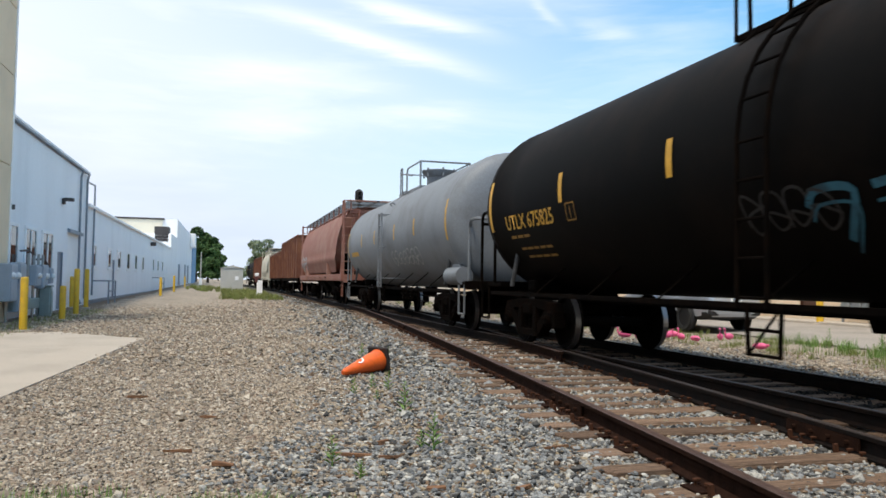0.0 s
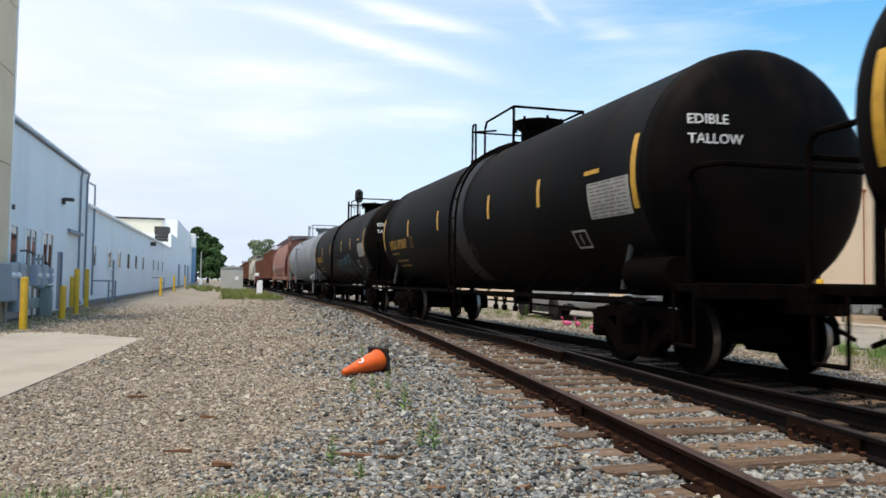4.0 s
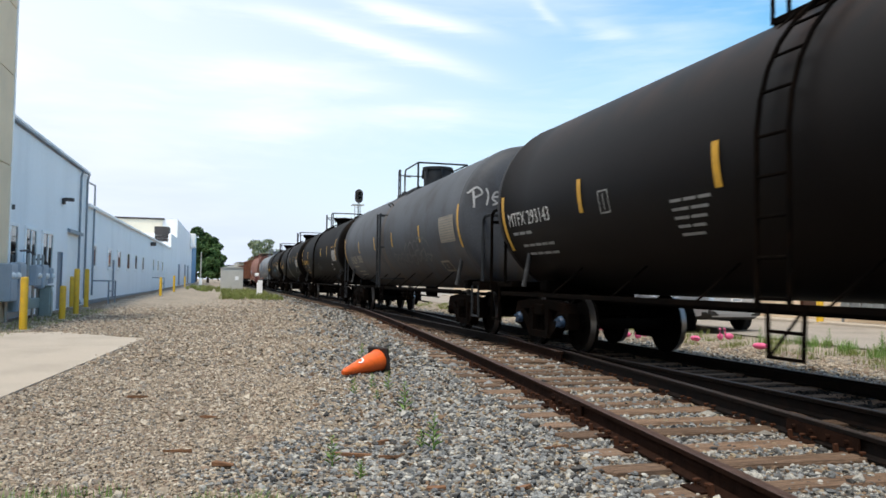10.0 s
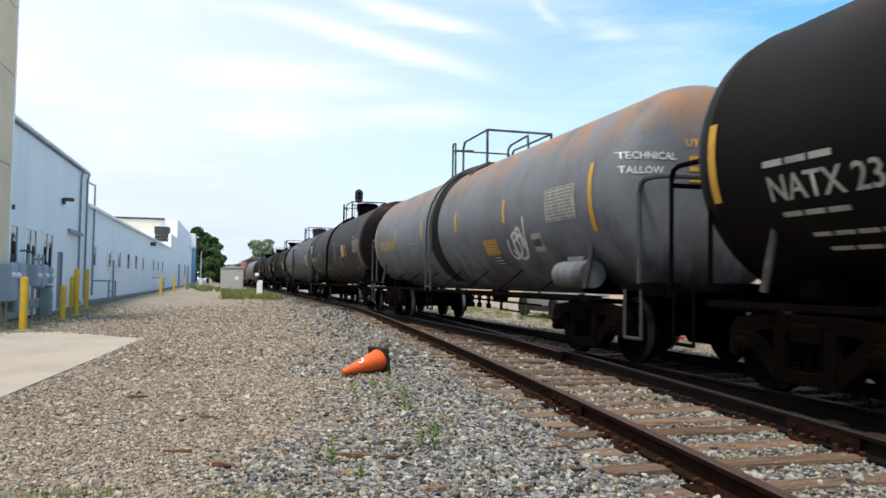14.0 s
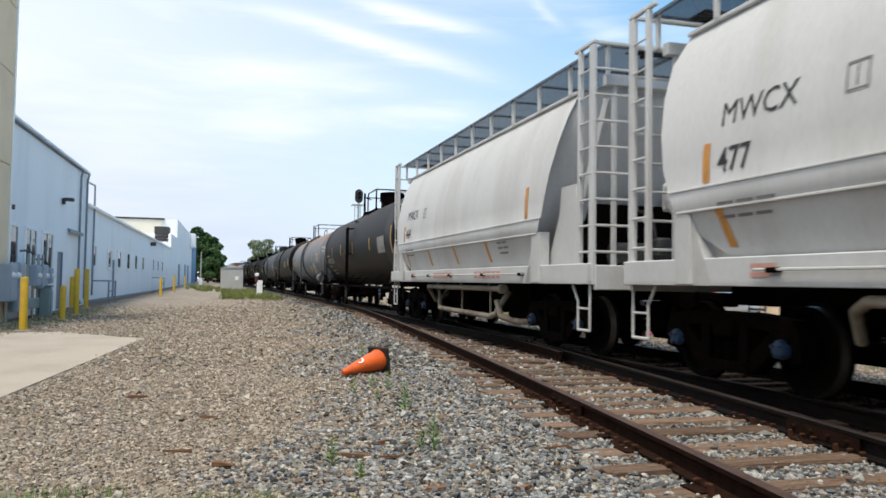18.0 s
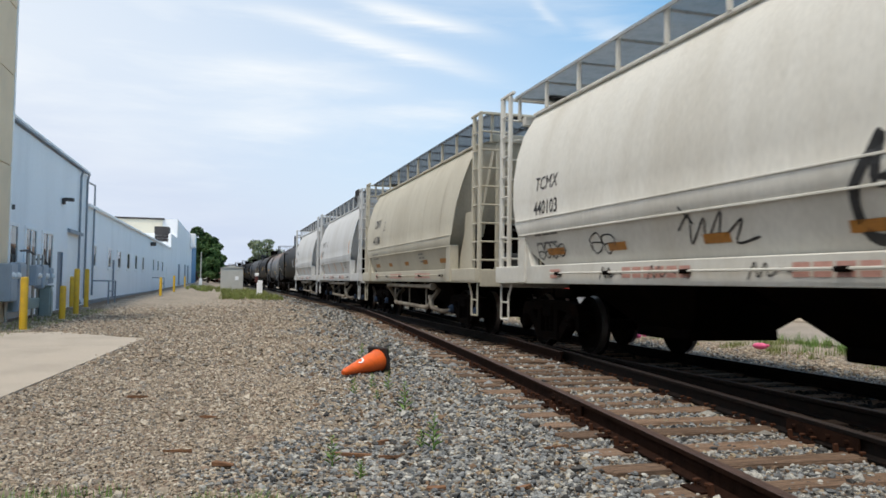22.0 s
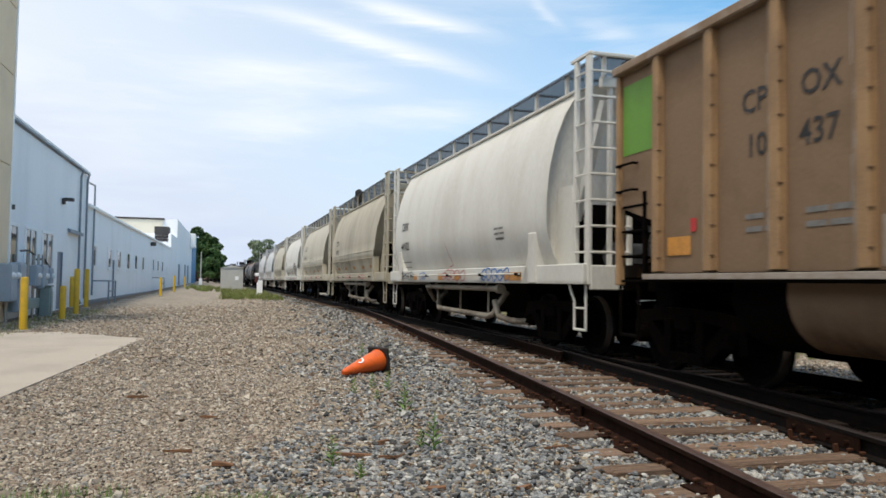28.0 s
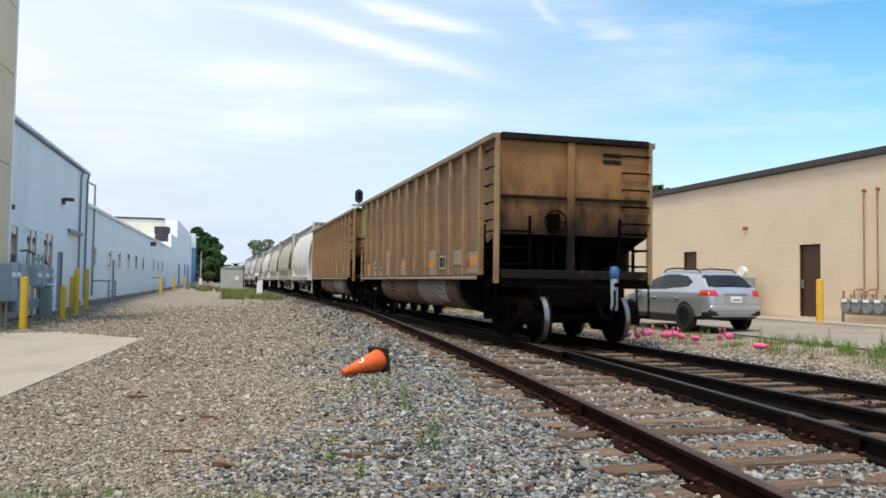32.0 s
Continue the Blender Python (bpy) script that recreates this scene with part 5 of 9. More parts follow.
def hopper_car(s20, paint, label, marks, number, mark_mat=None, pitch=13.6, blue=False, stripes=(), hop=HOP, key="a", pipes=True, mark_x=3.92, mark_z=2.72,
               mark_size=0.36, drop=0.52, top=4.42, board=None):
    es = -0.2  # the decks and ladders stand this far behind the body's middle
    car = start_car("hopper_car", s20, pitch, label, "cars of the freight train")
    mark_mat = mark_mat or M_LETTER_K
    p = paint.name
    board = board or M_MESHBOARD
    cpart("body", "hopper_body" + key + p, lambda: bm_hopper_body(hop), paint, car, smooth=True)
    for turn in (0, 180):
        cpart("side_sill", "hopper_sill%.1f%s" % (pitch, p), lambda: bm_hopper_sill(pitch), paint, car, (es, 0, 0), turn)
        cpart("end_deck", "hopper_deck%.1f%s" % (pitch, p), lambda: bm_hopper_deck(pitch), paint, car, (es, 0, 0), turn)
    for ox in (-1.9, 1.9):
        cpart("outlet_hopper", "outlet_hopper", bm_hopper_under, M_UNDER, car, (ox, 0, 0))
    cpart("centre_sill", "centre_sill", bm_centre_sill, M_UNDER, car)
    if pipes:
        cpart("discharge_pipe", "discharge_pipe", bm_discharge_pipe, M_DUSTYPIPE, car, label="painted steel discharge pipe", smooth=True)
    cpart("running_board", "roof_walk%.1f%.2f%s" % (pitch, top, board.name), lambda: bm_roof_walk(pitch, top), board, car, (es, 0, 0), label="perforated steel running board")
    wm = M_WALKGREY
    for turn in (0, 180):
        cpart("end_board", "walk_end%.1f%.2f%s" % (pitch, top, wm.name), lambda: bm_walk_end(pitch, top), wm, car, (es, 0, 0), turn, "steel grating end board")
        for k in range(11):
            cpart("bracket", "walk_bracket%.2f%s" % (top, p), lambda: bm_walk_bracket(top), paint, car, (es + (-pitch / 2 + 0.7 + k * (pitch - 1.4) / 10) * (1 if turn == 0 else -1), 0, 0), turn)
    cpart("roof_hatch", "hatches0" + p, bm_hatch, paint, car, (-3.9, 0, 0), smooth=True)
    for hx in (-1.3, 1.3, 3.9):
        cpart("roof_hatch", "hatches0" + p, bm_hatch, paint, car, (hx, 0, 0), smooth=True)
    for sg, turn in ((1, 0), (-1, 180)):
        l = cpart("corner_ladder", "corner_ladder%.1f%.2f%s" % (pitch, top, p), lambda: bm_corner_ladder(pitch, top - 0.06), paint, car, (es, 0, 0), turn)
        o = cpart("corner_ladder", "corner_ladder_far%.1f%.2f%s" % (pitch, top, p), lambda: mirrored(bm_corner_ladder(pitch, top - 0.06)), paint, car, (es, 0, 0), turn)
        e = pitch / 2 - 0.55
        for ld, f in ((l, 1), (o, -1)):
            ladder_bits(ld, pitch, f, paint, top - 0.06)
        for y in (0.95, -0.95):
            cpart("end_post", "end_post%.1f%s" % (pitch, p), lambda: box(B(), (e - 0.28, 0, 2.6), (0.06, 0.07, 2.85), 0.01), paint, car, (es, y, 0), turn)
            cpart("end_brace", "end_brace%.1f%s" % (pitch, p), lambda: prism(B(), [(e - 1.9, 1.2), (e - 1.75, 1.2), (e - 0.35, 3.7), (e - 0.5, 3.75)], -0.05, 0.05), paint, car, (es, y, 0), turn)
        for y in (1.3, -1.33) if turn else ():
            cpart("end_web", "end_web%.1f%s" % (pitch, p), lambda: prism(B(), [(e - 1.85, 1.22), (e - 0.72, 1.22), (e - 0.74, 2.2), (e - 0.8, 2.52), (e - 1.27, 2.52), (e - 1.34, 2.1)], 0, 0.03), paint, car, (es, -y - 0.03, 0), turn, "upright sheet under the slope")
        # an added near-black sheet stands for the shade in the end hollow
        if turn:
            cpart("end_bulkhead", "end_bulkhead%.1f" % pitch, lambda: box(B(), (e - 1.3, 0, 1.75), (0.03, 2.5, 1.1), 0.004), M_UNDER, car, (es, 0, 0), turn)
        cpart("end_beam", "end_beam%.1f%s" % (pitch, p), lambda: box(B(), (e - 0.28, 0, 3.95), (0.12, 2.2, 0.16), 0.01), paint, car, (es, 0, 0), turn)
        cpart("jacking_pad", "jack_pad%d%s" % (sg, p), bm_jack_pad if sg > 0 else lambda: mirrored(bm_jack_pad(), 0), paint, car, (sg * 4.72, 0, 0))
        coupler(car, sg * (pitch / 2 - 0.15), turn)
        truck(car, sg * 4.55, blue)
    brake = cpart("brake_cylinder", "hopper_brake_cylinder", lambda: rod(B(), (-0.3, 0, 0), (0.3, 0, 0), 0.17, 14), M_STRUT, car, (-pitch / 2 + 0.95, 0.5, 1.5), 90, "rusty brake cylinder", True)
    cpart("bracket", "hopper_brake_bracket", lambda: box(B(), (0, 0, -0.2), (0.5, 0.2, 0.16), 0.02), M_TRUCK, brake)
    cpart("valve", "hopper_brake_valve", lambda: pipe(box(B(), (0, 0, 0), (0.22, 0.26, 0.3), 0.04), [(0.0, 0.1, 0.15), (0.0, 0.16, 0.5), (0.05, 0.5, 0.55)], 0.025), M_STRUT, car, (-pitch / 2 + 0.85, 0.05, 1.6), 0, "rusty brake valve")
    cpart("hand_brake", "hand_brake" + p, bm_hand_brake, paint, car, (-pitch / 2 + 0.3, 0.1, 2.3), 180)
    if marks:
        lettering(marks, mark_size, on_hopper(mark_x, mark_z, hop), mark_mat, car, label="painted reporting mark")
        lettering(number, mark_size, on_hopper(mark_x, mark_z - drop, hop), mark_mat, car, label="painted car number")
        bars(car, [(0, 0, 0.9, 0.032), (0, -0.13, 0.8, 0.032)], 0, 0, M_INKGREY, "small painted lines of writing", on_hopper(mark_x, mark_z - drop - 0.33, hop))
    # weld seams with a little dirt in them, and the flange along the eave
    for x in (2.5, 0.85, -0.78, -2.42, -4.03) if paint not in (M_WHITECAR, M_PALECAR) else ():
        part("weld_seam", quad_strip(on_hopper(x, 0.0, hop, 0.006), 0, 0.02, 2.06, 3.9, 1, 8), M_SEAM, car)
    for turn in (0, 180):
        cpart("eave_flange", "eave_flange%s%.2f" % (p, hop[0][2]), lambda: box(B(), (0, hop[3][0] + 0.02, hop[3][1] + 0.02), (2 * hop[3][2], 0.07, 0.05), 0.01), paint, car, (0, 0, 0), turn)
        if hop is not HOP_SMOOTH and hop is not HOP_LONG:
            for zc, yc, xc in ((2.062, 1.562, 4.93), (1.832, 1.545, 4.78)):
                cpart("side_crease", "side_crease%.2f%s" % (zc, p), lambda: box(B(), (0, yc, zc), (2 * xc, 0.02, 0.026), 0.005), paint, car, (0, 0, 0), turn)
        cpart("latch_rod", "latch_rod" + p, lambda: rod(B(), (3.5, 1.545, 1.21), (-4.2, 1.545, 1.21), 0.014, 6), paint, car, (0, 0, 0), turn)
        for x in (3.25, 1.75, 0.0, -2.2, -4.1):
            cpart("latch", "latch", lambda: box(B(), (0, 1.53, 1.205), (0.16, 0.07, 0.05), 0.012), M_UNDER, car, (x if turn == 0 else -x, 0, 0), turn, "black latch handle")
    for x, z, w, h, lean, mm in stripes:
        put = on_hopper(x, z, hop)
        part("side_stripe", quad_strip(lambda u, v: put(u - lean * v, v), 0, w, 0, h, 1, 5), mm, car, "orange reflective stripe")
    return car


def mirrored(bm, axis=1):
    for v in bm.verts:
        v.co[axis] = -v.co[axis]
    bmesh.ops.reverse_faces(bm, faces=bm.faces)
    return bm


# ---- coal gondola with a tub between its trucks ----
def bm_gondola_side():
    """One side sheet, cut away over the end ladders at its foot."""
    bm = B()
    prism(bm, [(-6.84, 3.66), (-6.84, 2.0), (-6.1, 1.8), (-6.1, 1.18), (6.1, 1.18), (6.1, 1.8), (6.84, 2.0), (6.84, 3.66)], 1.50, 1.53)
    return bm


def bm_gondola_end():
    bm = B()
    box(bm, (6.84, 0, 2.8), (0.04, 3.0, 1.72))
    return bm


def bm_gondola_slope():
    """The slope sheet over the truck and the walls of the dark bay under it."""
    bm = B()
    prism(bm, [(6.80, 1.98), (4.6, 1.3), (4.6, 1.25), (6.80, 1.92)], -1.49, 1.49)
    box(bm, (6.55, 0.3, 1.55), (0.3, 0.14, 0.9), 0.01)
    box(bm, (6.55, -0.6, 1.55), (0.3, 0.14, 0.9), 0.01)
    box(bm, (5.4, 0, 1.45), (1.0, 0.7, 0.7), 0.02)
    return bm


def bm_gondola_posts():
    bm = B()
    box(bm, (0, 1.57, 2.42), (0.13, 0.1, 2.44), 0.012)
    return bm


def bm_gondola_cord(sg=1):
    """Top rim of one side."""
    bm = B()
    box(bm, (0, 1.56, 3.69), (13.8, 0.16, 0.11), 0.015)
    return bm


def bm_gondola_sill():
    bm = B()
    box(bm, (0, 0, 0.98), (14.2, 0.5, 0.32), 0.02)
    for s in (1, -1):
        box(bm, (s * 6.9, 0, 1.08), (0.1, 2.9, 0.2), 0.01)
        box(bm, (s * 6.1, 0, 1.1), (0.5, 2.9, 0.24), 0.02)
    return bm


def bm_tub():
    """The round belly between the trucks, on the near side of the centre sill."""
    y0, z0, r = 0.87, 1.0, 0.55
    rows = []
    for x in (-4.0, -3.98, 3.98, 4.0):
        f = 0.96 if abs(x) == 4.0 else 1.0
        rows.append([(x, y0 + r * f * math.cos(a), z0 + r * f * math.sin(a)) for a in [math.pi * 2 * k / 28 for k in range(28)]])
    return loft(B(), rows)


def bm_tub_end():
    """The near-black end of the belly: it drops and rounds off before the truck."""
    rows = []
    for x, f, dz in ((4.003, 0.97, 0.0), (4.3, 0.96, -0.05), (4.7, 0.92, -0.08), (5.0, 0.8, -0.08), (5.18, 0.6, -0.06), (5.26, 0.3, -0.04)):
        rows.append([(x, 0.8 + 0.55 * f * math.cos(a), 1.0 + dz + 0.55 * f * math.sin(a)) for a in [math.pi * 2 * k / 24 for k in range(24)]])
    return loft(B(), rows)


def loft(bm, rows, cap=True):
    """A skin over rings of points."""
    vs = [[bm.verts.new(p) for p in r] for r in rows]
    n = len(vs[0])
    for a, b in zip(vs, vs[1:]):
        for i in range(n):
            bm.faces.new((a[i], a[(i + 1) % n], b[(i + 1) % n], b[i]))
    if cap:
        bm.faces.new(vs[0])
        bm.faces.new(vs[-1])
    bmesh.ops.recalc_face_normals(bm, faces=bm.faces)
    return bm


def bm_gondola_corner(s=1):
    """Corner post, its bracing, grab irons and stirrup."""
    bm = B()
    box(bm, (6.86, 1.53, 2.4), (0.09, 0.09, 2.7), 0.01)
    return bm


def gondola_irons(car, turn, f):
    """Grab irons, ladder stiles and stirrup at one corner, all sooty black."""
    def at(x, y, z):
        return (x, f * y, z) if turn == 0 else (-x, -f * y, z)
    # the green panel leaves no room for the upper irons
    for k in range(5):
        z = 3.46 - 0.318 * k
        if not (turn == 180 and f == -1):
            cpart("grab_iron", "end_grab", lambda: pipe(B(), [(-0.06, -0.27, 0), (0, -0.27, 0), (0, 0.27, 0), (-0.06, 0.27, 0)], 0.016), M_UNDER, car, at(6.93, 1.22, z), turn)
        if turn == 0 and f == 1 and k < 3:
            continue
        cpart("grab_iron", "side_grab%d" % f, lambda: pipe(B(), [(-0.2, -0.07 * f, 0), (-0.2, 0, 0), (0.2, 0, 0), (0.2, -0.07 * f, 0)], 0.016), M_UNDER, car, at(6.62, 1.61, z), turn)
    for k in range(4):
        z = 2.0 - 0.3 * k
        cpart("rung", "end_low_rung", lambda: rod(B(), (0, -0.31, 0), (0, 0.31, 0), 0.016, 6), M_UNDER, car, at(6.86, 1.2, z), turn)
        cpart("rung", "side_low_rung", lambda: rod(B(), (-0.3, 0, 0), (0.3, 0, 0), 0.016, 6), M_UNDER, car, at(6.5, 1.53, z), turn)
    cpart("ladder_stile", "stile_a", lambda: box(B(), (0, 0, 0), (0.05, 0.05, 1.0)), M_UNDER, car, at(6.25, 1.53, 1.65), turn)
    cpart("ladder_stile", "stile_b", lambda: box(B(), (0, 0, 0), (0.05, 0.05, 1.15)), M_UNDER, car, at(6.86, 0.9, 1.7), turn)
    cpart("stirrup", "stirrup_g", lambda: pipe(B(), [(0.22, 0, 0.6), (0.22, 0, 0), (-0.22, 0, 0), (-0.22, 0, 0.6)], 0.022), M_UNDER, car, at(6.62, 1.53, 0.45), turn)


def end_marker(car):
    """The end-of-train device that hangs on the last coupler, and the air hose beside it."""
    d = part("end_of_train_device", lathe(B(), [(0.0, 0.0), (0.055, 0.0), (0.065, 0.05), (0.065, 0.6), (0.055, 0.66), (0.0, 0.66)], 16), M_EOT, car, "pale end-of-train device", True)
    d.matrix_local = pose(-7.5, -0.46, 0.6)
    part("cap", lathe(B(), [(0.07, 0.56), (0.085, 0.6), (0.085, 0.72), (0.06, 0.77), (0.0, 0.78)], 16), M_EOTBLUE, d, "blue cap", True)
    part("lamp", lathe(B(), [(0.0, 0.0), (0.04, 0.0), (0.04, 0.04), (0.0, 0.05)], 12, Matrix.Translation((-0.06, 0, 0.45)) @ Matrix.Rotation(radians(-90), 4, "Y")), M_UNDER, d)
    part("clamp", box(B(), (0.1, 0, 0.2), (0.24, 0.14, 0.2), 0.02), M_UNDER, d)
    part("air_hose", pipe(B(), [(-7.3, -0.2, 0.85), (-7.5, -0.22, 0.5), (-7.62, -0.32, 0.42), (-7.6, -0.42, 0.7), (-7.56, -0.44, 0.95)], 0.028), M_UNDER, car, "black air hose")


M_GREEN = mat("panel_green", (0.115, 0.28, 0.022), 0.55, vary=0.12, scale=3, bump=0.02)
M_PRIMER = mat("primer_grey", (0.33, 0.285, 0.245), 0.7, vary=0.3, scale=5, second=(0.26, 0.2, 0.15), bump=0.03)
M_TUB = mat("tub_grey_brown", (0.22, 0.15, 0.098), 0.7, spec=0.2, vary=0.3, scale=1.2, second=(0.16, 0.105, 0.068), grain=0.08, bump=0.03)
M_PRIMERDARK = mat("bolt_rust", (0.16, 0.095, 0.05), 0.8, vary=0.3, scale=8, bump=0.1)
M_FLANGE = mat("worn_pale_brown", (0.24, 0.165, 0.105), 0.7, spec=0.25, vary=0.3, scale=3, second=(0.33, 0.27, 0.22), grain=0.1, bump=0.03)
M_TAILRED = mat("red_paint_mark", (0.5, 0.03, 0.03), 0.6, vary=0.2, scale=8, bump=0)
M_SOOTRIM = mat("sooty_rim", (0.012, 0.010, 0.009), 0.8, spec=0.15, vary=0.4, scale=2, second=(0.03, 0.02, 0.014), bump=0.1)
M_EOT = mat("device_white", (0.36, 0.43, 0.50), 0.5, vary=0.1, scale=6, bump=0.02)
M_EOTBLUE = mat("device_blue", (0.05, 0.14, 0.36), 0.45, vary=0.15, scale=6, bump=0.02)
M_DUSTYPIPE = mat("dusty_pipe", (0.30, 0.265, 0.215), 0.7, spec=0.2, vary=0.35, scale=2, second=(0.13, 0.10, 0.075), bump=0.1)
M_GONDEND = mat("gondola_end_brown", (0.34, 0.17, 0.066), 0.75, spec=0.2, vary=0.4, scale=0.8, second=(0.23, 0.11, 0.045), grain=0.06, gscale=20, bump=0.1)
add_height_tint(M_GONDEND, (0.03, 0.019, 0.012), 3.6, 2.3)
add_height_tint(M_GONDEND, (0.012, 0.008, 0.006), 2.75, 1.9, 0.2)
# the tub's colour gets darker towards its bottom
add_height_tint(M_TUB, (0.05, 0.034, 0.024), 0.9, 0.45)
OR = mat("reflective_orange", (0.60, 0.27, 0.05), 0.5, vary=0.2, scale=8, bump=0)


def gondola_car(s20, label, marks, last=False):
    car = start_car("gondola_car", s20, 15.65, label, "cars of the freight train")
    for turn in (0, 180):
        cpart("side_sheet", "gondola_side", bm_gondola_side, M_GONDOLA, car, (0, 0, 0), turn, "brown painted side sheet")
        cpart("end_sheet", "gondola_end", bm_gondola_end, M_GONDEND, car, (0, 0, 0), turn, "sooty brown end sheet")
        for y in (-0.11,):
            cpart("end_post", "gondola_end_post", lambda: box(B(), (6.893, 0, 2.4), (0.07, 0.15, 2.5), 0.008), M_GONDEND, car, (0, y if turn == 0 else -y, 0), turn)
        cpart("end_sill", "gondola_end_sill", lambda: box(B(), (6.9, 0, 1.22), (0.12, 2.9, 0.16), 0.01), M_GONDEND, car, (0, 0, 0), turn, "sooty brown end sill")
        cpart("end_bar", "gondola_end_bar", lambda: box(B(), (6.883, 0, 2.62), (0.05, 2.9, 0.05), 0.006), M_SOOTRIM, car, (0, 0, 0), turn)
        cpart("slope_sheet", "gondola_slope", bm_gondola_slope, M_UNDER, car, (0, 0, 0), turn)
        for k in range(13):
            x = (5.9 - k) * (1 if turn == 0 else -1)
            cpart("post", "gondola_post", bm_gondola_posts, M_POST, car, (x, 0, 0), turn)
            cpart("post_flange", "gondola_flange", lambda: box(B(), (0.12, 1.542, 2.42), (0.1, 0.02, 2.44), 0.004), M_FLANGE, car, (x, 0, 0), turn, "paler worn post flange")
        for m in (False, True):
            cpart("corner_post", "gondola_corner%d" % m, lambda: mirrored(bm_gondola_corner()) if m else bm_gondola_corner(), M_POST, car, (0, 0, 0), turn)
            gondola_irons(car, turn, -1 if m else 1)
        truck(car, 6.1 if turn == 0 else -6.1)
        coupler(car, 7.15 if turn == 0 else -7.15, turn)
    for turn in (0, 180):
        cpart("top_rim", "gondola_cord", bm_gondola_cord, M_FLANGE, car, (0, 0, 0), turn, "pale worn top rim")
        cpart("end_rim", "gondola_end_cord", lambda: box(B(), (6.87, 0, 3.7), (0.18, 2.96, 0.12), 0.015), M_SOOTRIM, car, (0, 0, 0), turn, "sooty dark end rim")
    cpart("underframe", "gondola_sill", bm_gondola_sill, M_UNDER, car)
    for s in (1, -1):
        cpart("draft_gear", "draft_gear", lambda: box(B(), (0, 0, 0), (0.5, 1.7, 0.42), 0.05), M_UNDER, car, (s * 6.95, 0, 0.82))
    for s in (1, -1):
        cpart("lower_sill", "gondola_lower_sill", lambda: box(B(), (0, 0, 1.14), (12.3, 0.12, 0.1), 0.01), M_UNDER, car, (0, s * 1.58, 0))
    for turn in (0, 180):
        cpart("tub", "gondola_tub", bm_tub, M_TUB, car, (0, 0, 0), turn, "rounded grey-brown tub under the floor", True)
        for sg in (1, -1):
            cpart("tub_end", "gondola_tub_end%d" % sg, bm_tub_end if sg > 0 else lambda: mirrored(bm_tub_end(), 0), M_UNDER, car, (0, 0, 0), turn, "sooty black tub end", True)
    cpart("hand_brake", "hand_brake_g", bm_hand_brake, M_TRUCK, car, (-6.98, 0.45, 2.17), 180, "round hand brake wheel", True).scale = (0.75, 0.75, 0.75)
    flat = lambda x0, z0, lift=0.006: (lambda u, v: Vector((x0 - u, 1.53 + lift, z0 + v)))
    part("green_panel", quad_strip(flat(6.78, 2.63), 0, 0.68, 0, 0.86, 1, 1), M_GREEN, car, "bright green painted panel")
    for text, x, z in marks:
        lettering(text, 0.31, flat(x, z), M_LETTER_K, car, label="painted car marking")
    for x in (5.75, 2.5, 0.6, -0.65, -2.2, -5.36):
        q = flat(x, 1.38, 0.012)
        part("orange_reflector", quad_strip(q, 0, 0.45, 0, 0.2, 1, 1), OR, car, "orange reflector")
    for a, b, c, d in ((0, 0.45, 0, 0.04), (0, 0.45, 0.26, 0.3), (0, 0.05, 0.04, 0.26), (0.4, 0.45, 0.04, 0.26), (0.24, 0.28, 0.04, 0.26)):
        part("panel_frame", quad_strip(flat(-3.15, 1.34, 0.012), a, b, c, d, 1, 1), M_PLACARD, car, "white outlined panel")
    part("panel", quad_strip(flat(-3.2, 1.38, 0.008), 0, 0.35, 0, 0.22, 1, 1), M_SOOTRIM, car, "black panel in a white outline")
    part("red_mark", quad_strip(flat(-5.2, 1.37, 0.014), 0, 0.12, 0, 0.13, 1, 1), M_TAILRED, car, "small red mark")
    part("primer_patch", quad_strip(flat(-5.14, 1.24, 0.006), 0, 0.82, 0, 0.42, 1, 1), M_PRIMER, car, "pale primer patch")
    part("primer_patch", quad_strip(flat(-4.12, 1.42, 0.006), 0, 0.72, 0, 0.3, 1, 1), M_PRIMER, car, "pale primer patch")
    rnd = random.Random(int(s20))
    # pale primer: low panels under the writing, and narrow strips beside some posts
    for k in range(13):
        x = 5.9 - k
        if last and k in (0, 1, 2, 3, 5, 8) or k in (3, 8):
            part("primer_patch", quad_strip(flat(x - 0.1, 1.22, 0.004), 0, 0.86 if k else 0.5, 0, rnd.uniform(0.35, 0.75), 1, 1), M_PRIMER, car, "pale primer patch")
        for j in range(rnd.randrange(2, 5)):
            z = rnd.uniform(1.25, 3.2)
            part("primer_patch", quad_strip(flat(x + 0.2, z, 0.004), 0, 0.1, 0, rnd.uniform(0.12, 0.5), 1, 1), M_PRIMER, car, "pale primer patch")
        # weld tabs along the post
        for i in range(7):
            cpart("weld_tab", "weld_tab", lambda: box(B(), (0, 0, 0), (0.03, 0.045, 0.016), 0.003), M_PRIMERDARK, car, (x - 0.06, 1.6, 1.36 + 0.3 * i))
    if last:
        for z, m in ((1.52, "OX"), (1.36, "34")):
            bars(car, [(0, 0, 0.5, 0.07)], 0, 0, M_LETTER_K, "small painted line of writing", flat(4.55, z, 0.01))
            bars(car, [(0, 0, 0.55, 0.07)], 0, 0, M_LETTER_K, "small painted line of writing", flat(3.62, z, 0.01))
    part("red_mark", quad_strip(flat(5.3, 1.62, 0.012), 0, 0.1, 0, 0.14, 1, 1), M_TAILRED, car, "small red mark")
    on_tub = lambda x0, lift: (lambda u, v: Vector((x0 - u, 0.87 + (0.55 + lift) * math.cos(v / 0.55), 1.0 + (0.55 + lift) * math.sin(v / 0.55))))
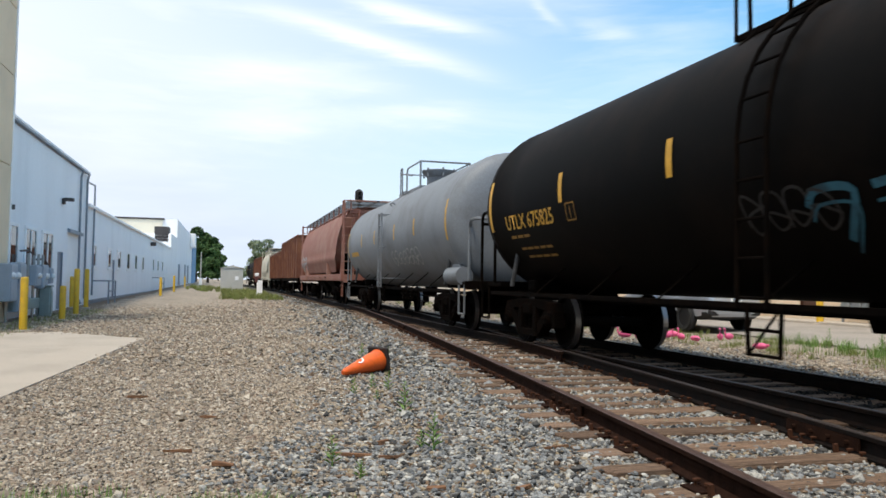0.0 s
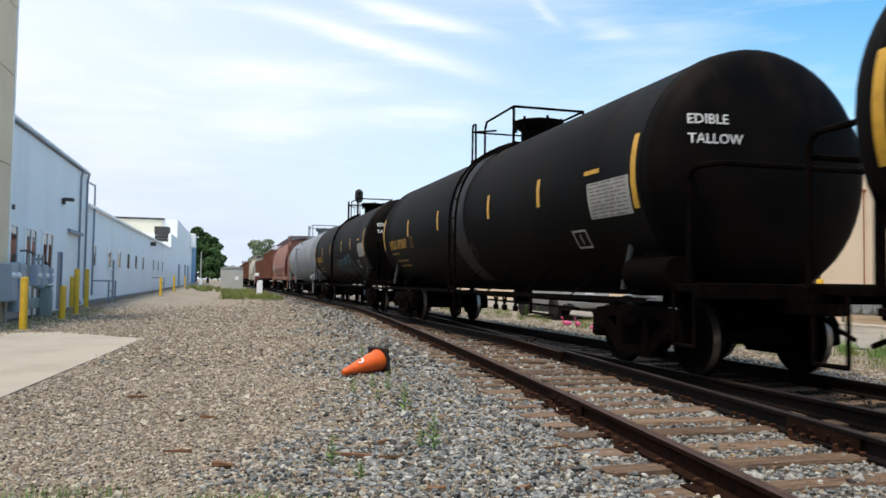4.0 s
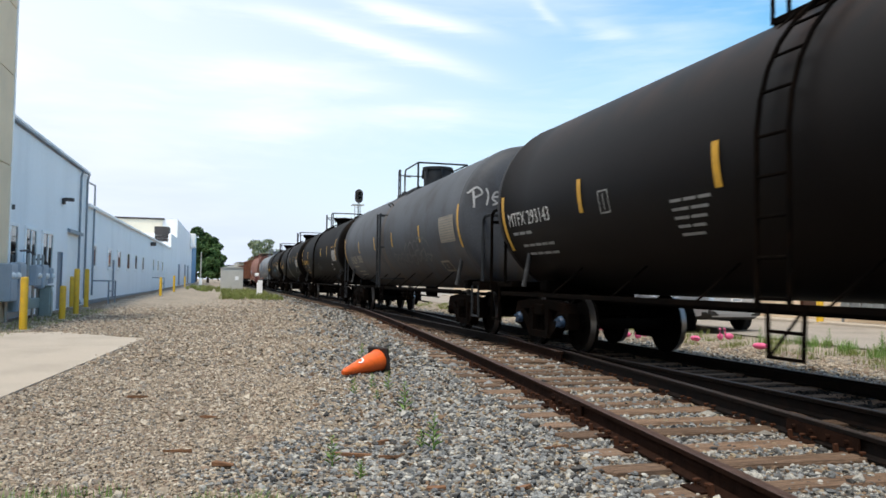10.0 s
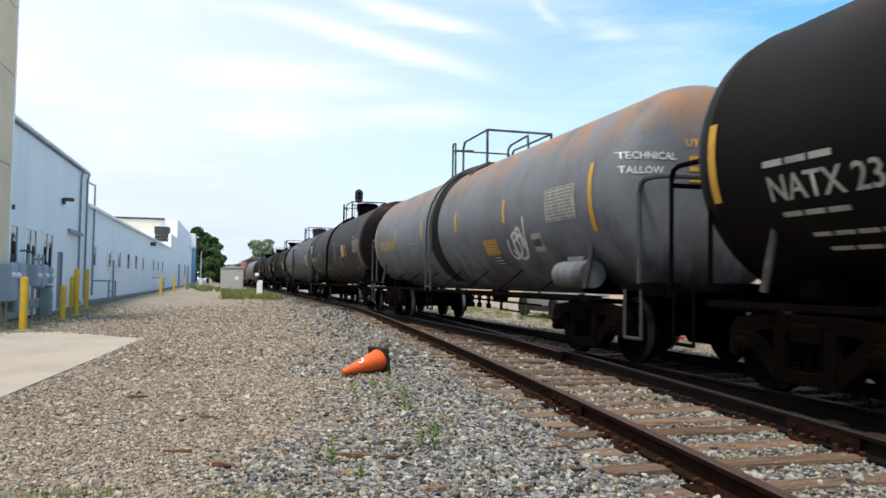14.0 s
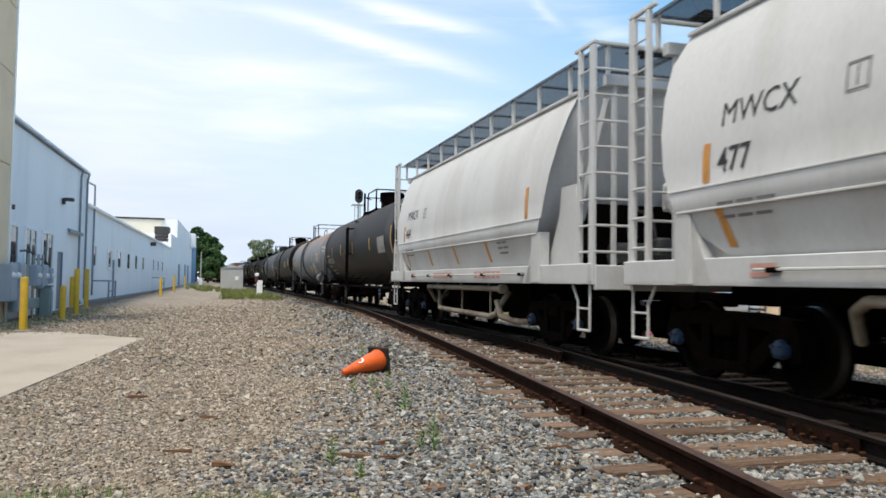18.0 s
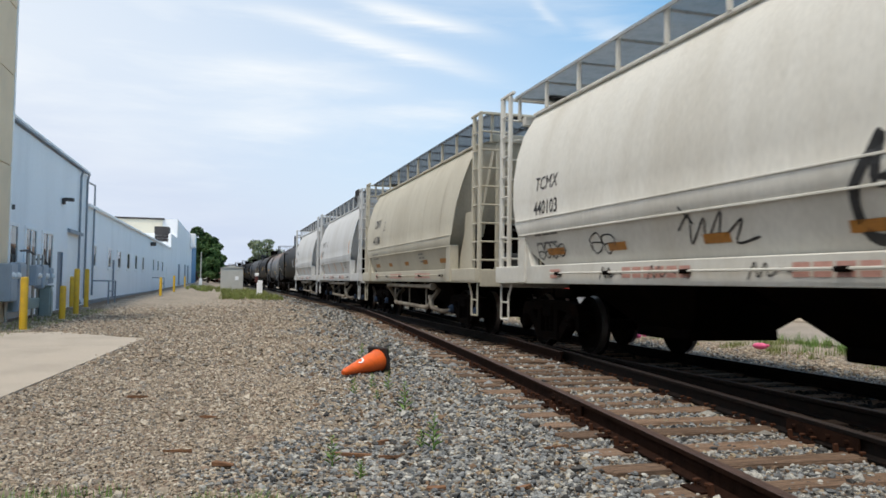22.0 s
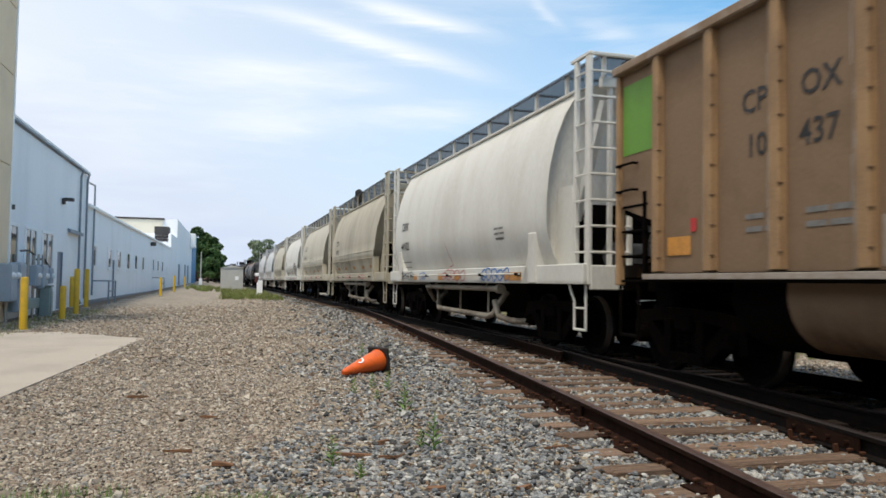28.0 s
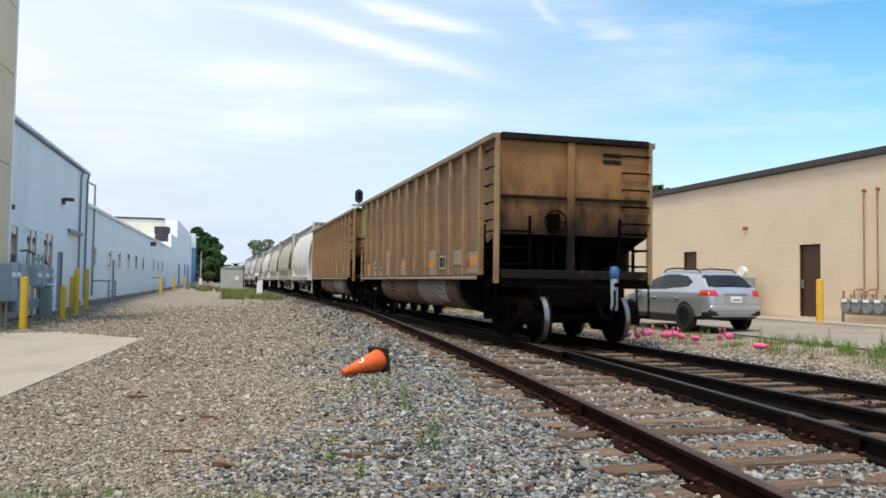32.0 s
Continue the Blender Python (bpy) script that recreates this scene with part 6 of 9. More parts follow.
    part("primer_patch", quad_strip(on_tub(-0.72, 0.004), 0, 1.75, -0.55, 0.2, 1, 8), M_PRIMER, car, "pale primer patch on the tub")
    part("primer_patch", quad_strip(on_tub(-2.49, 0.006), 0, 0.7, -0.42, 0.1, 1, 8), M_PLACARD, car, "white panel on the tub")
    for x0, ink in ((-2.55, M_INKGREY), (2.6, M_SOOTRIM)):
        bars(car, [(0, 0.0, 0.55, 0.05), (0.06, -0.12, 0.45, 0.05), (0, -0.24, 0.55, 0.05)], 0, 0, ink, "dark painted lines on the tub", on_tub(x0, 0.009))
    cpart("side_sill", "gondola_light_sill", lambda: box(B(), (0, 1.645, 1.15), (12.2, 0.02, 0.06), 0.004), M_PRIMER, car, label="pale scuffed side sill edge")
    bars(car, [(0, 0, 0.6, 0.05), (0, -0.12, 0.55, 0.05)], 0, 0, M_INKGREY, "small painted lines of writing", flat(4.4, 1.68))
    bars(car, [(0, 0, 0.6, 0.05), (0, -0.12, 0.55, 0.05)], 0, 0, M_INKGREY, "small painted lines of writing", flat(3.6, 1.68))
    return car


# ---- the train, from its head to its tail ----
M_WHITESPRAY = mat("white_spray", (0.34, 0.35, 0.36), 0.6, vary=0.5, scale=5, second=(0.16, 0.165, 0.17), bump=0)
M_FAINTSPRAY = mat("faint_spray", (0.018, 0.016, 0.015), 0.7, vary=0.4, scale=5, second=(0.008, 0.007, 0.0065), bump=0)
M_CYANSPRAY = mat("cyan_spray", (0.02, 0.11, 0.16), 0.7, vary=0.4, scale=4, second=(0.008, 0.04, 0.06), bump=0)
M_BLACKSPRAY = mat("black_spray", (0.02, 0.02, 0.022), 0.6, vary=0.3, scale=5, bump=0)
M_REDSPRAY = mat("red_spray", (0.45, 0.10, 0.10), 0.6, vary=0.3, scale=5, bump=0)
M_BLUESPRAY = mat("blue_spray", (0.08, 0.20, 0.50), 0.6, vary=0.3, scale=5, bump=0)
M_GREENSPRAY = mat("dark_green_spray", (0.12, 0.15, 0.12), 0.6, vary=0.3, scale=5, bump=0)
M_PLACARD = mat("placard_white", (0.42, 0.41, 0.38), 0.6, vary=0.2, scale=5, second=(0.28, 0.27, 0.25), bump=0)
M_PLACARDTAN = mat("placard_tan", (0.30, 0.26, 0.20), 0.6, vary=0.2, scale=5, bump=0)
M_SPILL = mat("spill_band", (0.004, 0.0042, 0.005), 0.45, spec=0.16, vary=0.3, scale=2.2, second=(0.016, 0.016, 0.018), grain=0.2, bump=0.05, stretch=(2.5, 1, 0.5))
_rg = random.Random(77)


def utlx(s20, marks, spill, graffiti, fore=0.0):
    car = tank_car(s20, M_BLACK, "black tank car with yellow stripes, yellow lettering and a white placard", half=7.53, tc=6.6, end_x=(7.43, -7.33 + fore * 1.1), hoop=-2.75 * fore, bent=True, marks=marks, mark_mat=M_LETTER_Y, big=False, platform_x=0.14 + fore * 2.45, ladder_x=-0.08 + fore * 1.3, man_x=-0.75 + fore * 4.6,
                   stripe=(4.35, 1.45, -2.05 + fore * 0.8, -4.41 + fore * 0.78), band=(0.75, M_SPILL) if spill and not fore else None)
    placard(car, 4.22, 3.92, 1.96, 2.22, M_DIMPRINT["lettering_yellow"], M_BLACK, line=0.022, frame_only=True, label="small yellow outlined box")
    placard(car, -6.1 + fore, -7.22 + fore, 1.93, 2.4, M_PLACARD, M_LETTER_K, 7)
    placard(car, -6.02 + fore, -6.45 + fore, 2.52, 2.58, M_LETTER_Y, M_LETTER_Y, 0, "yellow painted line")
    placard(car, -5.38 + fore, -5.81 + fore, 1.57, 1.82, M_PLACARD, M_LETTER_K, line=0.032, frame_only=True, label="white outlined panel")
    strokes(car, on_tank(0.4, tank_v(1.55)), scrawl(_rg, 1.2, 0.42, 4), 0.03, M_FAINTSPRAY)
    if graffiti:
        g = [[(0.0, 0.35), (0.15, 0.5), (0.55, 0.45), (0.3, 0.0)], [(0.75, 0.48), (1.35, 0.55), (1.05, 0.5), (1.2, 0.05)], [(1.55, 0.5), (2.6, 0.62), (2.1, 0.55), (2.35, -0.05), (1.6, 0.1)],
             [(2.8, 0.62), (3.3, 0.7), (3.15, 0.45), (2.85, 0.4)], [(2.8, 0.6), (2.9, -0.05)], [(3.5, 0.72), (4.15, -0.15)], [(1.6, 0.35), (2.0, 0.4)]]
        strokes(car, on_tank(-0.5, tank_v(1.45)), g, 0.075, M_CYANSPRAY, label="cyan spray-painted graffiti")
        strokes(car, on_tank(-0.5, tank_v(1.35)), g, 0.03, M_CYANSPRAY, label="thin cyan graffiti outline")
    return car


def head_words(car, half, rows, size, z, u, material):
    for k, r in enumerate(rows):
        lettering(r, size, on_head(half, z - k * size * 1.4, u), material, car, label="white words on the tank head")


c = tank_car(161.6, M_GREYTANK, "pale grey tank car with yellow stripes and white graffiti", half=7.0, tc=5.6, stripe=(3.9, 1.5, -1.5, -3.9), big=False, metal=M_GREYTANK, tank_mat=M_GREYTANK)
strokes(c, on_tank(-0.6, tank_v(1.5)), scrawl(_rg, 3.4, 0.5, 7), 0.05, M_WHITESPRAY)
bars(c, [(0.1, 0, 1.5, 0.16)], 6.3, tank_v(1.95), M_LETTER_Y, "faded yellow painted number")
c = utlx(144.35, "UTLX 675825", False, True)
head_words(c, 7.53, ("EDIBLE", "TALLOW"), 0.165, 2.93, -1.15, M_LETTER_W)
c = utlx(125.85, "UTLX 675867", True, False)
head_words(c, 7.53, ("EDIBLE", "TALLOW"), 0.165, 2.93, -1.15, M_LETTER_W)
c = utlx(107.4, "UTLX 675845", True, False, 0.4)
strokes(c, on_head(7.53, 2.75, -1.1), scrawl(_rg, 0.95, 0.28, 5), 0.045, M_WHITESPRAY)
bars(c, [(0.0, 0.0, 0.8, 0.1), (0.1, -0.2, 0.6, 0.07), (0.1, -0.34, 0.6, 0.07)], 0, 0, M_LETTER_Y, "yellow painted writing on the tank head", on_head(7.53, 2.95, -0.2))
strokes(c, on_tank(5.0, tank_v(1.6)), scrawl(_rg, 0.6, 0.4, 2), 0.03, M_WHITESPRAY)
c = tank_car(89.7, M_DARKTANK, "slate grey tank car streaked with grime, graffiti on its head", marks="SHQX  9988", mark_mat=M_PLACARDTAN, mark_size=0.4, mark_z=1.72, wide=1.08, stripe=(4.54, 1.6, -1.09, -4.35), platform_x=0.36, ladder_x=0.34, man_x=-0.47, res_x=None,
             stripe_z=(2.04, 2.46), end_z=(1.79, 2.68), metal=mat("blue_grey_metal", (0.022, 0.025, 0.03), 0.6, spec=0.2, vary=0.3, scale=6, bump=0.1), band=(0.5, mat("rust_streak_band", (0.05, 0.04, 0.034), 0.6, vary=0.3, scale=2.5, second=(0.085, 0.06, 0.045), stretch=(3, 1, 0.4), bump=0.05)))
placard(c, -6.25, -7.4, 1.94, 2.5, M_PLACARDTAN, M_LETTER_K, 7, "tan placard with lines of small print")
placard(c, -5.5, -6.2, 1.32, 1.56, M_PLACARDTAN, M_LETTER_K, frame_only=True, label="tan outlined panel")
M_CHALK = mat("chalky_spray", (0.13, 0.13, 0.13), 0.7, vary=0.5, scale=4, second=(0.06, 0.062, 0.066), bump=0)
strokes(c, on_tank(-1.0, tank_v(1.45)), scrawl(_rg, 1.2, 0.5, 3), 0.03, M_CHALK)
strokes(c, on_tank(-2.4, tank_v(1.5)), scrawl(_rg, 2.6, 0.7, 5), 0.045, M_CHALK)
strokes(c, on_head(7.85, 2.58, -1.37), [[(0.06, 0.0), (0.05, 0.35)], [(-0.05, 0.3), (0.12, 0.42), (0.22, 0.3), (0.06, 0.2)], [(0.3, 0.05), (0.34, 0.25), (0.3, 0.4)], [(0.5, 0.12), (0.42, 0.2), (0.5, 0.33), (0.62, 0.25), (0.55, 0.12), (0.42, 0.06)],
                                      [(0.6, 0.05), (0.72, 0.3), (0.8, 0.02), (0.7, -0.08)], [(0.45, 0.22), (0.6, 0.24)]], 0.04, M_WHITESPRAY)
bars(c, [(0.0, 0.0, 0.6, 0.1), (0.1, -0.16, 0.45, 0.05), (0.1, -0.27, 0.45, 0.05)], 0, 0, M_PLACARDTAN, "faded tan writing on the tank head", on_head(7.85, 2.72, -0.45))
c = tank_car(71.7, M_BROWNTANK, "brown-black tank car with white lettering and a yellow placard", marks="MTFX 293143", mark_mat=M_LETTER_W, mark_at=7.4, mark_size=0.32, mark_z=2.02,
             stripe=(4.55, 1.42, -1.2, -4.38), stripe_z=(2.04, 2.5), end_z=(1.63, 2.55), ladder_x=0.45, platform_x=0.35, man_x=-0.62, blue=True, wide=0.95, half=7.81, tc=6.9, end_x=(7.6, -7.46), bent=True)
lettering("MTFX", 0.2, on_head(7.81, 2.95, -0.75), M_LETTER_W, c, label="white letters on the tank head")
bars(c, [(0.62, 0.03, 0.6, 0.13)], 0, 0, M_LETTER_W, "white painted number on the tank head", on_head(7.81, 2.95, -0.75))
bars(c, [(0.15, 0.0, 0.7, 0.05), (0.15, -0.1, 0.6, 0.05)], 0, 0, M_DIMPRINT["lettering_white"], "small white lines of print", on_head(7.81, 2.8, -0.75))
bars(c, [(0.1, -0.1 * k, 0.5, 0.045) for k in range(6)], 0, 0, M_DIMPRINT["lettering_white"], "small white lines of print", on_head(7.81, 2.35, -0.4))
placard(c, -3.2, -3.92, 2.04, 2.5, M_YELLOW, M_LETTER_K, 6, "yellow warning placard")
DIM = M_DIMPRINT["lettering_white"]
bars(c, [(0.0, 0.0, 0.55, 0.05)], -6.12, tank_v(2.65), DIM, "small white lines of print")
placard(c, -6.12, -7.2, 2.12, 2.59, DIM, M_BLACK, 9)
bars(c, [(0.0, 0.0, 0.3, 0.1)], -6.05, tank_v(1.53), DIM, "small white panel")
bars(c, [(0.0, 0.0, 0.4, 0.035), (0.0, -0.09, 0.45, 0.035)], -0.7, tank_v(2.7), DIM, "small white lines of print")
bars(c, [(0.0, -0.1 * k, 0.55, 0.035) for k in range(4)], -0.74, tank_v(2.08), DIM, "small white lines of print")
bars(c, [(0.0, 0.0, 0.9, 0.035), (0.0, -0.1, 0.3, 0.035), (0.1, -0.2, 0.5, 0.035), (0.2, -0.3, 0.35, 0.035)], -2.3, tank_v(2.0), DIM, "small white lines of print")
bars(c, [(0.1, -0.1 * k, 0.8 - 0.08 * k, 0.035) for k in range(5)], 2.45, tank_v(1.97), DIM, "small white lines of print")
placard(c, 4.0, 3.72, 1.98, 2.28, DIM, M_BLACK, line=0.022, frame_only=True, label="small white outlined box")
TANK_R, TANK_Z = 1.45, 2.34
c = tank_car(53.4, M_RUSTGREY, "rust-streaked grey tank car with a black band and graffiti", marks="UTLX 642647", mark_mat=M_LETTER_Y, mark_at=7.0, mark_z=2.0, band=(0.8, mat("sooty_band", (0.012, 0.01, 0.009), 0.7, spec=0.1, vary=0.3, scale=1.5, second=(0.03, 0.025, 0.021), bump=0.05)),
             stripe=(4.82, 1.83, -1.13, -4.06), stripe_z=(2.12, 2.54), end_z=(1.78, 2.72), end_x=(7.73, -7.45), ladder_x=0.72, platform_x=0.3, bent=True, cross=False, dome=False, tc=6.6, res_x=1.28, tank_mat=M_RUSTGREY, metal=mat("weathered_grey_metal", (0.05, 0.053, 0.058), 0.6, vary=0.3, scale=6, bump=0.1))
placard(c, -2.72, -3.46, 1.59, 1.87, M_YELLOW, M_LETTER_K, 5, "yellow warning placard")
placard(c, -2.98, -3.46, 1.41, 1.565, M_BLACKSPRAY, M_LETTER_W, 3, "black notice with white print")
placard(c, -5.14, -5.55, 1.58, 1.87, M_PLACARD, M_BLACKSPRAY, 1, "white and black outlined panel")
placard(c, -5.9, -6.97, 2.0, 2.5, M_PLACARD, M_LETTER_K, 7)
strokes(c, on_tank(-3.95, tank_v(1.48)), [[(0.1, 0.4), (0.05, 0.1), (0.3, 0.05), (0.35, 0.45), (0.4, 0.1), (0.6, 0.2), (0.55, 0.5), (0.75, 0.55), (0.7, 0.2)], [(0.4, 0.35), (0.8, 0.45), (0.85, 0.15)], [(1.0, 0.75), (0.9, 0.25)],
                                         [(0.2, 0.2), (0.35, 0.05), (0.6, 0.02), (0.8, 0.15), (0.75, 0.4), (0.5, 0.5), (0.3, 0.42)]], 0.06, M_LETTER_W, label="white spray-painted graffiti")
strokes(c, on_tank(3.3, tank_v(1.75)), scrawl(_rg, 0.9, 0.35, 2), 0.03, M_WHITESPRAY)
head_words(c, 7.85, ("TECHNICAL", "TALLOW"), 0.135, 2.68, -1.37, M_LETTER_W)
lettering("UTLX", 0.15, on_head(7.85, 2.86, -0.5), M_LETTER_Y, c, label="yellow letters on the tank head")
bars(c, [(0.0, -0.14 * k, 0.5, 0.06) for k in range(3)], 0, 0, M_LETTER_Y, "yellow lines of print on the tank head", on_head(7.85, 2.68, -0.45))
TANK_R, TANK_Z = 1.49, 2.4
c = tank_car(35.4, M_BROWNTANK, "black tank car with white lettering and faded graffiti", marks="NATX 231035", mark_mat=M_PLACARD, mark_at=6.95, mark_size=0.34, mark_z=1.84, stripe=(5.14, 2.49, -0.6, -4.2), stripe_z=(2.1, 2.53), end_z=(1.9, 2.7))
bars(c, [(0.0, 0.32, 0.9, 0.06)], 6.95, tank_v(1.84), M_PLACARD, "small white lines of print")
strokes(c, on_tank(1.9, tank_v(1.7)), scrawl(_rg, 1.2, 0.6, 3), 0.04, mat("tan_spray", (0.22, 0.13, 0.08), 0.6, vary=0.4, scale=4, bump=0))
strokes(c, on_tank(4.4, tank_v(1.6)), scrawl(_rg, 0.7, 0.25, 2), 0.03, mat("rust_spray", (0.10, 0.03, 0.02), 0.6, vary=0.4, scale=4, bump=0))
placard(c, -5.6, -6.7, 1.95, 2.45, M_PLACARD, M_LETTER_K, 6)
OC = mat("faded_orange_tape", (0.36, 0.15, 0.02), 0.6, vary=0.3, scale=6, bump=0)
LEAN = tuple((x, 1.44, 0.12, 0.4, 0.27, OR) for x in (4.02, 1.84, -0.24, -2.31)) + ((-4.3, 2.1, 0.12, 0.5, 0.0, OR), (4.3, 2.1, 0.12, 0.4, 0.0, OR))
SQUARE = tuple((x, 1.49, w, 0.1, 0.0, OC) for x, w in ((3.8, 0.6), (1.85, 0.45), (-0.22, 0.45), (-2.19, 0.45), (-3.76, 0.6)))


def sill_print(car, color, n=3):
    """Faded red warnings along the side sill."""
    flat = lambda x0, z0: (lambda u, v: Vector((x0 - u, 1.506, z0 + v)))
    for x in (1.4, -1.6)[:n]:
        bars(car, [(0, 0.0, 1.5, 0.05), (0, -0.08, 1.5, 0.05)], 0, 0, color, "faded red line of print", flat(x, 1.22))
    bars(car, [(0, 0, 0.4, 0.05), (0, -0.08, 0.3, 0.05)], 0, 0, color, "faded red line of print", flat(3.6, 1.22))


M_REDPRINT = mat("faded_red_print", (0.55, 0.30, 0.25), 0.6, vary=0.2, scale=8, bump=0)


def small_print(car, x, z, hop=HOP):
    bars(car, [(0, 0, 0.5, 0.035), (0, -0.09, 0.55, 0.035), (0.05, -0.18, 0.45, 0.035)], 0, 0, M_INKGREY, "small painted lines of writing", on_hopper(x, z, hop))


for s20, num in ((21.4, "464"), (7.9, "477")):
    c = hopper_car(s20, M_WHITECAR, "white covered hopper car with orange stripes", "MWCX", num, stripes=LEAN, blue=True, mark_x=4.05, mark_z=2.64, mark_size=0.34, drop=0.46)
    placard(c, 2.4, 2.16, 2.6, 2.84, M_INKGREY, M_INKGREY, line=0.018, frame_only=True, label="small black outlined box", put=on_hopper(2.4, TANK_Z, lift=0.008))
    sill_print(c, M_REDPRINT)
    small_print(c, -2.9, 1.75)
c = hopper_car(-5.6, M_CREAMCAR, "cream covered hopper car, dusty and stained", "CBFX", "441306", stripes=SQUARE, blue=True)
sill_print(c, M_REDPRINT)
small_print(c, -1.9, 1.72)
placard(c, 2.45, 2.2, 2.58, 2.84, M_INKGREY, M_INKGREY, line=0.018, frame_only=True, label="small black outlined box", put=on_hopper(2.45, TANK_Z, lift=0.008))
c = hopper_car(-19.25, M_PALECAR, "pale covered hopper car with bold black graffiti", "TCMX", "440103", board=M_MESHPALE, pipes=False, stripes=SQUARE, mark_x=4.15, mark_z=2.5, mark_size=0.3, drop=0.38)
sill_print(c, M_REDPRINT)
put = on_hopper(-2.3, 1.36)
strokes(c, put, [[(0.35, 0.05), (0.08, 0.1), (0.0, 0.4), (0.2, 0.72), (0.3, 0.85), (0.25, 0.5), (0.5, 0.62), (0.42, 0.85), (0.6, 0.72)], [(0.35, 0.35), (0.55, 0.5), (0.75, 0.35), (0.6, 0.12), (0.35, 0.05)],
                 [(0.6, 0.6), (0.85, 0.75), (1.15, 0.8), (1.35, 0.55), (1.3, 0.15), (0.95, 0.0), (0.5, 0.0)], [(0.9, 0.65), (1.15, 0.62), (1.2, 0.3), (0.9, 0.1)], [(1.35, 0.55), (1.75, 0.6), (2.0, 0.3), (2.15, 0.0), (1.5, 0.05), (1.3, 0.12)],
                 [(1.55, 0.45), (1.6, 0.2)], [(0.45, 0.9), (0.6, 0.7), (0.75, 0.85)]], 0.10, M_BLACKSPRAY, label="bold black spray-painted graffiti")
strokes(c, on_hopper(0.2, 1.4), [[(0, 0.25), (0.25, 0.4), (0.2, 0.1), (0.5, 0.35), (0.45, 0.1), (0.8, 0.4), (0.7, 0.12), (1.1, 0.3), (0.95, 0.08), (1.3, 0.12)], [(0.1, 0.5), (0.3, 0.3)]], 0.025, M_BLACKSPRAY, label="thin black graffiti")
strokes(c, on_hopper(4.2, 1.4), scrawl(_rg, 1.0, 0.3, 4), 0.02, M_BLACKSPRAY, label="thin black graffiti")
strokes(c, on_hopper(2.4, 1.45), scrawl(_rg, 0.7, 0.3, 2), 0.02, M_BLACKSPRAY, label="thin black graffiti")
for x in (2.0, 0.8, -1.0, -3.6):
    flat = lambda u, v: Vector((x - u, 1.507, 1.12 + v))
    strokes(c, flat, [[(0, 0.0), (0.1, 0.16), (0.15, 0.02), (0.25, 0.15), (0.3, 0.03), (0.45, 0.1), (0.6, 0.06)]], 0.018, M_BLACKSPRAY, label="thin black graffiti")
c = hopper_car(-32.7, M_CREAMCAR, "cream covered hopper car with thin green graffiti", "CBFX", "441416", blue=True, pipes=False, stripes=SQUARE)
sill_print(c, M_REDPRINT)
small_print(c, -1.6, 1.72)
strokes(c, on_hopper(1.7, 1.36), [[(0.0, 0.3), (0.1, 0.65), (0.4, 0.7), (0.35, 0.35), (0.6, 0.1)], [(0.35, 0.5), (0.5, 0.75), (0.75, 0.7), (0.9, 0.2)], [(0.7, 0.75), (0.95, 0.95), (1.1, 0.75), (1.25, 0.2)], [(1.15, 0.8), (1.5, 0.9), (1.75, 0.75), (1.6, 0.1), (1.4, 0.02)],
                                 [(1.8, 0.8), (2.1, 0.85), (2.3, 0.6), (2.35, 0.1), (2.0, 0.0)], [(2.4, 0.75), (2.7, 0.8), (2.9, 0.3), (2.6, 0.05)], [(3.0, 0.55), (3.3, 0.5), (3.45, 0.25), (3.2, 0.15), (3.0, 0.4)], [(0.2, 0.25), (0.6, 0.3), (0.8, 0.02)]],
        0.03, M_GREENSPRAY, label="thin dark green graffiti loops")
placard(c, -2.65, -3.4, 1.62, 1.86, M_PLACARD, M_BLACKSPRAY, 1, "black and white outlined panel", put=on_hopper(-2.65, TANK_Z, lift=0.0))
c = hopper_car(-46.1, M_TANCAR, "tan covered hopper car, dusty, with faint graffiti", "TCMX", "441076", stripes=SQUARE, mark_z=2.5, mark_size=0.3, drop=0.38)
sill_print(c, M_REDPRINT)
strokes(c, on_hopper(2.8, 1.45), scrawl(_rg, 2.6, 0.5, 6), 0.03, mat("grey_spray", (0.22, 0.20, 0.175), 0.6, vary=0.3, scale=5, bump=0), label="faint grey graffiti")
c = hopper_car(-59.5, M_PALECAR, "pale covered hopper car with red and blue graffiti along its sill", "CBFX", "441022", hop=HOP_SMOOTH, key="smooth", top=4.3, mark_z=2.4, mark_size=0.3, mark_x=4.5)
flat = lambda x0, z0: (lambda u, v: Vector((x0 - u, 1.506, z0 + v)))
strokes(c, flat(4.6, 1.1), scrawl(_rg, 1.3, 0.2, 5), 0.022, M_BLACKSPRAY, label="thin black graffiti")
strokes(c, flat(0.6, 1.08), scrawl(_rg, 1.7, 0.24, 5), 0.022, M_REDSPRAY, label="red spray-painted graffiti")
strokes(c, flat(2.6, 1.1), scrawl(_rg, 0.6, 0.18, 3), 0.02, M_BLUESPRAY, label="blue spray-painted graffiti")
strokes(c, flat(-2.1, 1.08), scrawl(_rg, 1.5, 0.24, 5), 0.03, M_BLUESPRAY, label="blue spray-painted graffiti")
strokes(c, on_hopper(0.3, 1.4), [[(0, 0.0), (0.3, 0.05), (0.15, 0.3), (0.1, 0.5)]], 0.02, M_REDSPRAY, label="red spray-painted graffiti")
for x in (3.2, 0.9, -0.4, -3.4):
    part("orange_reflector", quad_strip(flat(x, 1.1), 0, 0.35 if x > -3 else 0.8, 0, 0.14, 1, 1), OR, c, "orange reflector")
small_print(c, -3.0, 2.0)
gondola_car(-73.9, "brown coal gondola car with a green panel and orange reflectors", (("CP", 4.46, 2.68), ("OX", 3.66, 2.68), ("10", 4.4, 2.26), ("437", 3.68, 2.26)))
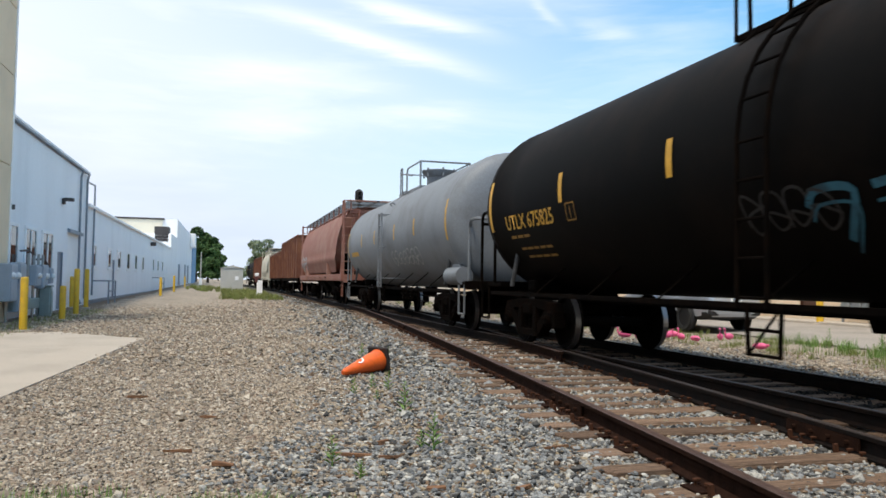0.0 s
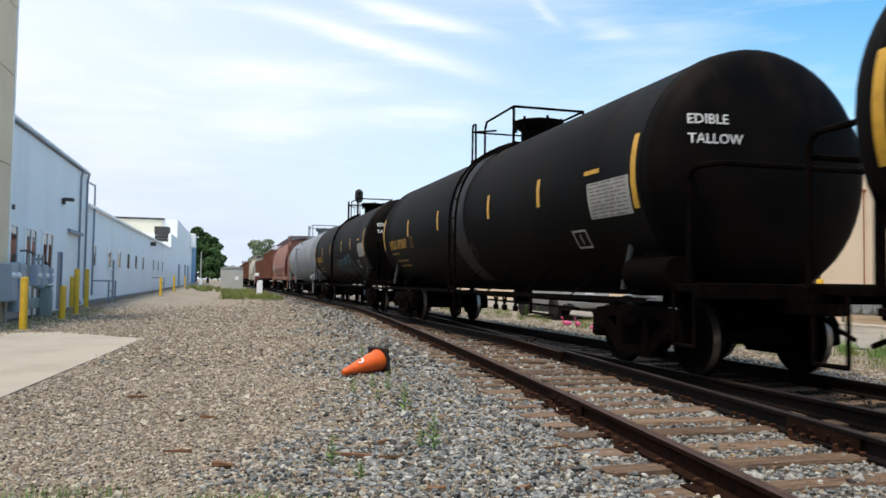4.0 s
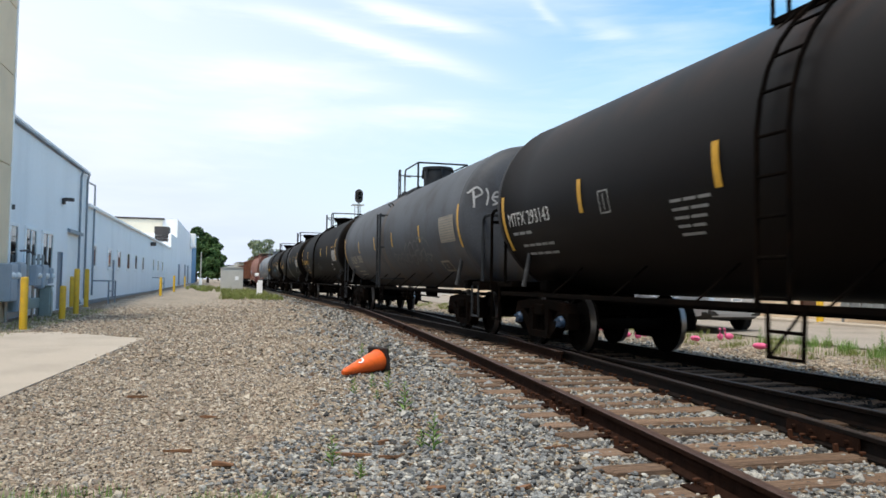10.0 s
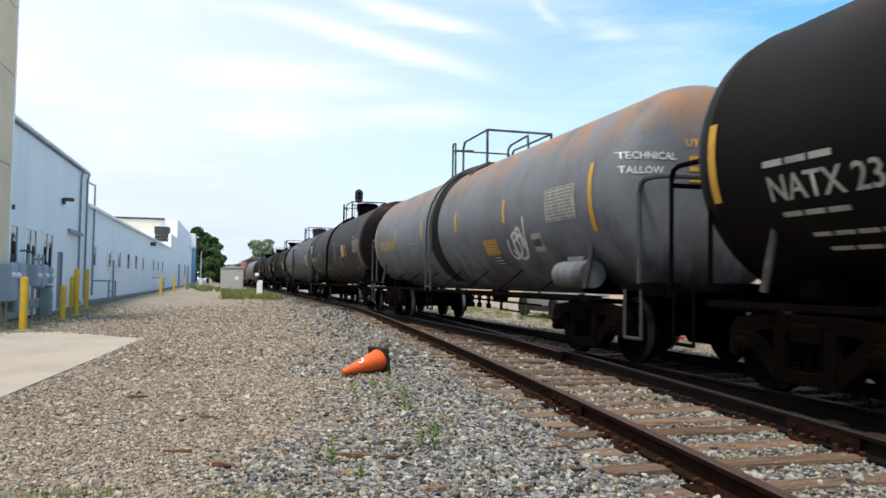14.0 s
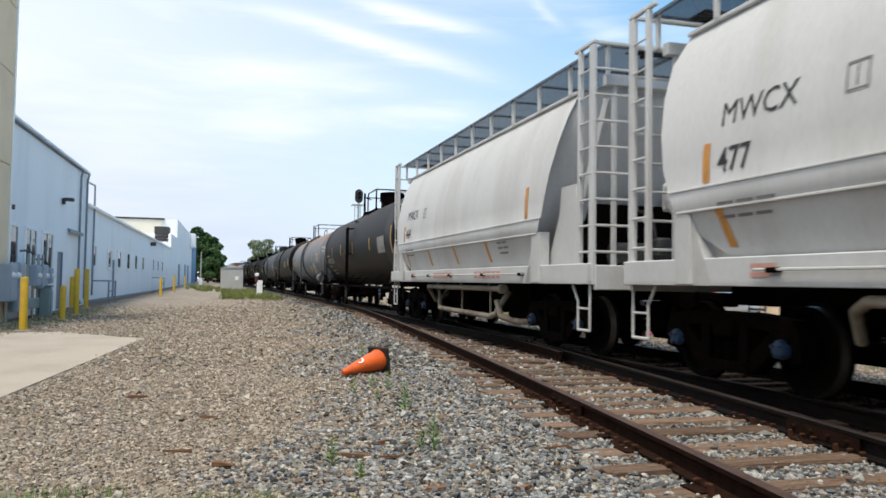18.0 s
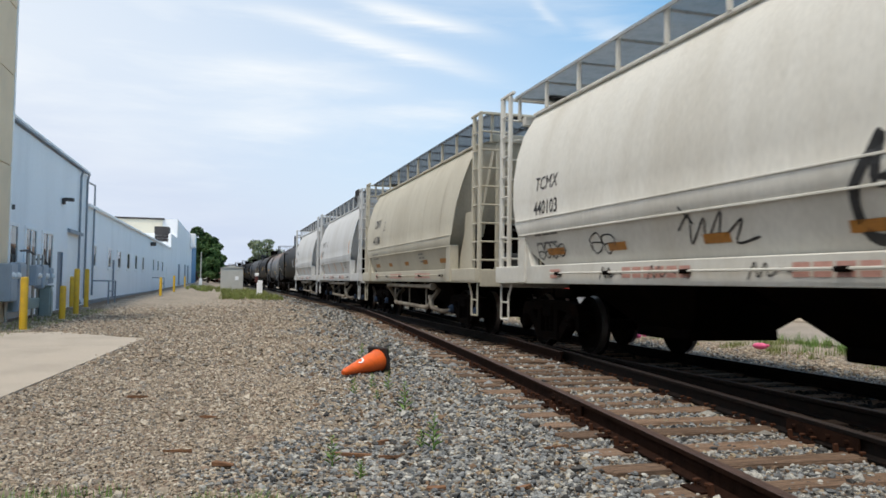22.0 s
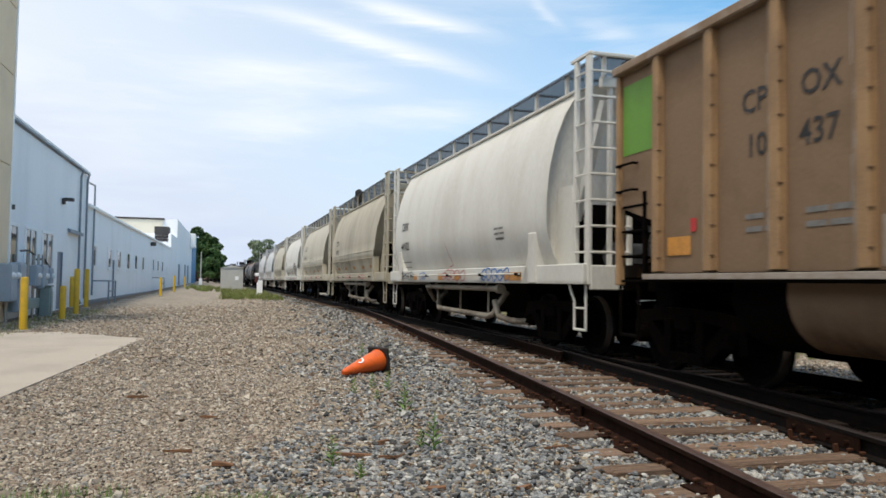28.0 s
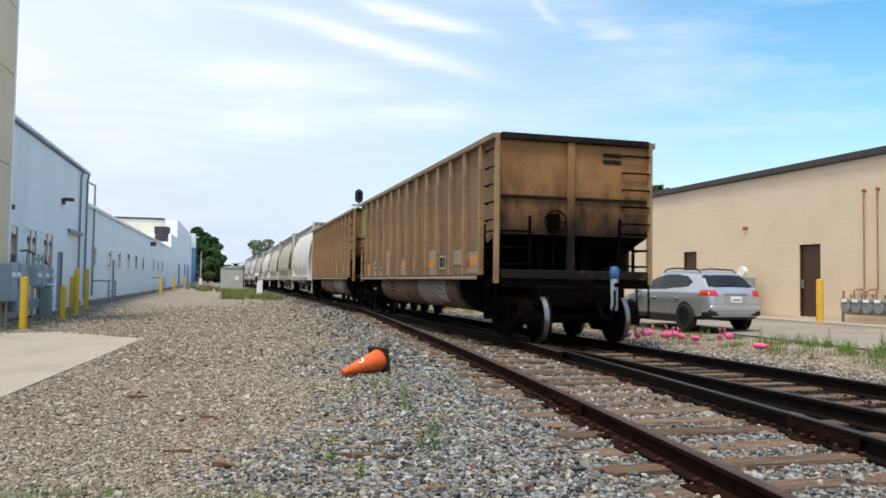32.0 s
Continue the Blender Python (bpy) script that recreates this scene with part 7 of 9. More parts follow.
gondola_car(-89.55, "brown coal gondola car, last of the train, with a green panel", (("CP", 4.46, 2.7), ("OX", 3.66, 2.7), ("34", 4.46, 2.3), ("20", 3.66, 2.3)), True)
end_marker(CARS[-1][0])
bars(CARS[-1][0], [(0, 0.12, 0.42, 0.08), (0, 0, 0.42, 0.08)], 0, 0, M_SOOTRIM, "small painted mark on the end sheet", lambda u, v: Vector((-6.872, -(0.55 + u), 3.3 + v)))

# ---- buildings on the near side ----
M_SIDING = mat("pale_blue_siding", (0.86, 0.875, 0.90), 0.7, vary=0.08, scale=0.5, grain=0.04, gscale=30, bump=0.05, stretch=(1, 1, 0.3))
M_TANPANEL = mat("tan_panel", (0.82, 0.64, 0.44), 0.8, vary=0.1, scale=0.6, grain=0.06, bump=0.08)
M_WHITETRIM = mat("white_trim", (0.90, 0.90, 0.90), 0.6, vary=0.06, scale=2, grain=0.03, bump=0)
M_FLASH = mat("roof_flashing", (0.22, 0.25, 0.29), 0.5, metal=0.3, vary=0.15, scale=3, bump=0.05)
M_DOORGREY = mat("door_grey", (0.24, 0.27, 0.32), 0.5, vary=0.1, scale=2, bump=0.03)
M_PANE = glass("window_pane", (0.012, 0.014, 0.017), 0.03)
M_CREAMWALL = mat("cream_block_wall", (0.74, 0.60, 0.45), 0.85, vary=0.08, scale=0.5, second=(0.69, 0.555, 0.41), grain=0.05, gscale=40, bump=0.12)
M_DARKEDGE = mat("dark_roof_edge", (0.05, 0.045, 0.045), 0.6, vary=0.2, scale=2, bump=0.05)
M_BROWNDOOR = mat("brown_door", (0.075, 0.035, 0.022), 0.45, vary=0.15, scale=2, bump=0.03)
M_BOLLARD = mat("bollard_yellow", (0.68, 0.42, 0.02), 0.5, vary=0.15, scale=4, second=(0.55, 0.33, 0.03), grain=0.06, bump=0.05)
M_CREAMPALE = mat("cream_wall", (0.72, 0.68, 0.56), 0.8, vary=0.06, scale=1, bump=0.05)
WALL_D = -6.1


def wall_with_openings(name, l0, l1, z0, z1, holes, material, parent, thick=0.3, y0=0.0):
    """A wall along x from l0 to l1, its face at y0, with holes (a, b, zlo, zhi) cut through."""
    xs = sorted({l0, l1, *[h[0] for h in holes], *[h[1] for h in holes]})
    zs = sorted({z0, z1, *[h[2] for h in holes], *[h[3] for h in holes]})
    bm = B()
    grid = {}

    def v(x, z, k):
        key = (x, z, k)
        if key not in grid:
            grid[key] = bm.verts.new((x, y0 + k * thick, z))
        return grid[key]

    def solid(i, j):
        if i < 0 or j < 0 or i >= len(xs) - 1 or j >= len(zs) - 1:
            return False
        cx, cz = (xs[i] + xs[i + 1]) / 2, (zs[j] + zs[j + 1]) / 2
        return not any(a < cx < b and lo < cz < hi for a, b, lo, hi in holes)
    for i in range(len(xs) - 1):
        for j in range(len(zs) - 1):
            if not solid(i, j):
                continue
            a, b, c, d = xs[i], xs[i + 1], zs[j], zs[j + 1]
            for k in (0, 1):
                bm.faces.new((v(a, c, k), v(b, c, k), v(b, d, k), v(a, d, k)))
            for (di, dj, p, q) in ((-1, 0, (a, c), (a, d)), (1, 0, (b, c), (b, d)), (0, -1, (a, c), (b, c)), (0, 1, (a, d), (b, d))):
                if not solid(i + di, j + dj):
                    bm.faces.new((v(*p, 0), v(*q, 0), v(*q, 1), v(*p, 1)))
    bmesh.ops.recalc_face_normals(bm, faces=bm.faces)
    return part(name, bm, material, parent)


def window(parent, a, b, lo, hi, y=0.0, mullion=True, frame_mat=None):
    """A flat white frame round one or two panes, with a sill, in an opening of a wall along x."""
    frame_mat = frame_mat or M_WHITETRIM
    bm = B()
    w, f = b - a, 0.17
    for x in (a + f / 2 - 0.05, b - f / 2 + 0.05):
        box(bm, (x, y, (lo + hi) / 2), (f, 0.05, hi - lo + 0.1), 0.006)
    for z in (lo + f / 2 - 0.08, hi - f / 2 + 0.08):
        box(bm, ((a + b) / 2, y, z), (w - 2 * f + 0.1, 0.05, f * 0.6), 0.006)
    if mullion:
        box(bm, ((a + b) / 2, y, (lo + hi) / 2), (0.12, 0.045, hi - lo - 0.02), 0.006)
    win = part("window", bm, frame_mat, parent, "white framed window")
    n = 2 if mullion else 1
    for k in range(n):
        bm = B()
        x0 = a + f - 0.05 + (w - 2 * f + 0.1) * k / n
        box(bm, (x0 + (w - 2 * f + 0.1) / n / 2, y + 0.012, (lo + hi) / 2), ((w - 2 * f + 0.1) / n - 0.02, 0.012, hi - lo))
        part("pane", bm, M_PANE, win)
    bm = B()
    box(bm, ((a + b) / 2, y - 0.03, lo - 0.09), (w + 0.16, 0.1, 0.05), 0.01)
    part("sill", bm, frame_mat, win)
    return win


def door(parent, lo, hi, z0, z1, y, material, label, handle=True, trim=None):
    bm = B()
    box(bm, ((lo + hi) / 2, y, (z0 + z1) / 2), (hi - lo - 0.06, 0.05, z1 - z0 - 0.05), 0.006)
    d = part("door", bm, material, parent, label)
    bm = B()
    for x in (lo + 0.02, hi - 0.02):
        box(bm, (x, y - 0.02 * (1 if y >= 0 else -1), (z0 + z1) / 2), (0.05, 0.12, z1 - z0), 0.006)
    box(bm, ((lo + hi) / 2, y, z1 - 0.02), (hi - lo - 0.09, 0.12, 0.05), 0.006)
    part("door_frame", bm, trim or material, d)
    return d


def near_buildings():
    # tall pale blue block
    h1 = thing("warehouse", wall_pose(WALL_D, 0), "pale blue metal-sided warehouse with white framed windows", "building", kind="structure")
    wins = [(24.0, 25.9, 1.44, 2.74), (26.7, 28.25, 1.44, 2.74), (29.0, 30.7, 1.44, 2.74)]
    holes = wins + [(31.6, 32.6, 0.0, 2.15), (33.4, 36.0, -0.1, 2.95)]
    wall_with_openings("wall", 18, 37.4, -0.2, 5.66, holes, M_SIDING, h1)
    for w in wins:
        window(h1, *w, y=-0.02)
    door(h1, 31.6, 32.6, 0.0, 2.15, 0.08, M_DOORGREY, "grey steel door")
    door(h1, 33.4, 36.0, -0.1, 2.95, 0.1, M_WHITETRIM, "wide white loading door")
    bm = B()
    prism(bm, [(-0.01, 2.96), (-0.12, 2.94), (-0.12, 3.06), (-0.01, 3.12)], 33.3, 36.1, "x")
    part("door_header", bm, M_FLASH, h1, "grey metal header over the loading door")
    bm = B()
    box(bm, (37.25, 6, 2.75), (0.28, 11.4, 5.8))
    box(bm, (27.7, 11.9, 2.75), (19.0, 0.3, 5.8))
    part("back_walls", bm, M_SIDING, h1)
    bm = B()
    box(bm, (27.6, 6, 5.8), (19.7, 12.2, 0.12), 0.02)
    part("roof", bm, M_WHITETRIM, h1)
    bm = B()
    box(bm, (27.6, -0.06, 5.73), (19.7, 0.1, 0.09), 0.015)
    part("gutter", bm, M_FLASH, h1, "dark grey roof gutter")
    for x in (35.4, 36.9):
        bm = B()
        pipe(bm, [(x, -0.14, 5.66), (x, -0.08, 5.4), (x, -0.08, 0.35), (x, -0.2, 0.12)], 0.045, 8)
        part("downspout", bm, M_FLASH, h1, "dark grey metal downspout")
    bm = B()
    box(bm, (32.1, -0.06, 4.05), (0.22, 0.1, 0.22), 0.01)
    box(bm, (32.1, -0.24, 4.12), (0.3, 0.34, 0.12), 0.02)
    part("wall_lamp", bm, M_DARKEDGE, h1, "black wall pack lamp")
    bm = B()
    box(bm, (24.9, -0.07, 3.2), (0.14, 0.12, 0.14), 0.01)
    part("camera_box", bm, M_DARKEDGE, h1)
    # long low block
    h2 = thing("warehouse", wall_pose(WALL_D, 0), "long low pale blue metal-sided warehouse with small windows", "building", kind="structure")
    w2 = [(39.1, 40.2), (43.9, 45.2), (47.5, 49.0), (51.8, 53.3), (56, 57.5), (60.6, 62), (68.9, 70.2), (73.1, 74.7), (78, 79.6)]
    w2 = [(a, b, 1.7 + (a - 39) * 0.004, 2.72 + (a - 39) * 0.002) for a, b in w2]
    holes = w2 + [(45.75, 46.6, 0.08, 2.18), (82.2, 84.2, 0.2, 2.4)]
    wall_with_openings("wall", 37.4, 89.5, -0.2, 4.34, holes, M_SIDING, h2)
    for w in w2:
        window(h2, *w, y=-0.02, mullion=False)
    door(h2, 45.75, 46.6, 0.08, 2.18, 0.08, M_DOORGREY, "grey steel door")
    door(h2, 82.2, 84.2, 0.2, 2.4, 0.08, M_WHITETRIM, "white steel door")
    bm = B()
    box(bm, (63.4, 6, 4.44), (52.0, 12.0, 0.12), 0.02)
    part("roof", bm, M_WHITETRIM, h2)
    bm = B()
    box(bm, (63.4, -0.08, 4.4), (52.0, 0.14, 0.14), 0.02)
    part("gutter", bm, M_WHITETRIM, h2)
    bm = B()
    box(bm, (63.4, 11.9, 2.1), (52, 0.3, 4.5))
    part("back_walls", bm, M_SIDING, h2)
    bm = B()
    box(bm, (66.9, -0.2, 3.95), (0.5, 0.4, 0.3), 0.03)
    part("wall_lamp", bm, M_DARKEDGE, h2, "black wall pack lamp")
    bm = B()
    pipe(bm, [(37.5, 0.1, 5.5), (38.75, 0.1, 5.5), (38.75, -0.1, 5.4), (38.75, -0.1, 0.4)], 0.042, 8)
    part("vent_pipe", bm, M_FLASH, h2, "tall grey vent pipe with a bent top")
    bm = B()
    box(bm, (63.4, -0.06, 0.05), (52.0, 0.06, 0.3), 0.01)
    part("base_flashing", bm, M_FLASH, h2)
    # far block, taller, with a stepped front and a cream end wall
    h3 = thing("warehouse", wall_pose(WALL_D, 0), "far white warehouse block with a stepped parapet and a cream end wall", "building", kind="structure")
    bm = B()
    box(bm, (94.5, 6, 2.95), (10, 12, 6.2))
    part("wall", bm, M_SIDING, h3)
    bm = B()
    box(bm, (119, 6, 4.15), (39, 12, 8.4))
    part("wall", bm, M_SIDING, h3)
    bm = B()
    box(bm, (99.4, 6.6, 7.1), (0.1, 9.8, 2.2))
    part("end_wall", bm, M_CREAMPALE, h3, "cream end wall")
    bm = B()
    box(bm, (99.36, 6.8, 8.3), (0.3, 10.6, 0.22), 0.02)
    part("end_coping", bm, M_DARKEDGE, h3, "brown coping")
    bm = B()
    box(bm, (90.5, 1.0, 5.95), (2.0, 1.5, 1.7), 0.05)
    for k in range(5):
        box(bm, (89.5, 1.0, 5.35 + 0.3 * k), (0.06, 1.3, 0.2))
    part("rooftop_unit", bm, M_DARKEDGE, h3, "dark louvred rooftop unit")
    bm = B()
    box(bm, (146, 6, 4.3), (15, 12.2, 8.7))
    part("gable", bm, mat("blue_gable", (0.10, 0.26, 0.46), 0.6, vary=0.1, bump=0.02), h3, "blue gable wall")
    bm = B()
    box(bm, (133, -0.4, 7.3), (4.0, 0.8, 2.2), 0.05)
    part("roof_sign_box", bm, M_WHITETRIM, h3, "white box on the roof line")
    for x, z0, z1 in ((104, 0.4, 3.0), (118, 0.5, 3.2), (126, 0.5, 3.2)):
        bm = B()
        box(bm, (x, -0.05, (z0 + z1) / 2), (2.0, 0.1, z1 - z0), 0.01)
        part("door", bm, M_DOORGREY, h3, "grey steel door")
    # tan block at the near end
    h4 = thing("warehouse", wall_pose(WALL_D, 0), "tan panelled building corner", "building", kind="structure")
    for k, (z0, z1) in enumerate(((-0.2, 4.23), (4.25, 6.73), (6.75, 8.6), (8.62, 11.5))):
        bm = B()
        box(bm, (22.6, 2.6, (z0 + z1) / 2), (2.6, 5.7, z1 - z0), 0.012)
        part("panel", bm, M_TANPANEL, h4, "tan wall panel")
    bm = B()
    box(bm, (23.92, -0.2, 5.65), (0.1, 0.16, 11.7), 0.01)
    part("corner_trim", bm, M_WHITETRIM, h4, "pale corner trim")
    # small white shed at the far end of the yard
    h5 = thing("shed", wall_pose(-11.5, 172, 0.55), "small white shed with a blue side", "shed")
    bm = B()
    box(bm, (3, 0, 1.5), (6, 3.2, 3.0), 0.03)
    part("wall", bm, M_WHITETRIM, h5)
    bm = B()
    prism(bm, [(-1.8, 3.0), (1.8, 3.0), (0, 3.9)], -0.2, 6.2, "x")
    part("roof", bm, MATS["blue_gable"], h5)
    bm = B()
    box(bm, (-0.03, 0.4, 1.3), (0.06, 0.9, 1.0), 0.01)
    part("window", bm, M_PANE, h5)


near_buildings()


def sky_blocking_walls():
    """Plain unseen walls added behind the eye to keep low sky light off the train."""
    m = mat("plain_block_wall", (0.20, 0.165, 0.13), 0.9, vary=0.2, scale=0.6, grain=0.1, bump=0.1)
    for name, x, y, lx, ly, h in (("wall_yard_side", -11.5, 2.0, 64.0, 0.4, 5.8), ("wall_yard_end", -43.0, -3.6, 0.4, 10.8, 6.5)):
        bm = B()
        box(bm, (x, y if ly < 1 else y, h / 2 - 0.2), (lx, ly, h), 0.02)
        ob = part(name, bm, m)
        ob.matrix_world = wall_pose(WALL_D, 0)
        tagged(ob, "plain weathered block wall behind the yard", "wall", kind="structure")


sky_blocking_walls()


def far_building():
    a = 15.97
    ra = radians(a)
    d = 18.05
    h = thing("workshop", pose(math.cos(ra) * d, math.sin(ra) * d, 0, 0, 0, 90 + a), "cream painted block workshop with a dark roof edge", "building", kind="structure")
    holes = [(20.3, 21.24, 0.3, 2.6), (26.9, 27.8, 0.3, 2.58)]
    wall_with_openings("wall", -20, 60, -0.2, 5.02, holes, M_CREAMWALL, h, thick=-0.3)
    for lo, hi, z0, z1 in holes:
        dr = door(h, lo, hi, z0, z1, -0.12, M_BROWNDOOR, "dark brown steel door", trim=M_SPIKE)
        bm = B()
        box(bm, (hi - 0.1, -0.06, z0 + 1.05), (0.1, 0.05, 0.26), 0.01)
        rod(bm, (hi - 0.1, -0.05, z0 + 1.08), (hi - 0.1, 0.05, z0 + 1.08), 0.03, 8)
        rod(bm, (hi - 0.1, -0.04, z0 + 0.92), (hi - 0.26, 0.05, z0 + 0.92), 0.02, 8)
        part("door_handle", bm, M_STEEL, dr, "steel door handle")
    # block courses: the joints stand back, each block of a course a little proud
    bm = B()
    rnd = random.Random(4)
    row = 0
    z = 0.32
    while z < 4.9:
        x = 14.6 - (0.2 if row % 2 else 0.0)
        while x < 34:
            c = (x + 0.2, z + 0.095)
            if not any(lo - 0.02 < c[0] + 0.19 and c[0] - 0.19 < hi + 0.02 and c[1] - 0.1 < z1 and c[1] + 0.1 > z0 for lo, hi, z0, z1 in holes):
                e = 0.0035 + rnd.uniform(0, 0.0022)
                x0, x1, za, zb = c[0] - 0.196, c[0] + 0.196, c[1] - 0.096, c[1] + 0.096
                vs = [bm.verts.new(p) for p in ((x0, 0, za), (x1, 0, za), (x1, 0, zb), (x0, 0, zb), (x0 + 0.004, e, za + 0.004), (x1 - 0.004, e, za + 0.004), (x1 - 0.004, e, zb - 0.004), (x0 + 0.004, e, zb - 0.004))]
                for q in ((4, 5, 6, 7), (0, 1, 5, 4), (1, 2, 6, 5), (2, 3, 7, 6), (3, 0, 4, 7)):
                    bm.faces.new([vs[i] for i in q])
            x += 0.4
        z += 0.2
        row += 1
    bmesh.ops.recalc_face_normals(bm, faces=bm.faces)
    tagged(part("wall_blocks", bm, M_CREAMWALL, h), kind="stuff")
    bm = B()
    box(bm, (20, 0.05, 5.14), (80.4, 0.2, 0.2), 0.01)
    part("roof_edge", bm, M_DARKEDGE, h, "dark roof edge flashing")
    bm = B()
    box(bm, (20, -7, 5.08), (80, 13.6, 0.1))
    part("roof", bm, M_DARKEDGE, h)
    bm = B()
    box(bm, (20, -13.8, 2.4), (80, 0.3, 5.2))
    part("back_wall", bm, M_CREAMWALL, h)
    bm = B()
    box(bm, (20, 0.5, 0.14), (80, 0.9, 0.18), 0.02)
    tagged(part("kerb", bm, M_CONCRETE, h), "low concrete kerb along the wall")
    # rusty gas pipes on the wall
    for x0, x1 in ((18.52, 18.75), (18.03, 18.27), (17.2, 17.4)):
        bm = B()
        pipe(bm, [(x0, 0.06, 4.06), (x0, 0.06, 1.2), (x1, 0.06, 1.2), (x1, 0.2, 1.14), (x1, 0.2, 1.0)], 0.019, 8)
        rod(bm, (x0, 0.0, 4.06), (x0, 0.09, 4.06), 0.05, 8)
        part("gas_pipe", bm, M_RUSTPIPE, h, "rusty iron gas pipe")
    bm = B()
    rod(bm, (23.84, 0.0, 3.31), (23.84, 0.12, 3.31), 0.06, 10)
    box(bm, (23.84, 0.12, 3.27), (0.1, 0.1, 0.1), 0.02)
    part("wall_fitting", bm, M_RUSTPIPE, h, "small wall fitting")
    return h


M_STEEL = mat("brushed_steel", (0.45, 0.45, 0.44), 0.35, metal=0.9, vary=0.15, scale=10, bump=0.03)
M_RUSTPIPE = mat("rusty_pipe", (0.30, 0.12, 0.05), 0.8, vary=0.4, scale=6, second=(0.42, 0.26, 0.14), grain=0.2, bump=0.15)
M_METER = mat("meter_grey", (0.25, 0.27, 0.28), 0.55, vary=0.2, scale=6, bump=0.08)
M_BOXBLUE = mat("cabinet_blue_grey", (0.36, 0.41, 0.47), 0.55, vary=0.1, scale=3, bump=0.05)
M_BOXGREEN = mat("cabinet_green_grey", (0.27, 0.32, 0.30), 0.6, vary=0.12, scale=3, bump=0.05)
M_BUNGALOW = mat("bungalow_grey", (0.46, 0.45, 0.41), 0.6, vary=0.1, scale=1, bump=0.04)
far_building()


def bollard(x, y, h, r=0.085):
    z = ground_z(x, y)
    b = thing("bollard", pose(x, y, z), "yellow painted steel bollard", "bollard", "yellow bollards")
    bm = B()
    lathe(bm, [(r, 0), (r, h - 0.05), (r * 0.85, h - 0.015), (r * 0.4, h), (0, h)], 18)
    part("post", bm, M_BOLLARD, b, smooth=True)
    bm = B()
    lathe(bm, [(r * 1.9, 0.0), (r * 1.9, 0.035), (r * 1.1, 0.05), (r * 1.0, 0.05)], 16)
    part("footing", bm, M_CONCRETE, b, "concrete footing")


for x, y, h in ((-9.46, 17.82, 1.24), (-10.84, 22.5, 1.0), (-11.92, 25.66, 1.52), (-14.1, 31.2, 1.56), (-14.69, 31.22, 1.25), (-17.75, 49.6, 1.2), (-21.0, 61.6, 1.3), (-27.5, 84, 1.2)):
    bollard(x, y, h)
_p = Vector((math.cos(radians(15.97)) * 17.2 - math.sin(radians(15.97)) * 19.38, math.sin(radians(15.97)) * 17.2 + math.cos(radians(15.97)) * 19.38, 0))
bollard(_p.x, _p.y, 1.36, 0.1)


def electric_gear():
    """The row of meters and cabinets before the blue wall."""
    e = thing("meter_bank", wall_pose(-5.6, 0), "row of blue-grey electric meter cabinets on posts", "electric meters")
    for x0, x1, z0, z1, m in ((22.6, 23.3, 0.55, 1.55, M_BOXBLUE), (23.55, 24.2, 0.88, 1.6, M_BOXBLUE), (23.45, 24.5, 0.25, 0.9, M_BOXBLUE), (25.45, 26.05, 0.95, 1.55, M_BOXBLUE),
                              (26.25, 27.0, 0.85, 1.58, M_BOXBLUE), (27.3, 27.75, 1.0, 1.5, M_BOXBLUE)):
        bm = B()
        box(bm, ((x0 + x1) / 2, 0, (z0 + z1) / 2), (x1 - x0, 0.28, z1 - z0), 0.015)
        c = part("cabinet", bm, m, e, "blue-grey steel cabinet")
        bm = B()
        box(bm, ((x0 + x1) / 2, -0.15, (z0 + z1) / 2), (x1 - x0 - 0.06, 0.02, z1 - z0 - 0.08), 0.006)
        part("cover", bm, m, c)
    for x in (22.75, 23.25, 25.7, 26.7, 27.6):
        bm = B()
        rod(bm, (x, -0.1, 1.24), (x, -0.2, 1.24), 0.085, 14)
        rod(bm, (x, -0.2, 1.24), (x, -0.24, 1.24), 0.065, 14)
        part("meter", bm, M_WHITETRIM, e, "round glass-faced electric meter", smooth=True)
    bm = B()
    box(bm, (25.6, 0.05, 0.42), (4.3, 0.16, 0.3), 0.01)
    part("wire_trough", bm, M_BOXGREEN, e, "grey wiring trough")
    for x in (23.1, 24.7, 25.3, 26.0, 26.6, 27.2):
        bm = B()
        rod(bm, (x, 0.06, -0.05), (x, 0.06, 1.9 if x > 25 else 0.6), 0.04, 8)
        part("conduit", bm, M_STEEL, e)
    bm = B()
    pipe(bm, [(25.0, 0.2, 1.95), (25.5, 0.1, 1.98), (26.1, 0.05, 1.85)], 0.03)
    part("cable_conduit", bm, M_DARKEDGE, e, "black cable conduit")
    bm = B()
    pipe(bm, [(27.0, 0.2, 1.75), (27.6, 0.1, 1.78), (28.4, 0.0, 1.3)], 0.03)
    part("cable_conduit", bm, M_DARKEDGE, e, "black cable conduit")
    t = thing("pedestal_cabinet", wall_pose(-5.45, 26.7, -0.02), "grey-green pedestal cabinet on the ground", "cabinet")
    bm = B()
    box(bm, (0, 0, 0.46), (0.3, 0.34, 0.92), 0.04)
    part("body", bm, M_BOXGREEN, t)
    bm = B()
    box(bm, (0, 0, 0.95), (0.35, 0.4, 0.06), 0.02)
    part("lid", bm, M_BOXGREEN, t)
    bm = B()
    box(bm, (0, -0.18, 0.45), (0.24, 0.02, 0.7), 0.006)
    part("cover", bm, M_BOXGREEN, t)


electric_gear()


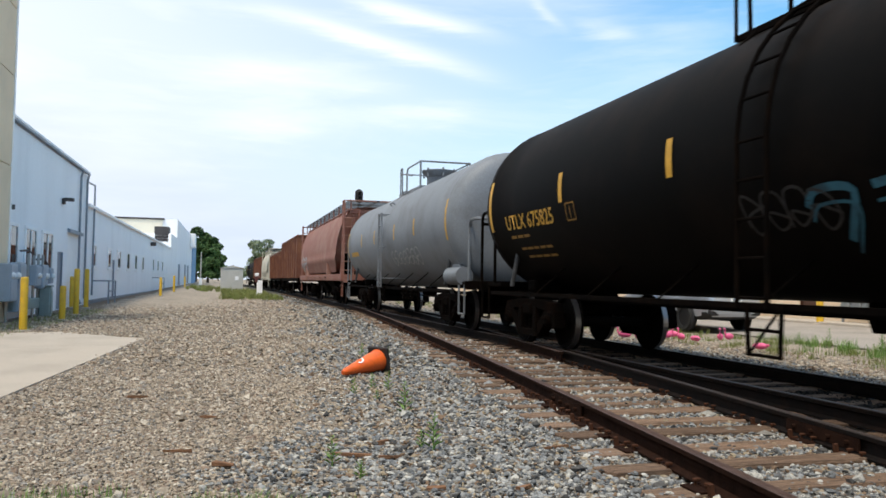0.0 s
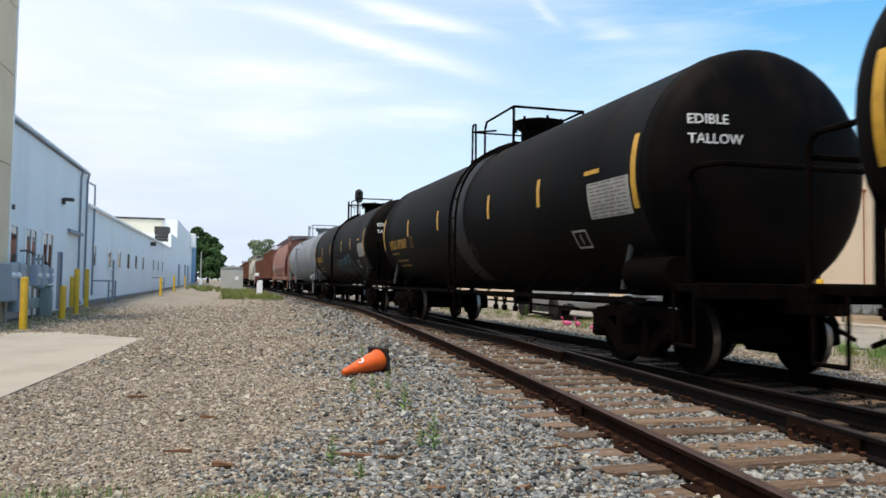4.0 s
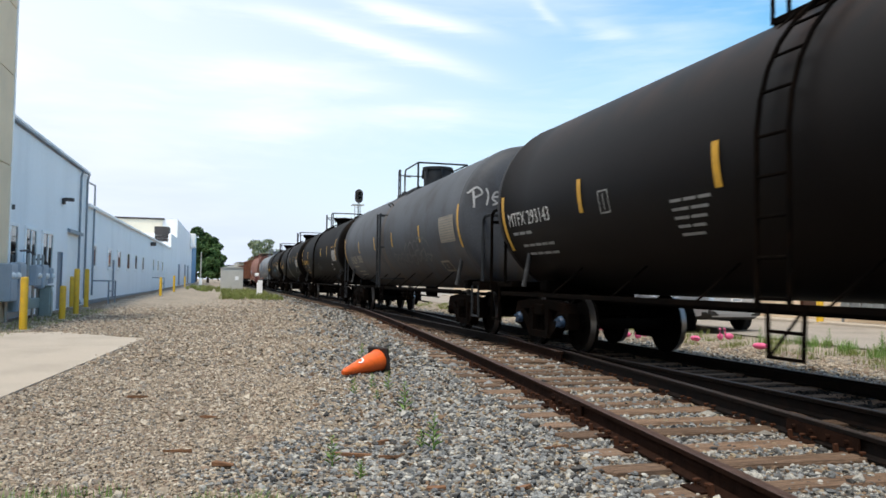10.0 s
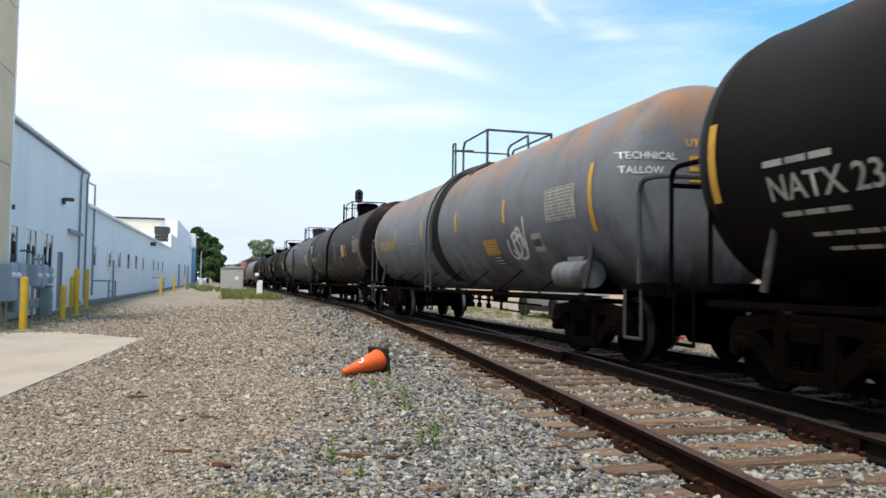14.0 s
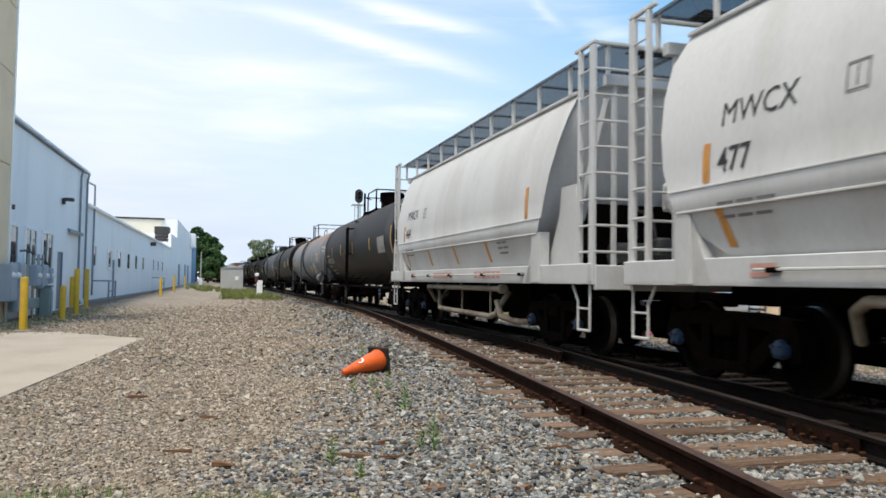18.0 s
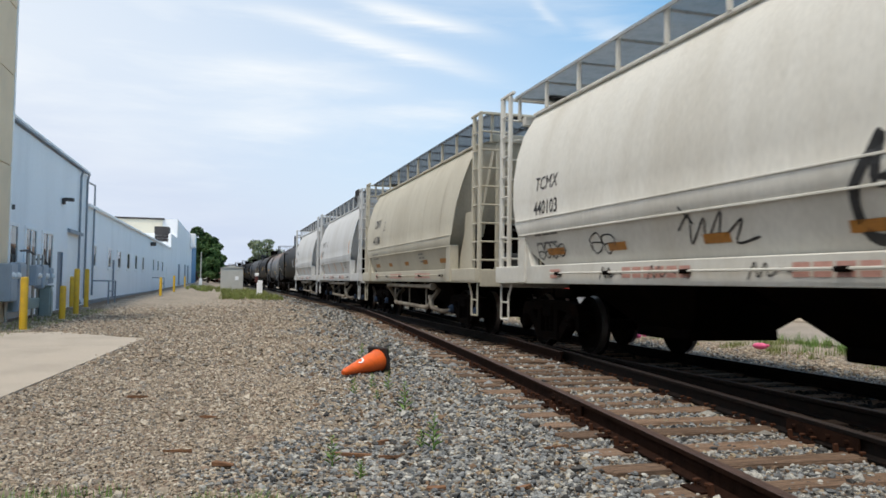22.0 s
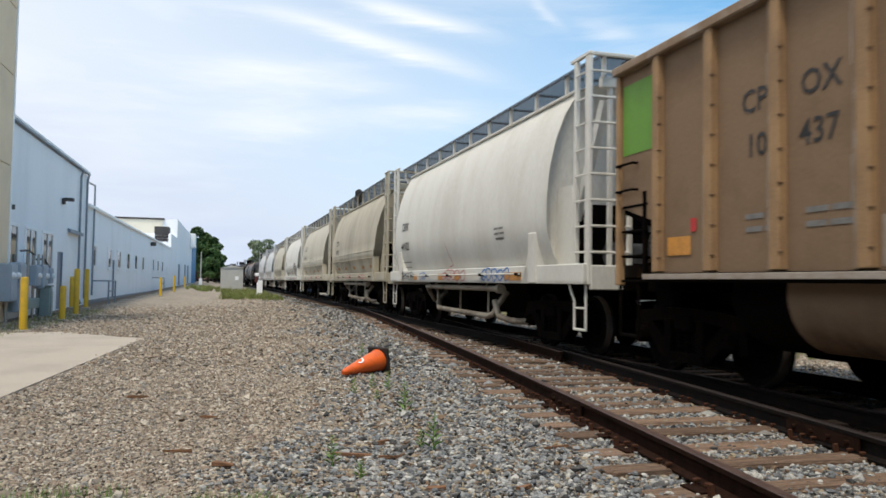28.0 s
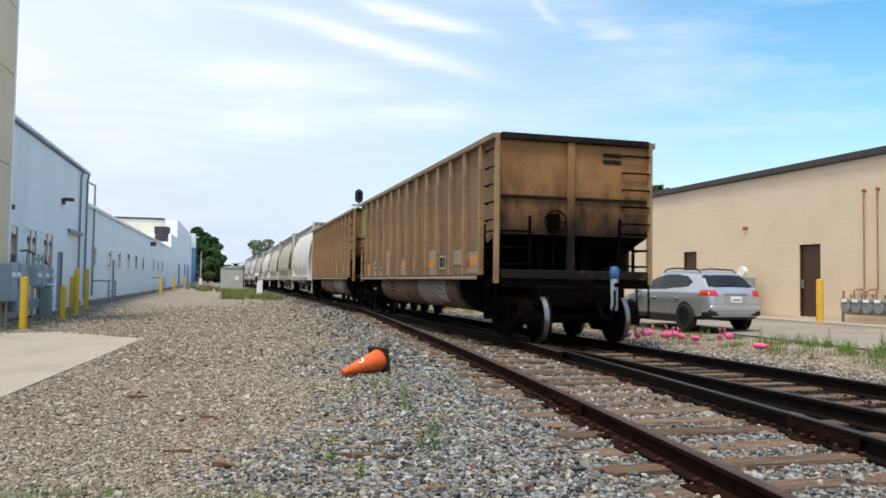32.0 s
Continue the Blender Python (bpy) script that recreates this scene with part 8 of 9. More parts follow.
def railing(l, d, w, h):
    r = thing("railing", wall_pose(d, l, ground_z(*along(d, l)[:2])), "dark steel pipe railing beside the wall", "railing")
    for x in (0, w):
        bm = B()
        rod(bm, (x, 0, 0), (x, 0, h), 0.035, 8)
        part("post", bm, M_FLASH, r)
    for z in (h, h * 0.55):
        bm = B()
        rod(bm, (0, 0, z), (w, 0, z), 0.03, 8)
        part("rail", bm, M_FLASH, r)
    for x in (0, w):
        bm = B()
        rod(bm, (x, 0, h), (x, 0.7, h), 0.03, 8)
        part("return_rail", bm, M_FLASH, r)


railing(38.8, -5.3, 2.2, 1.05)
railing(69.0, -5.4, 3.0, 1.1)


def gas_meters():
    a = 15.97
    ra = radians(a)
    g = thing("gas_meters", pose(math.cos(ra) * 17.65, math.sin(ra) * 17.65, 0.2, 0, 0, 90 + a), "row of grey gas meters with regulators", "gas meters")
    for x in (18.8, 18.4, 18.0, 17.6, 17.2):
        bm = B()
        lathe(bm, [(0.0, -0.1), (0.17, -0.09), (0.2, 0.0), (0.17, 0.09), (0.0, 0.1)], 16, Matrix.Translation((x, 0, 0.5)) @ Matrix.Rotation(radians(90), 4, "X"))
        box(bm, (x, 0, 0.66), (0.4, 0.18, 0.14), 0.03)
        m = part("meter", bm, M_METER, g, "grey diaphragm gas meter", smooth=True)
        bm = B()
        box(bm, (x, 0.12, 0.66), (0.2, 0.03, 0.08), 0.01)
        part("dial", bm, M_WHITETRIM, m)
        bm = B()
        rod(bm, (x + 0.14, 0, 0.72), (x + 0.14, 0, 0.95), 0.03, 8)
        rod(bm, (x - 0.14, 0, 0.72), (x - 0.14, 0, 0.85), 0.03, 8)
        part("pipe", bm, M_RUSTPIPE, m)
    bm = B()
    rod(bm, (16.8, -0.05, 0.3), (19.05, -0.05, 0.3), 0.04, 8)
    rod(bm, (19.02, -0.05, 0.0), (19.02, -0.05, 0.75), 0.04, 8)
    rod(bm, (16.9, -0.05, 0.0), (16.9, -0.05, 0.5), 0.04, 8)
    part("manifold", bm, M_METER, g)
    w = thing("junction_box", pose(math.cos(ra) * 17.6 - math.sin(ra) * 23.3, math.sin(ra) * 17.6 + math.cos(ra) * 23.3, 0.2, 0, 0, 90 + a), "green-grey utility box with a white meter", "utility box")
    bm = B()
    box(bm, (0, 0.0, 0.75), (0.7, 0.25, 1.2), 0.02)
    rod(bm, (0.25, 0, 0), (0.25, 0, 0.3), 0.03, 8)
    rod(bm, (-0.25, 0, 0), (-0.25, 0, 0.3), 0.03, 8)
    part("body", bm, M_BOXGREEN, w)
    bm = B()
    rod(bm, (-0.05, 0.1, 1.55), (-0.05, 0.25, 1.55), 0.17, 16)
    part("meter", bm, M_WHITETRIM, w, "white round meter")


gas_meters()


def yard_fixtures():
    # relay house beside the track
    b = thing("relay_house", beside(78.5, -5.0, ground_z(*track(78.5, -5.0)[:2])), "grey steel relay house with a shallow roof", "relay house")
    bm = B()
    box(bm, (0, 0.15, 1.25), (4.6, 2.3, 2.4), 0.02)
    part("wall", bm, M_BUNGALOW, b)
    bm = B()
    prism(bm, [(-1.05, 2.45), (1.35, 2.45), (0.15, 2.7)], -2.4, 2.4, "x")
    part("roof", bm, M_BUNGALOW, b)
    bm = B()
    box(bm, (-2.31, -0.2, 1.2), (0.03, 0.9, 1.95), 0.01)
    part("door", bm, M_BUNGALOW, b, "grey steel door")
    bm = B()
    box(bm, (-2.335, -0.35, 1.35), (0.02, 0.35, 0.4))
    part("notice", bm, M_WHITETRIM, b, "small white notice")
    b2 = thing("pole", beside(96.0, -8.6, ground_z(*track(96, -8.6)[:2])), "thin pale wooden pole at the end of the yard", "pole")
    bm = B()
    rod(bm, (0, 0, -0.1), (0, 0, 4.4), 0.09, 10, 0.07)
    part("shaft", bm, M_BUNGALOW, b2)
    bm = B()
    box(bm, (-0.1, 0, 0.55), (0.1, 0.4, 0.9), 0.02)
    part("panel", bm, M_WHITETRIM, b2, "white panel")
    # white marker post
    p = thing("marker_post", beside(49.5, -3.5, ground_z(*track(49.5, -3.5)[:2])), "white marker post with a dark red target", "marker post")
    bm = B()
    box(bm, (0, 0, 0.6), (0.16, 0.42, 1.2), 0.03)
    part("post", bm, M_WHITETRIM, p)
    bm = B()
    box(bm, (-0.05, 0.25, 1.3), (0.1, 0.22, 0.5), 0.02)
    part("target", bm, mat("target_dark_red", (0.10, 0.025, 0.02), 0.6), p, "dark red target")
    bm = B()
    box(bm, (-0.02, 0.22, 1.62), (0.2, 0.28, 0.24), 0.03)
    part("lamp", bm, M_WHITETRIM, p)
    # signal mast beyond the train
    s = thing("railway_signal", beside(49.0, 3.72, 0.2), "tall railway signal with a black rounded head", "railway signal")
    bm = B()
    rod(bm, (0, 0, -0.03), (0, 0, 7.2), 0.08, 10)
    part("mast", bm, M_STEEL, s, "silver mast")
    bm = B()
    lathe(bm, [(0.0, -0.05), (0.3, -0.05), (0.3, 0.05), (0.0, 0.05)], 20, Matrix.Translation((-0.1, 0, 7.75)) @ Matrix.Rotation(radians(90), 4, "Y"))
    lathe(bm, [(0.0, -0.05), (0.3, -0.05), (0.3, 0.05), (0.0, 0.05)], 20, Matrix.Translation((-0.1, 0, 7.3)) @ Matrix.Rotation(radians(90), 4, "Y"))
    box(bm, (-0.1, 0, 7.52), (0.1, 0.6, 0.5))
    part("head", bm, M_DARKEDGE, s, "black oval signal head")
    for z in (7.72, 7.35):
        bm = B()
        rod(bm, (-0.15, 0, z), (-0.32, 0, z + 0.02), 0.13, 12, cap=False)
        part("lens_hood", bm, M_DARKEDGE, s)
    bm = B()
    for y in (0.25, -0.2):
        rod(bm, (0.25, y, 0), (0.25, y, 6.9), 0.025, 6)
    for k in range(20):
        rod(bm, (0.25, -0.2, 0.4 + k * 0.33), (0.25, 0.25, 0.4 + k * 0.33), 0.018, 6)
    part("ladder", bm, M_STEEL, s, "silver ladder")
    bm = B()
    box(bm, (0.15, 0.05, 6.85), (0.9, 0.9, 0.05), 0.01)
    part("landing", bm, M_STEEL, s)


yard_fixtures()

# ---- the head of the train, far off ----


def box_car(s20, length, top, paint, label, name="gondola_car"):
    """A high-sided car with outside posts, seen far off."""
    car = start_car(name, s20, length, label, "cars of the freight train")
    h = length / 2 - 0.9
    bm = B()
    box(bm, (0, 0, (1.2 + top) / 2), (2 * h, 2.9, top - 1.2), 0.03)
    part("body", bm, paint, car)
    for sg in (1, -1):
        for k in range(9):
            bm = B()
            box(bm, (-h + 0.08 + k * (2 * h - 0.16) / 8, sg * 1.5, (1.2 + top) / 2), (0.14, 0.1, top - 1.2), 0.01)
            part("post", bm, paint, car)
        truck(car, sg * (h - 1.6))
        coupler(car, sg * (length / 2 - 0.2), 0 if sg > 0 else 180)
    bm = B()
    box(bm, (0, 0, 1.1), (2 * h + 0.3, 2.9, 0.22), 0.02)
    part("sill", bm, M_UNDER, car)
    bm = B()
    box(bm, (0, 0, top + 0.04), (2 * h + 0.1, 3.05, 0.1), 0.01)
    part("top_rim", bm, paint, car)
    return car


hopper_car(179.6, M_REDHOP, "oxide red covered hopper car with pale graffiti", "", "", pitch=18.8, hop=HOP_LONG, key="long", pipes=False)
box_car(197.3, 15.6, 3.95, M_OXIDE, "rusty brown high-sided gondola car")
box_car(213.2, 15.6, 3.4, M_OXIDE, "rusty brown gondola car with yellow writing")
hopper_car(230.0, M_CREAMCAR, "cream covered hopper car, dusty and stained", "", "", pipes=False)
strokes(CARS[-4][0], on_hopper(6.8, 1.5, HOP_LONG), scrawl(_rg, 2.6, 0.9, 3), 0.14, M_WHITESPRAY, label="pale spray-painted graffiti")
box_car(245.5, 15.6, 3.8, M_OXIDE, "rusty brown high-sided gondola car")
tank_car(262.5, M_BLACK, "black tank car with yellow stripes", big=False)


# ---- loose things in the yard ----
def traffic_cone():
    tip, base = Vector((-1.27, 10.12, 0.045)), Vector((-0.84, 10.68, 0.165))
    z = (tip - base).normalized()
    x = Vector((0, 0, 1)).cross(z).normalized()
    y = z.cross(x)
    m = Matrix((x, y, z)).transposed().to_4x4()
    m.translation = base
    c = thing("traffic_cone", m, "orange traffic cone lying on its side in the gravel", "traffic cone")
    bm = B()
    lathe(bm, [(0.15, 0.02), (0.14, 0.06), (0.045, 0.66), (0.03, 0.70), (0.02, 0.705), (0.0, 0.70)], 28)
    part("cone", bm, mat("cone_orange", (0.80, 0.13, 0.015), 0.45, vary=0.2, scale=6, second=(0.62, 0.10, 0.015), grain=0.06, bump=0.05), c, smooth=True)
    bm = B()
    box(bm, (0, 0, 0.0), (0.36, 0.36, 0.05), 0.015)
    part("base", bm, mat("cone_base_black", (0.02, 0.016, 0.015), 0.7, vary=0.3, scale=8), c, "black rubber base")
    bm = B()
    # a hooked white stroke of paint
    prev = None
    for k in range(12):
        a = radians(100 + 20 * k)
        zz, uu = 0.40 + 0.05 * math.cos(a), 0.055 * math.sin(a)
        row = []
        for w in (0.0, 0.022):
            r = 0.152 - 0.158 * (zz + w * math.cos(a) - 0.02)
            t = math.pi / 2 * 1.0 + (uu + w * math.sin(a)) / max(r, 0.03)
            row.append(bm.verts.new(((r + 0.004) * math.cos(t), (r + 0.004) * math.sin(t), zz + w * math.cos(a))))
        if prev:
            bm.faces.new((prev[0], prev[1], row[1], row[0]))
        prev = row
    part("paint_mark", bm, M_WHITETRIM, c, "white painted mark")


traffic_cone()

M_WOODBIT = mat("weathered_stick", (0.20, 0.10, 0.05), 0.9, vary=0.4, scale=12, stretch=(1, 6, 6), bump=0.3)


def stick(x, y, l, turn, w=0.025):
    s = thing("wood_scrap", pose(x, y, -0.005, 0, 0, turn), "splinter of brown weathered wood on the gravel", "wood scrap", "wood scraps")
    bm = B()
    rnd = random.Random(int(x * 100 + y * 10))
    prism(bm, [(-l / 2, -w / 2), (-l * 0.1, -w * 0.7), (l / 2, -w * 0.2), (l * 0.45, w * 0.3), (0.0, w * 0.6), (-l * 0.46, w * 0.35)], 0.0, 0.02, "z")
    for v in bm.verts:
        v.co.z += rnd.uniform(-0.006, 0.012)
    part("splinter", bm, M_WOODBIT, s)


for x, y, l, a, w in ((-1.42, 5.22, 0.17, -25, 0.04), (-0.62, 5.55, 0.3, -8, 0.025), (-0.35, 5.5, 0.16, 20, 0.03), (-1.85, 5.6, 0.2, 5, 0.02), (-0.02, 4.7, 0.12, 10, 0.03), (0.86, 5.9, 0.22, 24, 0.025),
                      (-3.1, 8.1, 0.2, 10, 0.02), (-0.45, 6.0, 0.14, 35, 0.035), (0.5, 4.75, 0.1, 15, 0.03), (-2.05, 7.0, 0.16, -12, 0.02)):
    stick(x, y, l, a, w)


# ---- plants ----
def leaf_mat(name, base, second):
    m = mat(name, base, 0.6, vary=0.3, scale=4, second=second, grain=0.15, gscale=20, bump=0.0, island=0.35, spec=0.3)
    return m


M_GRASS = leaf_mat("grass_green", (0.15, 0.19, 0.045), (0.22, 0.215, 0.075))
M_WEED = leaf_mat("weed_green", (0.13, 0.24, 0.05), (0.18, 0.26, 0.08))
M_TREE = leaf_mat("tree_leaf", (0.035, 0.075, 0.022), (0.06, 0.10, 0.03))
M_TREEMID = leaf_mat("mid_tree_leaf", (0.055, 0.11, 0.03), (0.085, 0.14, 0.045))
M_TREEPALE = leaf_mat("pale_tree_leaf", (0.16, 0.21, 0.12), (0.22, 0.25, 0.17))
M_BARK = mat("bark", (0.10, 0.075, 0.055), 0.9, vary=0.3, scale=4, bump=0.4)


def blades(name, spots, label, rng, material, height=0.12, width=0.012, category="grass"):
    """Grass: each blade a bent tapering strip."""
    n = len(spots)
    h = height * rng.uniform(0.5, 1.4, n)
    a, lean = rng.uniform(0, 6.283, n), rng.uniform(0.1, 0.6, n)
    dx, dy = np.cos(a), np.sin(a)
    w = width * rng.uniform(0.7, 1.3, n)
    rows = []
    for f, ww in ((0.0, 1.0), (0.55, 0.8), (1.0, 0.1)):
        ox, oy, oz = dx * lean * h * f * f, dy * lean * h * f * f, h * f
        for sg in (-1, 1):
            rows.append(np.stack([spots[:, 0] + ox - dy * w * ww * sg / 2, spots[:, 1] + oy + dx * w * ww * sg / 2, spots[:, 2] + oz], 1))
    v = np.stack(rows, 1).reshape(-1, 3)
    base = (np.arange(n) * 6)[:, None, None]
    f = (np.array([(0, 1, 3, 2), (2, 3, 5, 4)])[None] + base).reshape(-1, 4)
    me = bpy.data.meshes.new(name)
    me.from_pydata(v, [], f)
    me.materials.append(material)
    return tagged(new(name, me), label, category, kind="stuff")


def grass():
    rng = np.random.default_rng(11)

    def strip(n, s0, s1, l0, l1, clump):
        c = np.stack([rng.uniform(s0, s1, n // clump), rng.uniform(l0, l1, n // clump)], 1)
        c = np.repeat(c, clump, 0) + rng.normal(0, 0.09, (n // clump * clump, 2))
        out = []
        for s, lt in c:
            x, y, _ = track(s, lt)
            out.append((x, y, ground_z(x, y)))
        return np.array(out)
    blades("grass", strip(16000, -14, 34, 3.3, 6.0, 50), "patchy green grass strip beside the lot", rng, M_GRASS, 0.11, 0.008)
    blades("grass", strip(5600, -12, 4, 4.5, 5.9, 56), "tufts of taller grass beside the lot", rng, M_WEED, 0.19, 0.008)
    blades("grass", strip(5200, 38, 62, -6.2, -2.6, 20), "green grass patch round the marker post", rng, M_GRASS, 0.28, 0.03)
    blades("grass", strip(2600, 62, 90, -9.5, -3.0, 20), "grass round the relay house", rng, M_GRASS, 0.3, 0.04)
    # by the near wall and at the very front
    n = 2600
    c = np.stack([rng.uniform(16, 32, n), rng.uniform(-5.6, -4.3, n)], 1)
    sp = np.array([(*along(d, l)[:2], ground_z(*along(d, l)[:2])) for l, d in c])
    blades("grass", sp, "thin grass and weeds along the wall", rng, M_GRASS, 0.07, 0.012)
    n = 1700
    x = np.repeat(rng.uniform(-2.7, -0.4, n // 34), 34) + rng.normal(0, 0.05, n)
    y = np.repeat(rng.uniform(4.05, 4.5, n // 34), 34) + rng.normal(0, 0.04, n)
    blades("grass", np.stack([x, y, 0 * x - 0.03], 1), "short grass tufts in the gravel", rng, M_WEED, 0.07, 0.005)


grass()


def weed(x, y, h, rnd, spread_=1.0):
    """A thin upright weed: stem and narrow leaves."""
    w = thing("weed", pose(x, y, ground_z(x, y), 0, 0, rnd.uniform(0, 360)), "small green weed growing in the gravel", "weed", "weeds in the gravel")
    bm = B()
    rod(bm, (0, 0, 0), (0.01, 0.0, h), 0.005, 5, 0.002)
    part("stem", bm, M_WEED, w)
    bm = B()
    for k in range(22):
        z = h * (0.1 + 0.9 * k / 22)
        a = k * 2.4 + rnd.uniform(-0.3, 0.3)
        l = h * 0.26 * spread_ * (1.15 - z / h) + 0.02
        d = Vector((math.cos(a), math.sin(a), 0))
        p = Vector((-d.y, d.x, 0)) * l * 0.14
        q = [Vector((0, 0, z)), d * l * 0.5 + p + Vector((0, 0, z + l * 0.45)), d * l + Vector((0, 0, z + l * 0.6)), d * l * 0.5 - p + Vector((0, 0, z + l * 0.45))]
        bm.faces.new([bm.verts.new(v) for v in q])
    part("leaves", bm, M_WEED, w)


_rw = random.Random(21)
for x, y, h in ((-0.05, 5.78, 0.24), (-0.14, 5.9, 0.12), (-0.33, 7.3, 0.27), (-0.78, 8.95, 0.17), (-0.6, 8.95, 0.2), (-0.95, 8.6, 0.16), (-0.72, 5.33, 0.17), (-0.5, 5.0, 0.1), (-1.3, 12.9, 0.2), (-0.9, 13.2, 0.12), (-0.66, 8.2, 0.1)):
    weed(x, y, h * 1.25, _rw)
for s, lt, h in ((0.4, 5.6, 0.75), (-0.3, 5.5, 0.5), (-1.2, 5.3, 0.6), (-1.9, 5.2, 0.7), (-2.4, 5.0, 0.55), (-2.9, 5.3, 0.65), (-3.3, 4.9, 0.5), (1.2, 5.5, 0.35), (2.4, 5.4, 0.4), (3.0, 5.2, 0.3), (4.2, 5.2, 0.35), (0.9, 5.2, 0.45),
                (-1.6, 4.8, 0.4), (-2.2, 5.6, 0.6), (14, 4.0, 0.5), (16, 4.4, 0.5), (17.5, 4.2, 0.45)):
    wx, wy, _ = track(s, lt)
    weed(wx, wy, h, _rw, 0.9)


def tree(x, y, h, r, seed, material, z=0.0, label="broad green tree in full leaf", n=5200, leaf=0.4):
    rng = np.random.default_rng(seed)
    rnd = random.Random(seed)
    t = thing("tree", pose(x, y, z), label, "tree", "trees at the end of the yard")
    bm = B()
    rod(bm, (0, 0, -0.1), (0.1, 0, h * 0.55), 0.035 * h * 0.8, 9, 0.02 * h * 0.7)
    part("trunk", bm, M_BARK, t)
    cl = []
    bm = B()
    for k in range(9):
        a = k * 2.4 + rnd.uniform(-0.4, 0.4)
        z0 = h * rnd.uniform(0.3, 0.52)
        e = Vector((math.cos(a) * r * rnd.uniform(0.45, 0.85), math.sin(a) * r * rnd.uniform(0.45, 0.85), h * rnd.uniform(0.5, 0.92)))
        rod(bm, (0.05, 0, z0), e, 0.012 * h, 6, 0.004 * h)
        cl.append(e)
    part("limbs", bm, M_BARK, t)
    cl.append(Vector((0, 0, h * 0.9)))
    for k in range(16):
        a = rnd.uniform(0, 6.28)
        q = rnd.uniform(0.2, 1.0) ** 0.5
        cl.append(Vector((math.cos(a) * r * q, math.sin(a) * r * q, h * rnd.uniform(0.32, 0.95) * (1 - 0.25 * q))))
    c = np.array([tuple(v) for v in cl])
    i = rng.integers(0, len(c), n)
    g = rng.normal(0, 1, (n, 3))
    g /= np.linalg.norm(g, axis=1)[:, None]
    p = c[i] + g * (rng.uniform(0.25, 1.0, n) ** 0.5 * r * 0.36)[:, None] * np.array([1, 1, 0.8])
    u, v = rng.normal(0, 1, (n, 3)), rng.normal(0, 1, (n, 3))
    u /= np.linalg.norm(u, axis=1)[:, None]
    v = np.cross(u, v)
    v /= np.linalg.norm(v, axis=1)[:, None]
    s = leaf * rng.uniform(0.5, 1.2, n)[:, None]
    q = np.stack([p - u * s, p + v * s * 0.55, p + u * s, p - v * s * 0.55], 1).reshape(-1, 3)
    me = bpy.data.meshes.new("crown")
    me.from_pydata(q, [], np.arange(4 * n).reshape(-1, 4))
    me.materials.append(material)
    ob = new("crown", me)
    ob.parent = t
    tagged(ob, "dense clumps of leaves", kind="stuff")


tree(-54.6, 174, 12.4, 3.9, 1, M_TREE, 0.5, n=9500)
tree(-51.4, 172, 8.6, 3.2, 2, M_TREEMID, 0.5, n=7500)
tree(-50.0, 168, 5.2, 2.2, 3, M_TREEMID, 0.5, "small bright green tree")
tree(-49.5, 222, 12.6, 5.2, 4, M_TREEPALE, 0.0, "pale green tree beyond the train", 6000, 0.45)
tree(-70.0, 262, 5.2, 4.0, 6, M_TREEMID, 0.0)
tree(-77.0, 270, 6.5, 4.5, 7, M_TREE, 0.0)
tree(16.3, 60.0, 8.9, 3.0, 9, M_TREE, 0.0, "green tree behind the workshop")

# ---- pink garden birds between the track and the lot ----
M_PINK = mat("pink_plastic", (0.82, 0.13, 0.30), 0.4, vary=0.15, scale=8, second=(0.70, 0.10, 0.24), grain=0.04, bump=0.0)


def bm_bird_body():
    bm = B()
    bmesh.ops.create_uvsphere(bm, u_segments=14, v_segments=9, radius=1.0)
    for v in bm.verts:
        v.co = Vector((v.co.x * 0.2 - 0.06 * max(0, -v.co.x), v.co.y * 0.1, v.co.z * 0.11 + 0.05 * v.co.x * 0.2 + 0.3))
    return bm


def bm_bird_neck():
    bm = B()
    pipe(bm, [(0.15, 0, 0.32), (0.22, 0, 0.4), (0.2, 0, 0.5), (0.23, 0, 0.56), (0.28, 0, 0.55)], 0.025, 8)
    bmesh.ops.create_icosphere(bm, subdivisions=1, radius=0.042, matrix=Matrix.Translation((0.26, 0, 0.56)))
    return bm


def bm_bird_beak():
    bm = B()
    rod(bm, (0.28, 0, 0.55), (0.36, 0, 0.49), 0.022, 8, 0.004)
    return bm


def bm_bird_leg():
    bm = B()
    rod(bm, (0, 0.03, -0.04), (0, 0.03, 0.26), 0.005, 6)
    rod(bm, (0.02, -0.03, -0.04), (0.02, -0.03, 0.26), 0.005, 6)
    return bm


def garden_birds():
    rnd = random.Random(12)
    for s, lt, lie in ((4.85, 2.22, 0), (4.5, 2.36, 0), (4.95, 2.79, 0), (5.25, 3.09, 0), (4.6, 3.12, 0), (4.9, 3.44, 0), (4.15, 3.18, 0), (4.1, 3.68, 1), (3.75, 3.86, 0), (3.75, 4.07, 0), (9.35, 2.95, 0), (8.85, 3.04, 0), (8.4, 3.11, 1), (7.95, 3.21, 1), (7.7, 3.28, 0), (2.2, 3.7, 1)):
        x, y, h = track(s, lt)
        c = thing("garden_flamingo", pose(x, y, ground_z(x, y) + (0.1 if lie else 0), 80 if lie else 0, 0, rnd.uniform(0, 360)),
                  "pink plastic garden flamingo tipped over in the grass" if lie else "pink plastic garden flamingo on wire legs", "garden ornament", "pink garden flamingos")
        for nm, mk, m in (("body", bm_bird_body, M_PINK), ("neck", bm_bird_neck, M_PINK), ("beak", bm_bird_beak, M_DARKEDGE), ("legs", bm_bird_leg, M_STEEL)):
            cpart(nm, "flamingo_" + nm, mk, m, c, (0, 0, 0.0), 0, "", True).scale = (0.62, 0.62, 0.62)


garden_birds()


